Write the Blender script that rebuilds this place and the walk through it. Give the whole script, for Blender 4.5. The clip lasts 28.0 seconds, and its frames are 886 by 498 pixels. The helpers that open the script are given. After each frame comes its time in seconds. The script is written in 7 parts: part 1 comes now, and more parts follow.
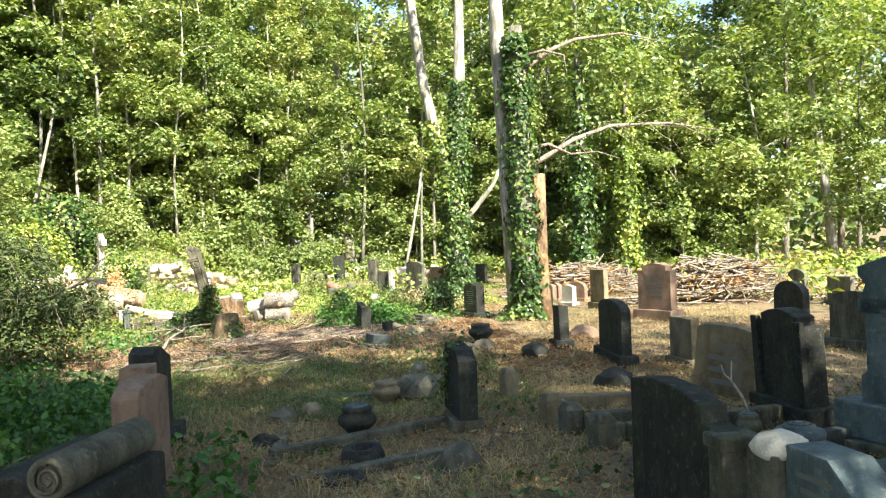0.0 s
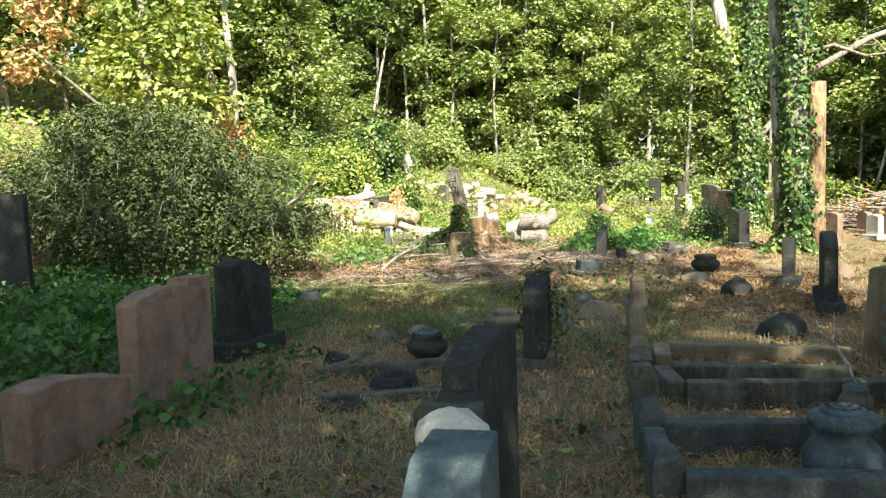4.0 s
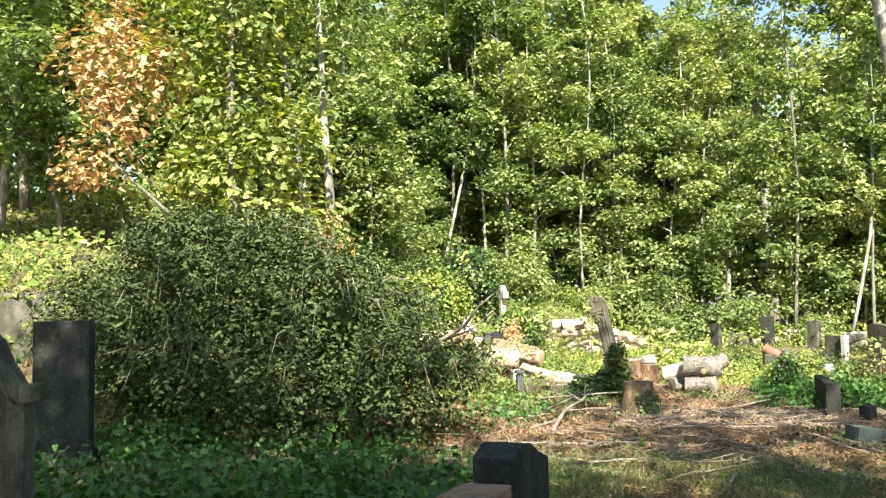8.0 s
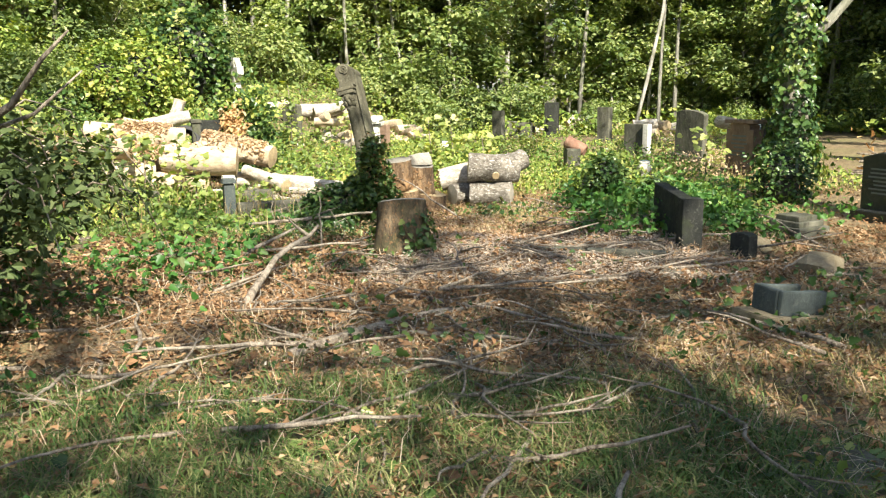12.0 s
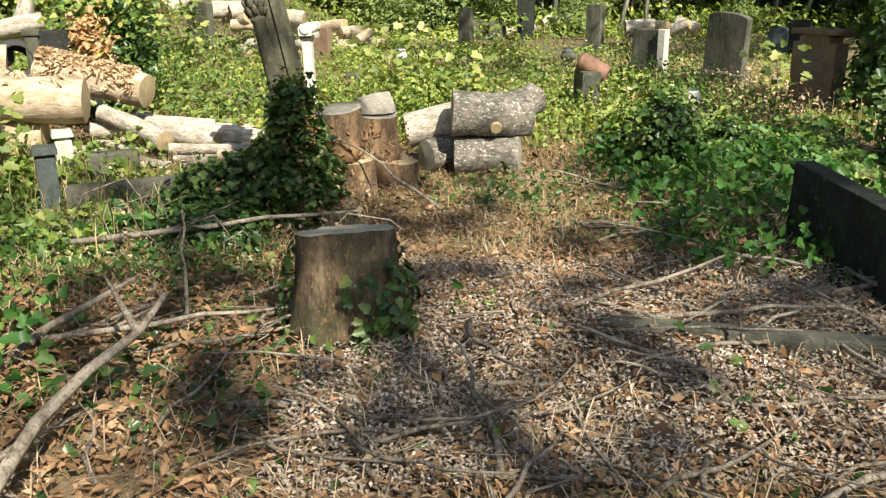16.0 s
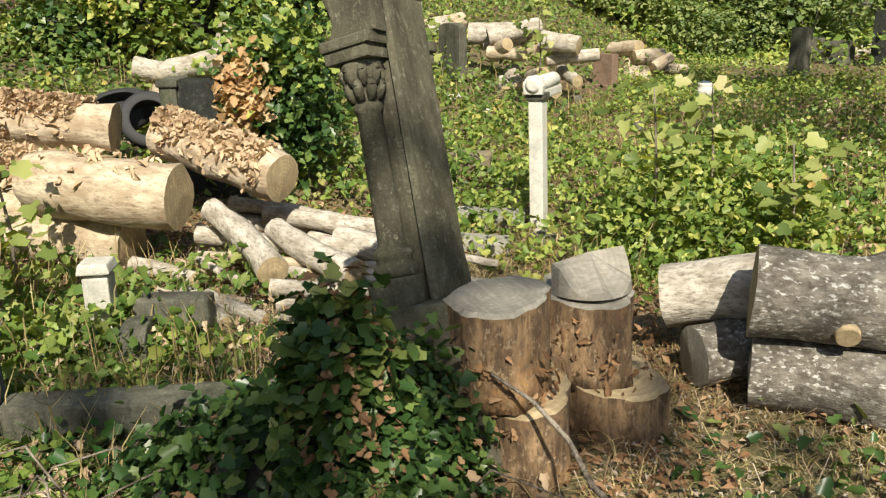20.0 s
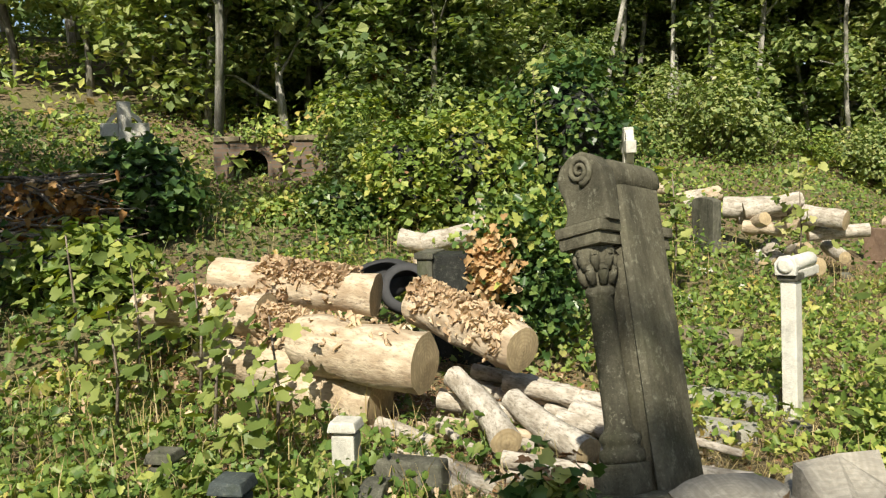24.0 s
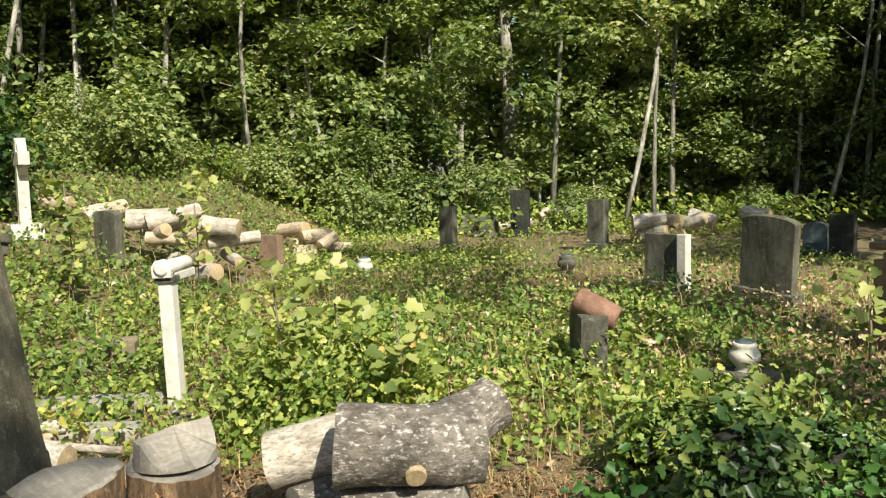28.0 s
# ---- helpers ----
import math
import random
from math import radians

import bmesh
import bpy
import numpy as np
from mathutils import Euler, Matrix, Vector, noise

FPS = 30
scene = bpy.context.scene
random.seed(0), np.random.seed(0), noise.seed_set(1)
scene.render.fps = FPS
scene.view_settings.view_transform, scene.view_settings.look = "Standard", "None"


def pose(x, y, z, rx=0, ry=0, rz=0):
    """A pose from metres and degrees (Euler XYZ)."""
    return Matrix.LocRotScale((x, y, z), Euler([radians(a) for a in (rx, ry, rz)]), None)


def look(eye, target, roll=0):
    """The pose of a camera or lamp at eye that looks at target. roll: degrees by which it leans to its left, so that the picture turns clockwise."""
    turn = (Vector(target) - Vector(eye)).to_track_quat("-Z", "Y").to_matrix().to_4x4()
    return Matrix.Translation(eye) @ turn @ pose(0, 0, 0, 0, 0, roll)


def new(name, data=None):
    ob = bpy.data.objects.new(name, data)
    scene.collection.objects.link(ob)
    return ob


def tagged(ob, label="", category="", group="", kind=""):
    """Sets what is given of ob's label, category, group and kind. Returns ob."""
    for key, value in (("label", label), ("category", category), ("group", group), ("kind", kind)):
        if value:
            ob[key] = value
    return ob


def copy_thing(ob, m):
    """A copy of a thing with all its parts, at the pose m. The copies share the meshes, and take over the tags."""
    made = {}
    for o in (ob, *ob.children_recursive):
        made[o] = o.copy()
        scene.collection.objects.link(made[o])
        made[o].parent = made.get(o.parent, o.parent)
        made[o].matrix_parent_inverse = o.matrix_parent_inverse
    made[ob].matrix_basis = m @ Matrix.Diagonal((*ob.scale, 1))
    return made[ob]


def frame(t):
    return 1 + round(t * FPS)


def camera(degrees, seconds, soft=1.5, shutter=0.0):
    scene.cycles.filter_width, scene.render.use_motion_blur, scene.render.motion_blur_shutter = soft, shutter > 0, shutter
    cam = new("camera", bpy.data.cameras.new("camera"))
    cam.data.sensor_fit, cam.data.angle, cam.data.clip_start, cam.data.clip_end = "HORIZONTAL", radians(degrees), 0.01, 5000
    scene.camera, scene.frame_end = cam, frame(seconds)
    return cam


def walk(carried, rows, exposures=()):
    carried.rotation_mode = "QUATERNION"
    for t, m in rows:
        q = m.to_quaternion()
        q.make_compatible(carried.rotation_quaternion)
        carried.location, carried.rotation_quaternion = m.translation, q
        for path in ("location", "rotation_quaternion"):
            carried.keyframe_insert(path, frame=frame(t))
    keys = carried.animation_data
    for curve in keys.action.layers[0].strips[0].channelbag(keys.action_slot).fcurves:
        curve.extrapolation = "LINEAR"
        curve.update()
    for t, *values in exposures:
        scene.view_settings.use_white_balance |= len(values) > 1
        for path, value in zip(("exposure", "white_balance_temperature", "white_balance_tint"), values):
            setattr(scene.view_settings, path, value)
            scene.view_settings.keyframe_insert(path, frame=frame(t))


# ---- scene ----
cam = camera(55.3, 28.0, soft=1.25)
PATH = [
    (0, (0.399, -18.425, 1.689), (0.773, -16.46, 1.66), -2.1),
    (0.5, (0.931, -18.322, 1.698), (1.323, -16.362, 1.63), -1.3),
    (1, (1.539, -18.305, 1.569), (1.931, -16.345, 1.487), -2.4),
    (1.5, (2.035, -18.244, 1.567), (2.364, -16.274, 1.465), -2.4),
    (2, (2.483, -18.166, 1.593), (2.663, -16.178, 1.461), -2.6),
    (2.5, (2.694, -17.966, 1.622), (2.654, -15.974, 1.451), -2.3),
    (3, (2.816, -17.785, 1.575), (2.559, -15.809, 1.4), -2.3),
    (3.5, (2.911, -17.766, 1.572), (2.515, -15.814, 1.388), -2.2),
    (5.5, (1.836, -17.271, 1.509), (1.116, -15.406, 1.461), -1.3),
    (6, (1.246, -16.899, 1.489), (0.47, -15.058, 1.569), -1.0),
    (6.5, (0.794, -16.532, 1.551), (-0.041, -14.718, 1.668), -0.8),
    (7, (0.384, -16.129, 1.56), (-0.456, -14.319, 1.706), -0.8),
    (7.5, (0.175, -15.68, 1.587), (-0.586, -13.836, 1.737), -1.2),
    (8, (0.122, -15.048, 1.496), (-0.433, -13.132, 1.64), -1.1),
    (8.5, (0.168, -14.438, 1.405), (-0.209, -12.478, 1.525), -1.1),
    (9, (0.226, -13.831, 1.336), (0.049, -11.84, 1.415), -0.7),
    (9.5, (0.191, -13.205, 1.359), (0.12, -11.206, 1.389), -1.2),
    (10, (0.155, -12.542, 1.331), (0.108, -10.544, 1.253), -0.6),
    (10.5, (0.097, -11.948, 1.338), (0.047, -9.963, 1.1), -0.8),
    (11, (0.004, -11.423, 1.388), (-0.05, -9.451, 1.058), -0.7),
    (11.5, (-0.072, -10.806, 1.358), (-0.123, -8.839, 1.001), -0.7),
    (13.5, (-0.107, -8.575, 1.344), (-0.091, -6.609, 0.979), -0.4),
    (14, (-0.092, -8.066, 1.481), (-0.018, -6.103, 1.105), -0.5),
    (14.5, (-0.238, -7.711, 1.386), (-0.14, -5.74, 1.058), -0.3),
    (15, (-0.331, -7.362, 1.345), (-0.228, -5.398, 0.982), -0.6),
    (15.5, (-0.306, -6.941, 1.411), (-0.202, -5.027, 0.84), -0.4),
    (16, (-0.326, -6.437, 1.43), (-0.258, -4.53, 0.829), -0.4),
    (16.5, (-0.595, -6.026, 1.497), (-0.528, -4.121, 0.891), -0.5),
    (17, (-0.419, -5.419, 1.491), (-0.438, -3.515, 0.878), -0.9),
    (17.5, (-0.412, -4.953, 1.409), (-0.466, -3.043, 0.819), -0.6),
    (18, (-0.219, -4.373, 1.474), (-0.341, -2.468, 0.877), -1.1),
    (18.5, (-0.05, -3.927, 1.508), (-0.185, -2.028, 0.895), -1.5),
    (19, (-0.038, -3.516, 1.469), (-0.21, -1.612, 0.882), -1.0),
    (19.5, (-0.149, -3.278, 1.561), (-0.502, -1.398, 0.978), -0.8),
    (20, (-0.153, -3.21, 1.587), (-0.772, -1.401, 1.003), -1.1),
    (20.5, (-0.164, -3.245, 1.61), (-0.973, -1.51, 1.032), -1.1),
    (21, (-0.189, -3.245, 1.635), (-1.135, -1.556, 1.137), -1.2),
    (21.5, (-0.201, -3.267, 1.639), (-1.254, -1.612, 1.252), -1.4),
    (22, (-0.188, -3.275, 1.639), (-1.308, -1.647, 1.325), -1.5),
    (22.5, (-0.175, -3.275, 1.643), (-1.319, -1.658, 1.368), -1.4),
    (24.5, (0.009, -3.243, 1.66), (-1.146, -1.619, 1.496), -2.0),
    (25, (0.062, -3.255, 1.656), (-0.974, -1.551, 1.497), -1.8),
    (25.5, (0.129, -3.246, 1.648), (-0.725, -1.444, 1.491), -1.7),
    (26, (0.164, -3.256, 1.634), (-0.463, -1.363, 1.482), -1.5),
    (26.5, (0.211, -3.262, 1.62), (-0.199, -1.311, 1.458), -1.5),
    (27, (0.224, -3.287, 1.617), (-0.017, -1.309, 1.445), -1.4),
    (27.5, (0.269, -3.317, 1.611), (0.171, -1.328, 1.431), -1.4),
    (28, (0.353, -3.401, 1.609), (0.404, -1.41, 1.419), -1.5),
]
walk(cam, [(t, look(e, a, r)) for t, e, a, r in PATH], exposures=[(0, 2.0), (3.5, 1.9), (8, 1.75), (11, 1.55), (14, 1.17), (15.5, 0.95), (17.5, 0.74), (19.5, 0.54), (22, 0.49), (25, 0.6), (28, 0.72)])

# ---- world and sun ----
SUN_AZ, SUN_EL = radians(156), radians(44)      # clockwise from +y
TO_SUN = Vector((math.sin(SUN_AZ) * math.cos(SUN_EL), math.cos(SUN_AZ) * math.cos(SUN_EL), math.sin(SUN_EL)))
world = bpy.data.worlds.new("sky")
scene.world = world
world.use_nodes = True
nt = world.node_tree
sky = nt.nodes.new("ShaderNodeTexSky")
sky.sky_type, sky.sun_disc = 'NISHITA', False
sky.sun_elevation, sky.sun_rotation = SUN_EL, SUN_AZ
sky.air_density, sky.dust_density = 1.0, 1.5
nt.nodes["Background"].inputs[1].default_value = 0.092
nt.links.new(sky.outputs[0], nt.nodes["Background"].inputs[0])
sun = new("sun", bpy.data.lights.new("sun", 'SUN'))
sun.data.energy, sun.data.angle, sun.data.color = 5.0, radians(0.55), (1.0, 0.93, 0.78)
sun.matrix_world = look(TO_SUN * 60, (0, 0, 0))


# ---- materials ----
def material(name, rough=0.85):
    m = bpy.data.materials.new(name)
    m.use_nodes = True
    n = m.node_tree.nodes
    b = n["Principled BSDF"]
    b.inputs["Roughness"].default_value = rough
    return m, n, m.node_tree.links, b


def ramp(n, l, source, stops):
    r = n.new("ShaderNodeValToRGB")
    e = r.color_ramp.elements
    while len(e) < len(stops):
        e.new(0.5)
    for el, (p, c) in zip(e, stops):
        el.position, el.color = p, (*c, 1)
    l.new(source, r.inputs[0])
    return r.outputs[0]


def noise_of(n, l, scale, detail=5, coord=None, rough=0.6, stretch=None):
    t = n.new("ShaderNodeTexNoise")
    t.inputs["Scale"].default_value, t.inputs["Detail"].default_value = scale, detail
    t.inputs["Roughness"].default_value = rough
    if coord is not None:
        if stretch:
            mp = n.new("ShaderNodeMapping")
            mp.inputs["Scale"].default_value = stretch
            l.new(coord, mp.inputs[0])
            coord = mp.outputs[0]
        l.new(coord, t.inputs["Vector"])
    return t.outputs["Fac"]


def mixed(n, l, fac, a, b, kind='MIX'):
    m = n.new("ShaderNodeMix")
    m.data_type, m.blend_type = 'RGBA', kind
    for sock, v in ((m.inputs[0], fac), (m.inputs[6], a), (m.inputs[7], b)):
        if isinstance(v, (int, float)):
            sock.default_value = v
        elif isinstance(v, tuple):
            sock.default_value = (*v, 1)
        else:
            l.new(v, sock)
    return m.outputs[2]


def bump(n, l, b, height, strength=0.4, dist=0.01):
    u = n.new("ShaderNodeBump")
    u.inputs["Strength"].default_value, u.inputs["Distance"].default_value = strength, dist
    l.new(height, u.inputs["Height"])
    l.new(u.outputs[0], b.inputs["Normal"])


def stone(name, dark, light, lichen=(0.45, 0.45, 0.38), amount=0.5, grain=90, rough=0.85, moss=0.35, streak=0.5):
    """Weathered monument stone: grain, stains that run down, lichen spots and moss."""
    m, n, l, b = material(name, rough)
    g = n.new("ShaderNodeNewGeometry")
    oi = n.new("ShaderNodeObjectInfo")
    tc = n.new("ShaderNodeTexCoord")
    sh = n.new("ShaderNodeVectorMath")
    sh.operation = 'ADD'
    l.new(g.outputs["Position"], sh.inputs[0])
    l.new(oi.outputs["Random"], sh.inputs[1])
    p = sh.outputs[0]
    fine = noise_of(n, l, grain, 3, p)
    big = noise_of(n, l, 3.5, 6, p)
    run = noise_of(n, l, 6.0, 5, p, rough=0.7, stretch=(1, 1, 0.22))
    spots = noise_of(n, l, 24.0, 4, p, rough=0.75)
    specks = noise_of(n, l, 95.0, 2, p, rough=0.8)
    b.inputs["Specular IOR Level"].default_value = 0.5 if rough < 0.5 else 0.22
    c = mixed(n, l, ramp(n, l, big, [(0.3, (0, 0, 0)), (0.72, (1, 1, 1))]), dark, light)
    thin = noise_of(n, l, 34.0, 5, p, stretch=(1, 1, 0.05))
    c = mixed(n, l, ramp(n, l, fine, [(0.35, (0, 0, 0)), (0.7, (0.3,) * 3)]), c, tuple(min(1, v * 1.4 + 0.01) for v in light))
    c = mixed(n, l, ramp(n, l, run, [(0.42, (0, 0, 0)), (0.66, (streak,) * 3)]), c, tuple(v * 0.35 for v in dark))
    c = mixed(n, l, ramp(n, l, thin, [(0.54, (0, 0, 0)), (0.72, (streak * 0.22,) * 3)]), c, tuple(0.5 * (u + v) for u, v in zip(light, lichen)))
    c = mixed(n, l, ramp(n, l, spots, [(0.56, (0, 0, 0)), (0.70, (amount * 0.8,) * 3)]), c, lichen)
    c = mixed(n, l, ramp(n, l, specks, [(0.62, (0, 0, 0)), (0.70, (amount * 0.45,) * 3)]), c, lichen)
    c = mixed(n, l, ramp(n, l, noise_of(n, l, 9.0, 6, p, rough=0.7), [(0.3, (0.5,) * 3), (0.5, (0, 0, 0))]), c, tuple(v * 0.5 for v in dark))
    c = mixed(n, l, ramp(n, l, noise_of(n, l, 5.0, 5, p), [(0.55, (0, 0, 0)), (0.75, (moss,) * 3)]), c, (0.07, 0.09, 0.03))
    l.new(c, b.inputs["Base Color"])
    bump(n, l, b, mixed(n, l, 0.5, fine, spots), 0.6, 0.01)
    return m


def leaf(name, stops, rough=0.5, through_=0.35, tint=(0.5, 0.6, 0.08), clump=0.35):
    """Leaves: each its own shade, light shining through; larger drifts of tone."""
    m, n, l, b = material(name, rough)
    g = n.new("ShaderNodeNewGeometry")
    big = noise_of(n, l, clump, 2, g.outputs["Position"])
    mx = n.new("ShaderNodeMath")
    mx.operation = 'MULTIPLY_ADD'
    l.new(big, mx.inputs[0])
    mx.inputs[1].default_value = 1.1
    sub = n.new("ShaderNodeMath")
    sub.operation = 'MULTIPLY_ADD'
    l.new(g.outputs["Random Per Island"], sub.inputs[0])
    sub.inputs[1].default_value, sub.inputs[2].default_value = 0.7, -0.4
    l.new(sub.outputs[0], mx.inputs[2])
    c = ramp(n, l, mx.outputs[0], stops)
    l.new(c, b.inputs["Base Color"])
    b.inputs["Specular IOR Level"].default_value = 0.35
    tr = n.new("ShaderNodeBsdfTranslucent")
    l.new(mixed(n, l, 1.0, c, tuple(min(1.0, v * 2) for v in tint), 'MULTIPLY'), tr.inputs[0])
    mixs = n.new("ShaderNodeMixShader")
    mixs.inputs[0].default_value = through_
    l.new(b.outputs[0], mixs.inputs[1])
    l.new(tr.outputs[0], mixs.inputs[2])
    l.new(mixs.outputs[0], n["Material Output"].inputs[0])
    return m


def bark(name, dark, light, scale=14, patch=None, amount=0.4, stretch=(1, 1, 0.2), fleck=None):
    m, n, l, b = material(name, 0.9)
    tc = n.new("ShaderNodeTexCoord")
    p = tc.outputs["Object"]
    ridges = noise_of(n, l, scale, 6, p, stretch=stretch)
    big = noise_of(n, l, 2.2, 4, p)
    c = mixed(n, l, ramp(n, l, ridges, [(0.38, (0, 0, 0)), (0.64, (1, 1, 1))]), dark, light)
    if patch:
        c = mixed(n, l, ramp(n, l, big, [(0.5, (0, 0, 0)), (0.58, (amount,) * 3)]), c, patch)
    l.new(c, b.inputs["Base Color"])
    knots = noise_of(n, l, scale * 4, 4, p, stretch=(1, 1, 0.5))
    if fleck:
        c = mixed(n, l, ramp(n, l, noise_of(n, l, 55, 3, p, stretch=(1, 1, 0.7)), [(0.56, (0, 0, 0)), (0.64, (0.75,) * 3)]), c, fleck)
        c = mixed(n, l, ramp(n, l, noise_of(n, l, 5, 4, p), [(0.46, (0, 0, 0)), (0.6, (0.6,) * 3)]), c, tuple(v * 0.45 for v in dark))
    c = mixed(n, l, ramp(n, l, knots, [(0.3, (0.7,) * 3), (0.48, (0, 0, 0))]), c, tuple(v * 0.5 for v in dark))
    l.new(c, b.inputs["Base Color"])
    bump(n, l, b, mixed(n, l, 0.4, ridges, knots), 0.8, 0.02)
    return m


def cut_wood(name, pale, ringcol):
    """A sawn end: rings about the log's axis and radial checks."""
    m, n, l, b = material(name, 0.8)
    tc = n.new("ShaderNodeTexCoord")
    w = n.new("ShaderNodeTexWave")
    w.wave_type, w.rings_direction = 'RINGS', 'Z'
    w.inputs["Scale"].default_value, w.inputs["Distortion"].default_value = 14, 2.0
    w.inputs["Detail"].default_value, w.inputs["Detail Scale"].default_value = 3, 1.5
    l.new(tc.outputs["Object"], w.inputs["Vector"])
    c = mixed(n, l, ramp(n, l, w.outputs["Fac"], [(0.2, (0, 0, 0)), (0.9, (0.6,) * 3)]), pale, ringcol)
    c = mixed(n, l, ramp(n, l, noise_of(n, l, 5, 5, tc.outputs["Object"]), [(0.45, (0, 0, 0)), (0.7, (0.6,) * 3)]), c, tuple(v * 0.55 for v in ringcol))
    saw = noise_of(n, l, 70, 4, tc.outputs["Object"], stretch=(1, 0.08, 1))
    c = mixed(n, l, ramp(n, l, saw, [(0.42, (0.45,) * 3), (0.6, (0, 0, 0))]), c, tuple(v * 0.5 for v in pale))
    c = mixed(n, l, ramp(n, l, noise_of(n, l, 22, 6, tc.outputs["Object"], rough=0.75), [(0.52, (0, 0, 0)), (0.7, (0.5,) * 3)]), c, tuple(min(1, v * 1.5) for v in pale))
    l.new(c, b.inputs["Base Color"])
    bump(n, l, b, saw, 0.6, 0.006)
    return m


GREY = stone("grey_granite", (0.052, 0.08, 0.09), (0.125, 0.172, 0.184), amount=0.4, grain=160, rough=0.6, moss=0.35, streak=0.5)
DARK = stone("dark_weathered_stone", (0.014, 0.016, 0.015), (0.042, 0.044, 0.038), lichen=(0.22, 0.23, 0.18), amount=0.4, moss=0.45)
MID = stone("grey_sandstone", (0.05, 0.051, 0.038), (0.165, 0.16, 0.122), lichen=(0.31, 0.31, 0.24), amount=0.45, moss=0.5, streak=0.8)
KERB = stone("mossy_kerb_granite", (0.038, 0.047, 0.046), (0.105, 0.125, 0.118), lichen=(0.28, 0.29, 0.23), amount=0.4, moss=0.5, streak=0.4)
PALE = stone("pale_limestone", (0.42, 0.40, 0.34), (0.68, 0.66, 0.58), lichen=(0.35, 0.34, 0.26), amount=0.3, moss=0.25, streak=0.3)
PINK = stone("pink_granite", (0.155, 0.102, 0.07), (0.285, 0.195, 0.138), lichen=(0.42, 0.38, 0.29), amount=0.45, grain=160, moss=0.15, streak=0.3)
TAN = stone("buff_sandstone", (0.13, 0.105, 0.065), (0.27, 0.225, 0.145), lichen=(0.42, 0.40, 0.3), amount=0.3, moss=0.35)
BLACK = stone("polished_black_granite", (0.012, 0.013, 0.013), (0.035, 0.037, 0.035), amount=0.06, grain=300, rough=0.22, moss=0.05, streak=0.1)
TERRA = stone("terracotta", (0.20, 0.105, 0.07), (0.32, 0.19, 0.13), amount=0.25, moss=0.2)
IVY = leaf("ivy_leaf", [(0.0, (0.02, 0.045, 0.014)), (0.45, (0.05, 0.105, 0.028)), (0.75, (0.12, 0.19, 0.05)), (1.0, (0.28, 0.31, 0.09))], 0.33, 0.22, clump=1.2)
BRAMBLE = leaf("bramble_leaf", [(0.0, (0.06, 0.105, 0.025)), (0.35, (0.15, 0.23, 0.045)), (0.65, (0.30, 0.375, 0.085)), (0.88, (0.48, 0.49, 0.13)), (1.0, (0.52, 0.36, 0.13))], 0.45, 0.32, clump=0.5)
CANOPY = leaf("maple_canopy_leaf", [(0.0, (0.07, 0.12, 0.045)), (0.3, (0.158, 0.228, 0.078)), (0.58, (0.285, 0.35, 0.125)), (0.85, (0.42, 0.46, 0.18)), (1.0, (0.48, 0.43, 0.20))], 0.4, 0.42, tint=(0.46, 0.6, 0.17), clump=0.22)
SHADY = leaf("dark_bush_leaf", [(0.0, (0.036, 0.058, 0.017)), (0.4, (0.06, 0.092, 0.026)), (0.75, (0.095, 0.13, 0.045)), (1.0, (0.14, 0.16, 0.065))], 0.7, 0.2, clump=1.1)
BROWNED = leaf("bleached_brown_leaf", [(0.0, (0.30, 0.16, 0.06)), (0.35, (0.48, 0.29, 0.13)), (0.7, (0.60, 0.42, 0.22)), (1.0, (0.66, 0.54, 0.34))], 0.6, 0.3, tint=(0.7, 0.45, 0.2), clump=0.8)
RUST = leaf("browned_leaf", [(0.0, (0.16, 0.07, 0.02)), (0.35, (0.34, 0.17, 0.055)), (0.7, (0.52, 0.32, 0.13)), (1.0, (0.6, 0.46, 0.24))], 0.6, 0.35, tint=(0.8, 0.4, 0.12))
LITTER = leaf("fallen_leaf", [(0.0, (0.09, 0.05, 0.026)), (0.3, (0.18, 0.10, 0.048)), (0.6, (0.29, 0.165, 0.08)), (0.85, (0.39, 0.26, 0.145)), (1.0, (0.48, 0.37, 0.24))], 0.8, 0.1, tint=(0.7, 0.4, 0.15), clump=0.8)
CHIP = leaf("wood_chip", [(0.0, (0.22, 0.175, 0.135)), (0.4, (0.335, 0.275, 0.215)), (0.75, (0.47, 0.40, 0.325)), (1.0, (0.66, 0.58, 0.49))], 0.85, 0.0, clump=1.5)
GRASS = leaf("grass_blade", [(0.0, (0.03, 0.065, 0.016)), (0.4, (0.07, 0.13, 0.03)), (0.7, (0.15, 0.20, 0.06)), (1.0, (0.36, 0.33, 0.15))], 0.6, 0.25, clump=0.45)
STRAW = leaf("dry_grass_blade", [(0.0, (0.17, 0.12, 0.05)), (0.4, (0.34, 0.26, 0.11)), (0.75, (0.50, 0.40, 0.19)), (1.0, (0.62, 0.52, 0.30))], 0.7, 0.2, tint=(0.7, 0.5, 0.2), clump=0.6)
TWIG = leaf("twig_litter", [(0.0, (0.13, 0.085, 0.05)), (0.35, (0.26, 0.175, 0.105)), (0.7, (0.42, 0.32, 0.21)), (1.0, (0.58, 0.49, 0.37))], 0.8, 0.0, clump=1.0)
B_GREY = bark("grey_tree_bark", (0.09, 0.085, 0.065), (0.27, 0.25, 0.20), 16, (0.10, 0.13, 0.04), 0.35)
B_PALE = bark("pale_tree_bark", (0.17, 0.16, 0.13), (0.52, 0.50, 0.44), 14, (0.13, 0.14, 0.08), 0.6)
B_WHITE = bark("white_log_bark", (0.31, 0.27, 0.21), (0.58, 0.53, 0.45), 16, (0.27, 0.22, 0.16), 0.5, (1, 1, 0.5))
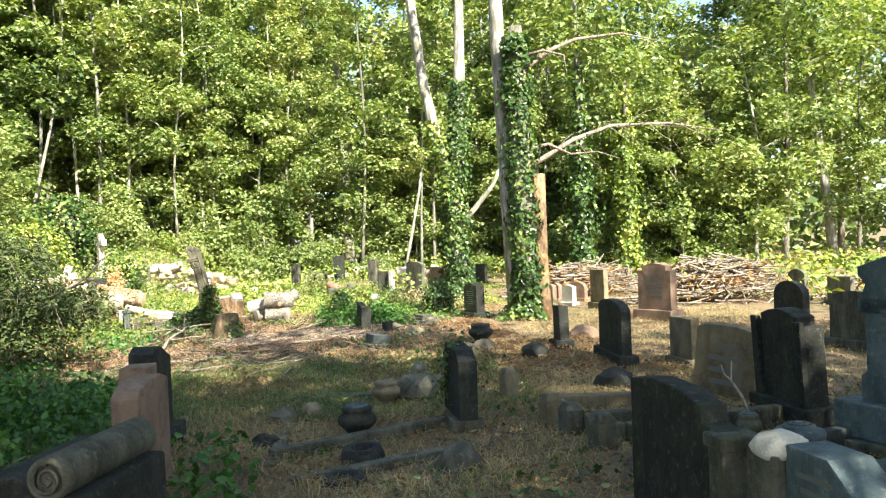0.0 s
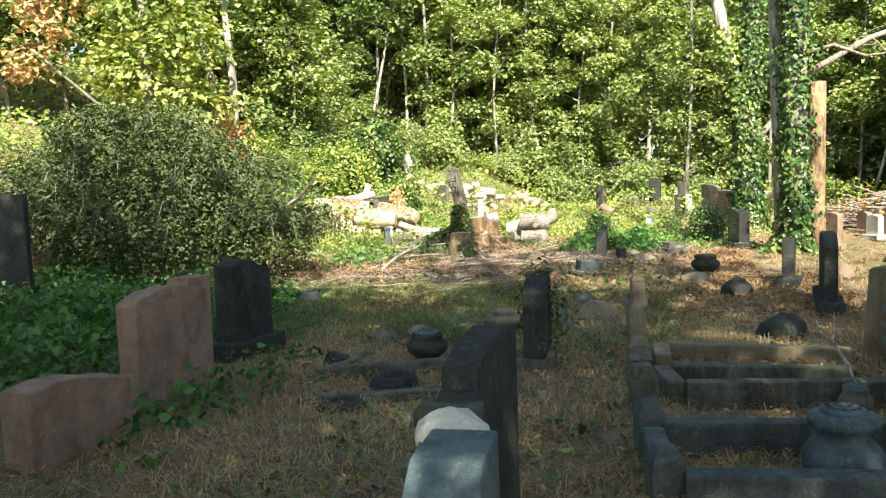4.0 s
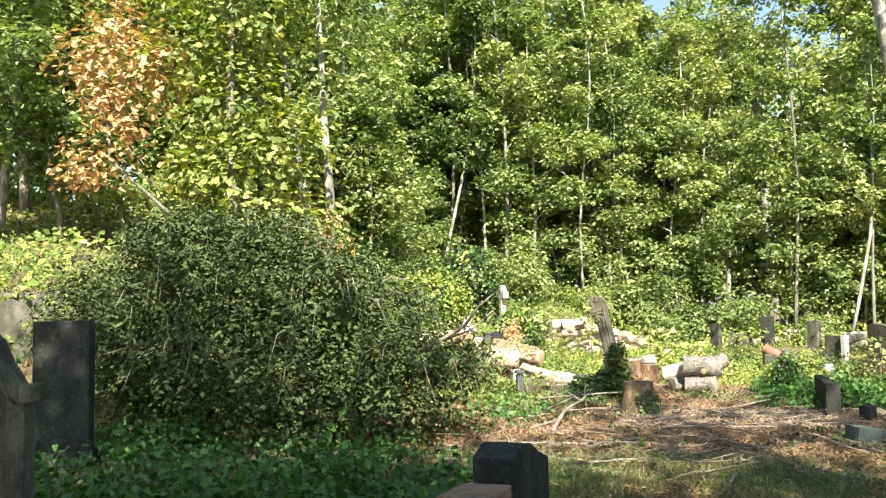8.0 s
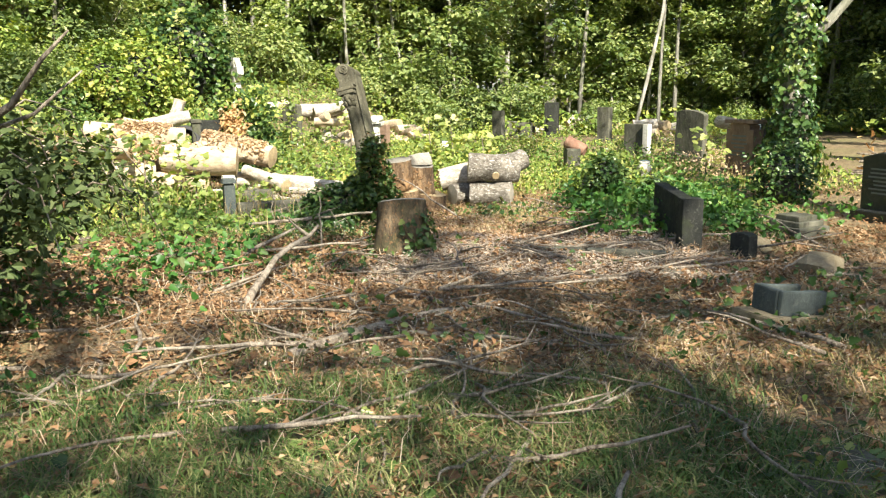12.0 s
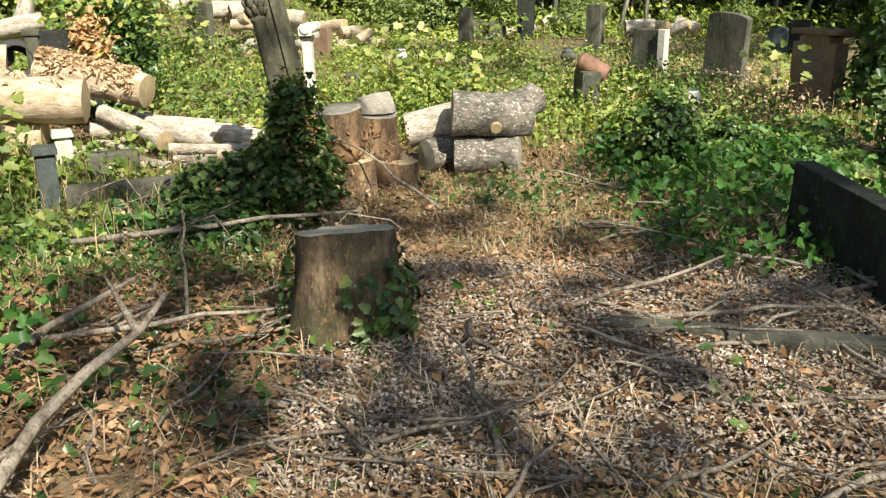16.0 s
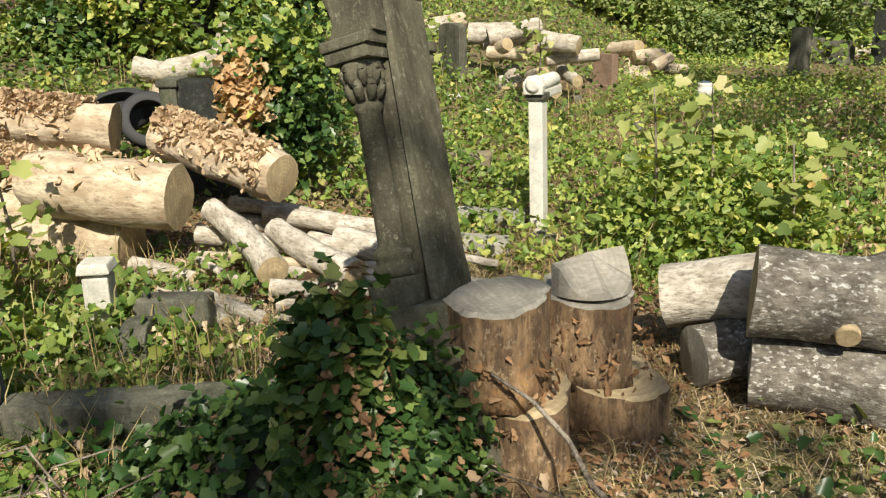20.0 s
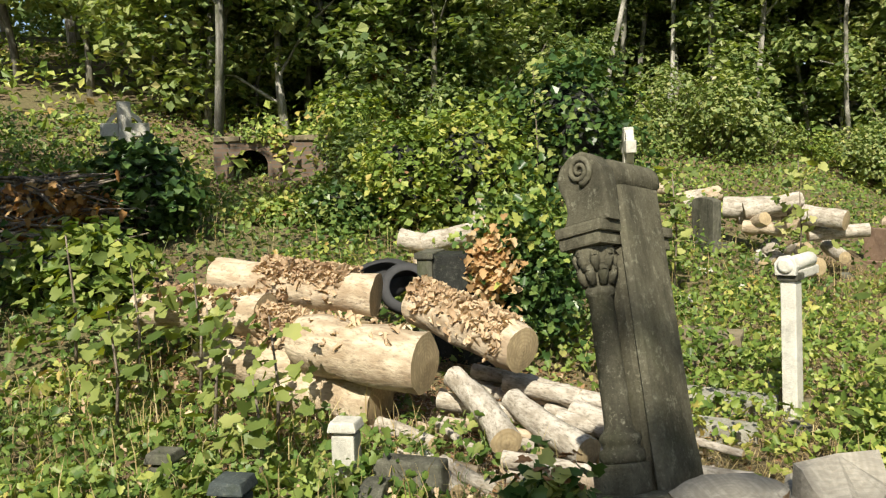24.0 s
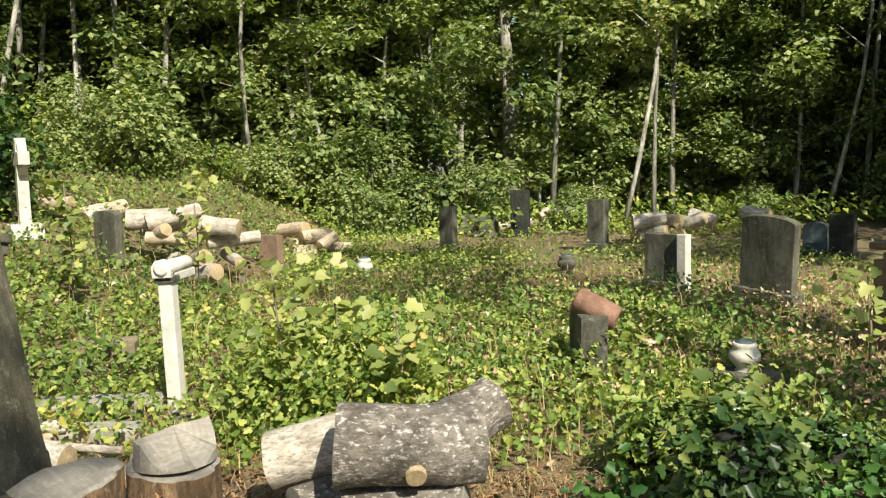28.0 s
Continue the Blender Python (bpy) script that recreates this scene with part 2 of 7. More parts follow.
B_POLE = bark("grey_stem_bark", (0.10, 0.095, 0.078), (0.33, 0.32, 0.275), 14, (0.09, 0.10, 0.05), 0.7)
B_STUMP = bark("mossy_stump_bark", (0.065, 0.048, 0.03), (0.25, 0.185, 0.11), 18, (0.09, 0.11, 0.035), 0.5, (1, 1, 0.3), (0.36, 0.20, 0.09))
B_LOG = bark("smooth_log_bark", (0.36, 0.275, 0.18), (0.62, 0.52, 0.38), 13, (0.30, 0.215, 0.13), 0.6, (1, 1, 0.35))
B_BIRCH = bark("silver_log_bark", (0.10, 0.084, 0.064), (0.25, 0.225, 0.185), 26, (0.34, 0.31, 0.26), 0.5, (1, 1, 0.8), (0.62, 0.61, 0.56))
B_ROUND = bark("rough_brown_bark", (0.115, 0.072, 0.04), (0.37, 0.24, 0.125), 20, (0.46, 0.25, 0.10), 0.6, (1, 1, 0.3), (0.36, 0.27, 0.17))
B_STICK = bark("dead_branch_bark", (0.09, 0.07, 0.05), (0.32, 0.27, 0.21), 30, (0.44, 0.39, 0.31), 0.4)
CUT = cut_wood("fresh_sawn_end", (0.46, 0.36, 0.21), (0.34, 0.25, 0.13))
DEAD = leaf("pale_dead_leaf", [(0.0, (0.30, 0.19, 0.11)), (0.4, (0.48, 0.35, 0.22)), (0.8, (0.60, 0.46, 0.30)), (1.0, (0.68, 0.56, 0.40))], 0.7, 0.15, tint=(0.7, 0.45, 0.2), clump=1.2)
CUT_GREY = cut_wood("weathered_sawn_end", (0.34, 0.315, 0.26), (0.28, 0.25, 0.20))
m_, n_, l_, b_ = material("tyre_rubber", 0.75)
b_.inputs["Base Color"].default_value = (0.02, 0.021, 0.023, 1)
l_.new(mixed(n_, l_, noise_of(n_, l_, 8), (0.015, 0.016, 0.018), (0.05, 0.05, 0.05)), b_.inputs["Base Color"])
RUBBER = m_
m_, n_, l_, b_ = material("worn_lettering", 0.8)
l_.new(mixed(n_, l_, noise_of(n_, l_, 40), (0.08, 0.09, 0.085), (0.19, 0.20, 0.18)), b_.inputs["Base Color"])
LETTER = m_
m_, n_, l_, b_ = material("brick_masonry", 0.9)
br = n_.new("ShaderNodeTexBrick")
br.inputs["Scale"].default_value = 1.0
br.inputs["Color1"].default_value, br.inputs["Color2"].default_value = (0.13, 0.085, 0.06, 1), (0.19, 0.13, 0.09, 1)
br.inputs["Mortar"].default_value = (0.12, 0.11, 0.09, 1)
br.inputs["Brick Width"].default_value, br.inputs["Row Height"].default_value, br.inputs["Mortar Size"].default_value = 0.225, 0.075, 0.01
tc_ = n_.new("ShaderNodeTexCoord")
mp_ = n_.new("ShaderNodeMapping")
mp_.inputs["Rotation"].default_value = (radians(90), 0, 0)
l_.new(tc_.outputs["Object"], mp_.inputs[0])
l_.new(mp_.outputs[0], br.inputs["Vector"])
l_.new(br.outputs[0], b_.inputs["Base Color"])
BRICK = m_

# soil: litter browns, dry grass, damp green, drifting into one another
m_, n_, l_, b_ = material("woodland_soil", 0.95)
g_ = n_.new("ShaderNodeNewGeometry")
P_ = g_.outputs["Position"]
big_, mid_, fine_ = noise_of(n_, l_, 0.45, 5, P_), noise_of(n_, l_, 3.0, 6, P_), noise_of(n_, l_, 42, 4, P_)
c_ = mixed(n_, l_, ramp(n_, l_, mid_, [(0.35, (0, 0, 0)), (0.65, (1, 1, 1))]), (0.075, 0.05, 0.028), (0.20, 0.14, 0.075))
c_ = mixed(n_, l_, ramp(n_, l_, big_, [(0.45, (0, 0, 0)), (0.62, (0.7,) * 3)]), c_, (0.10, 0.11, 0.035))
c_ = mixed(n_, l_, ramp(n_, l_, fine_, [(0.45, (0, 0, 0)), (0.7, (0.7,) * 3)]), c_, (0.32, 0.24, 0.13))
l_.new(c_, b_.inputs["Base Color"])
bump(n_, l_, b_, fine_, 0.8, 0.03)
SOIL = m_


# ---- building helpers ----
RNG = np.random.default_rng(7)


def softplus(u):
    return np.log1p(np.exp(-np.abs(u))) + np.maximum(u, 0)


def ground_z(x, y):
    """Height of the ground: flat among the graves, climbing to a bank on the west."""
    x, y = np.asarray(x, float), np.asarray(y, float)
    u = -x * 0.9 + y * 0.35 - 3.6
    k = np.clip((-x - 0.5) / 3.5, 0, 1)
    k = k * k * (3 - 2 * k)
    z = np.minimum(0.25 * softplus(u * 1.2) / 1.2 * k, 7.0)
    z = z - 0.85 * np.exp(-((x + 10.6) ** 2 + (y - 6.0) ** 2) / 6.0)
    z = z + 0.022 * np.sin(x * 2.1 + 1.3 * np.sin(y * 1.7)) * np.cos(y * 1.9 + x * 0.6) + 0.012 * np.sin(x * 5.3 + y * 4.1)
    return z


def gz(x, y):
    return float(ground_z(x, y))


def raw_mesh(name, verts, faces, mat=None, smooth=False):
    """A mesh straight from arrays: verts (n, 3), faces (m, k) all with k corners."""
    me = bpy.data.meshes.new(name)
    n, (m, k) = len(verts), faces.shape
    me.vertices.add(n)
    me.vertices.foreach_set("co", np.ascontiguousarray(verts, np.float32).ravel())
    me.loops.add(m * k)
    me.loops.foreach_set("vertex_index", np.ascontiguousarray(faces, np.int32).ravel())
    me.polygons.add(m)
    me.polygons.foreach_set("loop_start", np.arange(0, m * k, k, dtype=np.int32))
    me.polygons.foreach_set("loop_total", np.full(m, k, np.int32))
    me.polygons.foreach_set("use_smooth", np.full(m, smooth))
    me.update(calc_edges=True)
    if mat:
        me.materials.append(mat)
    return me


def unit(v):
    return v / np.maximum(np.linalg.norm(v, axis=-1, keepdims=True), 1e-9)


def leaf_arrays(p, nrm, size, aspect=0.75, fold=0.25, rng=RNG):
    """Lobed leaves at points p facing nrm, folded along the midrib."""
    n = len(p)
    a = unit(rng.normal(size=(n, 3)))
    t = unit(np.cross(nrm, a))
    b = np.cross(nrm, t)
    s = size[:, None]
    w = s * aspect * 0.5
    v = np.empty((n, 10, 3))
    v[:, 0] = p - t * s * 0.42
    v[:, 5] = p + t * s * 0.55 - nrm * s * fold * 0.35
    side = ((-0.5, 0.62, 0.3), (-0.14, 1.0, 0.55), (0.02, 0.55, 0.3), (0.22, 0.68, 0.3))
    for i, (along, out, up) in enumerate(side):
        v[:, 1 + i] = p + t * s * along + b * w * out + nrm * s * fold * up
        v[:, 9 - i] = p + t * s * along - b * w * out + nrm * s * fold * up
    base = (np.arange(n) * 10)[:, None]
    f = np.concatenate([base + np.array([0, 1, 2, 3, 4, 5]), base + np.array([0, 5, 6, 7, 8, 9])])
    return v.reshape(-1, 3), f


def leaf_quads(p, nrm, size, aspect=0.7, fold=0.3, rng=RNG):
    """Plainer leaves for foliage that stays far off: one folded quad each."""
    n = len(p)
    t = unit(np.cross(nrm, unit(rng.normal(size=(n, 3)))))
    b = np.cross(nrm, t)
    s = size[:, None] * 0.5
    lift = nrm * s * fold
    v = np.stack([p - t * s, p + b * s * aspect + lift, p + t * s, p - b * s * aspect + lift], 1)
    return v.reshape(-1, 3), (np.arange(n) * 4)[:, None] + np.arange(4)


def far_leaf_mesh(name, p, nrm, size, mat, aspect=0.7, fold=0.3):
    v, f = leaf_quads(p, nrm, size, aspect, fold)
    return raw_mesh(name, v, f, mat)


def leaf_mesh(name, p, nrm, size, mat, aspect=0.75, fold=0.25):
    v, f = leaf_arrays(p, nrm, size, aspect, fold)
    return raw_mesh(name, v, f, mat, True)


def blade_mesh(name, p, height, lean, width, mat, rng=RNG):
    """Grass: tapering blades, bent over by lean."""
    n = len(p)
    ang = rng.uniform(0, 2 * np.pi, n)
    d = np.stack([np.cos(ang), np.sin(ang), np.zeros(n)], 1)
    side = np.stack([-np.sin(ang), np.cos(ang), np.zeros(n)], 1) * width[:, None]
    up = np.array([0, 0, 1.0])
    v = np.empty((n, 5, 3))
    v[:, 0], v[:, 1] = p - side, p + side
    m = p + up * height[:, None] * 0.6 + d * (height * lean * 0.3)[:, None]
    v[:, 2], v[:, 3] = m + side * 0.7, m - side * 0.7
    v[:, 4] = p + up * (height * (1 - lean * 0.35))[:, None] + d * (height * lean)[:, None]
    base = (np.arange(n) * 5)[:, None]
    f = np.concatenate([base + np.array([0, 1, 2]), base + np.array([0, 2, 3]), base + np.array([3, 2, 4])])
    return raw_mesh(name, v.reshape(-1, 3), f, mat)


def part(name, bm, mat, parent=None, label=""):
    """Link a bmesh (or a mesh) as one mesh object under its thing."""
    if isinstance(bm, bmesh.types.BMesh):
        me = bpy.data.meshes.new(name)
        bm.to_mesh(me)
        bm.free()
    else:
        me = bm
    if mat and not me.materials:
        me.materials.append(mat)
    ob = new(name, me)
    if parent:
        ob.parent = parent
    if label:
        tagged(ob, label)
    return ob


def thing(name, m, label, category, group="", kind=""):
    ob = new(name)
    ob.matrix_world = m
    ob.empty_display_size = 0.1
    return tagged(ob, label, category, group, kind)


def roughen(bm, amount, scale=6.0, seed=0.0):
    for v in bm.verts:
        v.co += noise.noise_vector(v.co * scale + Vector((seed, seed * 1.7, 0))) * amount


def box(sx, sy, sz, bevel=0.012, z0=0.0, at=(0, 0), top=None, wear=0.0, cuts=0, seed=0.0):
    """A bevelled block standing on z0; top scales its upper face."""
    bm = bmesh.new()
    bmesh.ops.create_cube(bm, size=1)
    for v in bm.verts:
        k = top if (top and v.co.z > 0) else 1.0
        v.co = Vector((v.co.x * sx * k + at[0], v.co.y * sy * k + at[1], (v.co.z + 0.5) * sz + z0))
    if bevel:
        bmesh.ops.bevel(bm, geom=bm.edges[:], offset=bevel, segments=2, affect='EDGES', profile=0.6)
    if cuts:
        bmesh.ops.subdivide_edges(bm, edges=[e for e in bm.edges if e.calc_length() > 0.12], cuts=cuts, use_grid_fill=True)
    if wear:
        roughen(bm, wear, 7, seed)
    return bm


def slab(outline, thick, bevel=0.012, wear=0.0, seed=0.0):
    """An upright slab: outline of (x, z) corners, given thickness along y, edges rounded."""
    bm = bmesh.new()
    front = [bm.verts.new((x, -thick / 2, z)) for x, z in outline]
    face = bm.faces.new(front)
    r = bmesh.ops.extrude_face_region(bm, geom=[face])
    bmesh.ops.translate(bm, vec=(0, thick, 0), verts=[g for g in r["geom"] if isinstance(g, bmesh.types.BMVert)])
    bmesh.ops.recalc_face_normals(bm, faces=bm.faces[:])
    rim = [e for e in bm.edges if abs(e.verts[0].co.y - e.verts[1].co.y) < 1e-6]
    if bevel:
        bmesh.ops.bevel(bm, geom=rim, offset=bevel, segments=2, affect='EDGES', profile=0.6)
    if wear:
        roughen(bm, wear, 6, seed)
    return bm


def lathe(profile, seg=20, squash=1.0):
    """A turned shape from (radius, z) pairs."""
    bm = bmesh.new()
    rings = []
    for r, z in profile:
        rings.append([bm.verts.new((r * math.cos(2 * math.pi * i / seg), r * squash * math.sin(2 * math.pi * i / seg), z)) for i in range(seg)])
    for a, b in zip(rings, rings[1:]):
        for i in range(seg):
            bm.faces.new((a[i], a[(i + 1) % seg], b[(i + 1) % seg], b[i]))
    bm.faces.new(rings[-1])
    bm.faces.new(rings[0][::-1])
    for f in bm.faces:
        f.smooth = len(f.verts) == 4
    return bm


def tube(points, radii, seg=8, bm=None, wob=0.0, cap=True):
    """A round limb along points."""
    bm = bm or bmesh.new()
    pts = [Vector(p) for p in points]
    rings, ref = [], Vector((0.31, 0.17, 0.93))
    for i, p in enumerate(pts):
        d = (pts[min(i + 1, len(pts) - 1)] - pts[max(i - 1, 0)]).normalized()
        s = d.cross(ref)
        if s.length < 0.1:
            s = d.cross(Vector((1, 0, 0)))
        s.normalize()
        u = d.cross(s)
        ring = []
        for k in range(seg):
            a = 2 * math.pi * k / seg
            rr = radii[i] * (1 + wob * noise.noise(p * 3 + Vector((k * 1.3, 0, i))))
            ring.append(bm.verts.new(p + (s * math.cos(a) + u * math.sin(a)) * rr))
        rings.append(ring)
    for a, b in zip(rings, rings[1:]):
        for k in range(seg):
            bm.faces.new((a[k], a[(k + 1) % seg], b[(k + 1) % seg], b[k])).smooth = True
    if cap:
        bm.faces.new(rings[0][::-1])
        bm.faces.new(rings[-1])
    return bm


def merge(*bms):
    out = bms[0]
    for b in bms[1:]:
        me = bpy.data.meshes.new("tmp")
        b.to_mesh(me)
        b.free()
        out.from_mesh(me)
        bpy.data.meshes.remove(me)
    return out


# ---- ground ----
def build_ground():
    def axis(lo, hi, fine_lo, fine_hi, step):
        fine = np.arange(fine_lo, fine_hi + step, step)
        out = [fine]
        left, right, s = fine_lo, fine_hi, step
        a, b = [], []
        while left > lo or right < hi:
            s *= 1.25
            left, right = max(left - s, lo), min(right + s, hi)
            a.append(left)
            b.append(right)
        return np.unique(np.concatenate([a[::-1], fine, b]))
    xs, ys = axis(-600, 600, -9, 9, 0.14), axis(-600, 700, -19, 15, 0.14)
    gx, gy = np.meshgrid(xs, ys)
    z = ground_z(gx, gy)
    near = (np.abs(gx) < 12) & (gy > -22) & (gy < 20)
    z = z + np.where(near, np.random.default_rng(3).normal(0, 0.006, z.shape), 0)
    v = np.stack([gx, gy, z], -1).reshape(-1, 3)
    ny, nx = gx.shape
    i = (np.arange(ny - 1)[:, None] * nx + np.arange(nx - 1)).ravel()
    f = np.stack([i, i + 1, i + nx + 1, i + nx], 1)
    ob = new("ground", raw_mesh("ground", v, f, SOIL, True))
    tagged(ob, "leaf-strewn brown woodland soil with patches of green", "ground", kind="structure")


build_ground()


# ---- trees ----
def crown_points(n, blobs, rng, shell=0.55, side=0.7):
    """Points and outward normals over several uneven clumps (centre, radii)."""
    per = np.array([b[1][0] * b[1][1] + b[1][2] ** 2 for b in blobs], float)
    pick = rng.choice(len(blobs), n, p=per / per.sum())
    c = np.array([b[0] for b in blobs], float)[pick]
    r = np.array([b[1] for b in blobs], float)[pick]
    d = unit(rng.normal(size=(n, 3)))
    k = shell + (1 - shell) * rng.random((n, 1)) ** 0.6
    lump = 1 + 0.22 * np.sin(d[:, :1] * 7 + pick[:, None]) * np.cos(d[:, 1:2] * 6 + d[:, 2:] * 5)
    p = c + d * r * k * lump
    nn = unit(d * side + np.array([0, 0, 1.0]) + rng.normal(size=(n, 3)) * 0.5)
    return p, nn


def tree_parts(rng, height, trunk_r, crown_from, spread, n_leaf, size, limbs=9, lean=0.05, bow=0.12):
    """A trunk with limbs and a clumped crown; returns (trunk bmesh, crown arrays)."""
    lean_v = rng.normal(0, lean, 2)
    pts, rad = [], []
    for i in range(9):
        f = i / 8
        pts.append((lean_v[0] * height * f + bow * math.sin(f * 7 + lean_v[1] * 40), lean_v[1] * height * f + bow * math.cos(f * 6), height * 0.94 * f - 0.15))
        rad.append(trunk_r * (1.25 if i == 0 else 1.0) * (1 - 0.85 * f) + 0.012)
    bm = tube(pts, rad, 8, wob=0.25)
    blobs = []
    for j in range(limbs):
        f = crown_from + (1 - crown_from) * (j + rng.random()) / limbs
        base = Vector(pts[min(7, int(f * 8))]).lerp(Vector(pts[min(8, int(f * 8) + 1)]), f * 8 - int(f * 8))
        a = j * 2.4 + rng.random()
        reach = spread * (0.55 + 0.6 * rng.random()) * (1.1 - 0.55 * max(0, (f - 0.6) / 0.4))
        tip = base + Vector((math.cos(a) * reach, math.sin(a) * reach, reach * (0.25 + 0.5 * rng.random())))
        midp = base.lerp(tip, 0.5) + Vector((0, 0, 0.12 * reach))
        tube([base, midp, tip], [trunk_r * 0.32 * (1.1 - f * 0.6) + 0.01, trunk_r * 0.2 * (1.1 - f * 0.6) + 0.008, 0.008], 5, bm, cap=False)
        for q in range(5):
            k = 0.3 + 0.18 * q
            c = base.lerp(tip, k) + Vector(rng.normal(0, 0.16 * spread, 3))
            r = spread * (0.2 + 0.24 * rng.random())
            blobs.append((tuple(c), (r, r, r * 0.6)))
    blobs.append((pts[-1], (spread * 0.45,) * 2 + (spread * 0.5,)))
    p, nn = crown_points(n_leaf, blobs, rng, 0.4, 0.45)
    return bm, (p, nn, size * rng.uniform(0.6, 1.35, n_leaf))


def make_tree(seed, height, trunk_r, crown_from, spread, n_leaf, size, wood, mat=None, limbs=9, lean=0.05, label="", group="", name="tree", bow=0.12):
    rng = np.random.default_rng(seed)
    bm, (p, nn, s) = tree_parts(rng, height, trunk_r, crown_from, spread, n_leaf, size, limbs, lean, bow)
    t = thing(name, Matrix(), label, "tree", group)
    part("trunk", bm, wood, t)
    part("crown", far_leaf_mesh("crown", p, nn, s, mat or CANOPY, 0.8, 0.3), None, t)
    return t


rng = np.random.default_rng(21)
spots = []


def clear_of(x, y, gap):
    if 6 < y < 36 and abs(x - 2.9 - (y - 20) * 0.11) < (3.0 if y > 24.4 else 2.3 if y > 21 else 0.8):
        return False                                        # the glade before the white-barked tree
    if 24 < y < 37 and abs(x - 4.76 - (37.8 - y) * 0.445) < 2.4:
        return False                                        # sunlight reaches the white-barked tree here
    if 12 < x < 34 and y < 9 - (x - 16.5) * 0.5:
        return False                                        # open ground that lets the sun in
    if -18 < x < -8 and -4 < y < 6.8:
        return False                                        # the open bank of graves
    if -12.0 < x < -3.5 and abs(y + 3.25 + 0.884 * x) < (2.6 if x < -7 else 1.5):
        return False                                        # the hollow before the vault
    if gap in (0.5, 2.2) and y > 10 and abs(x - 0.5 + (y + 16) * 0.375) < 1.7:
        return False                                        # a gap in the wood where the sky shows
    return all((x - a) ** 2 + (y - b) ** 2 > gap * gap for a, b in spots)


def plant(kind, x, y, scale=1.0, turn=None):
    """Puts the first of a kind in its place, and copies it after that."""
    spots.append((x, y))
    m = pose(x, y, gz(x, y) - 0.06, 0, 0, rng.uniform(0, 360) if turn is None else turn)
    if kind.get("used"):
        c = copy_thing(kind["ob"], m)
    else:
        c = kind["ob"]
        c.matrix_world = m
        kind["used"] = True
    c.scale = (scale,) * 3
    return c


WOOD_LABEL = "tall slender woodland tree in full green leaf behind the graves"
tall = [dict(ob=make_tree(*a, label=WOOD_LABEL, group="woodland trees", **k)) for a, k in (
    ((11, 15, 0.12, 0.14, 2.3, 7600, 0.225, B_GREY), dict(limbs=15)),
    ((12, 17, 0.14, 0.20, 2.6, 8000, 0.225, B_GREY), dict(limbs=16)),
    ((13, 13, 0.09, 0.10, 2.1, 7000, 0.215, B_PALE), dict(limbs=14, lean=0.08)),
    ((14, 18, 0.15, 0.34, 2.5, 7000, 0.235, B_PALE), dict(limbs=13)))]
young = [dict(ob=make_tree(*a, label="young woodland tree leafy down to the ground", group="young trees at the wood's edge", **k)) for a, k in (
    ((15, 7.0, 0.05, 0.04, 1.7, 6300, 0.165, B_PALE), dict(limbs=13)),
    ((16, 5.4, 0.04, 0.03, 1.5, 5400, 0.16, B_GREY), dict(limbs=12, lean=0.1)),
    ((17, 8.5, 0.06, 0.05, 1.8, 6600, 0.165, B_PALE), dict(limbs=14)))]


def shrub(seed, r, h, n, size, mat, label):
    rg = np.random.default_rng(seed)
    blobs = [((rg.normal(0, r * 0.45), rg.normal(0, r * 0.45), h * rg.uniform(0.18, 0.75)), (r * rg.uniform(0.35, 0.6),) * 2 + (h * rg.uniform(0.2, 0.34),)) for _ in range(9)]
    p, nn = crown_points(n, blobs, rg)
    p[:, 2] = np.abs(p[:, 2]) + 0.02
    t = thing("shrub", Matrix(), label, "shrub", "undergrowth shrubs")
    part("foliage", far_leaf_mesh("foliage", p, nn, size * rg.uniform(0.6, 1.3, n), mat, 0.75, 0.3), None, t)
    bm = bmesh.new()
    for k in range(7):
        a = k * 0.9
        tip = Vector((math.cos(a) * r * 0.6, math.sin(a) * r * 0.6, h * rg.uniform(0.5, 0.9)))
        tube([(0.05 * math.cos(a), 0.05 * math.sin(a), -0.05), tip * 0.5 + Vector((0, 0, 0.1 * h)), tip], [0.018, 0.012, 0.004], 5, bm)
    part("woody_stem", bm, B_STICK, t)
    return dict(ob=t)


shrubs = [shrub(31, 1.5, 2.2, 3200, 0.135, CANOPY, "leafy green shrub at the foot of the wood"),
          shrub(32, 1.2, 1.5, 2800, 0.12, BRAMBLE, "yellow-green bramble thicket at the wood's edge"),
          shrub(33, 1.7, 2.8, 3600, 0.135, CANOPY, "tall green shrub filling the gap between trunks"),
          shrub(34, 1.3, 1.8, 2800, 0.12, SHADY, "dark green elder shrub in the shade")]

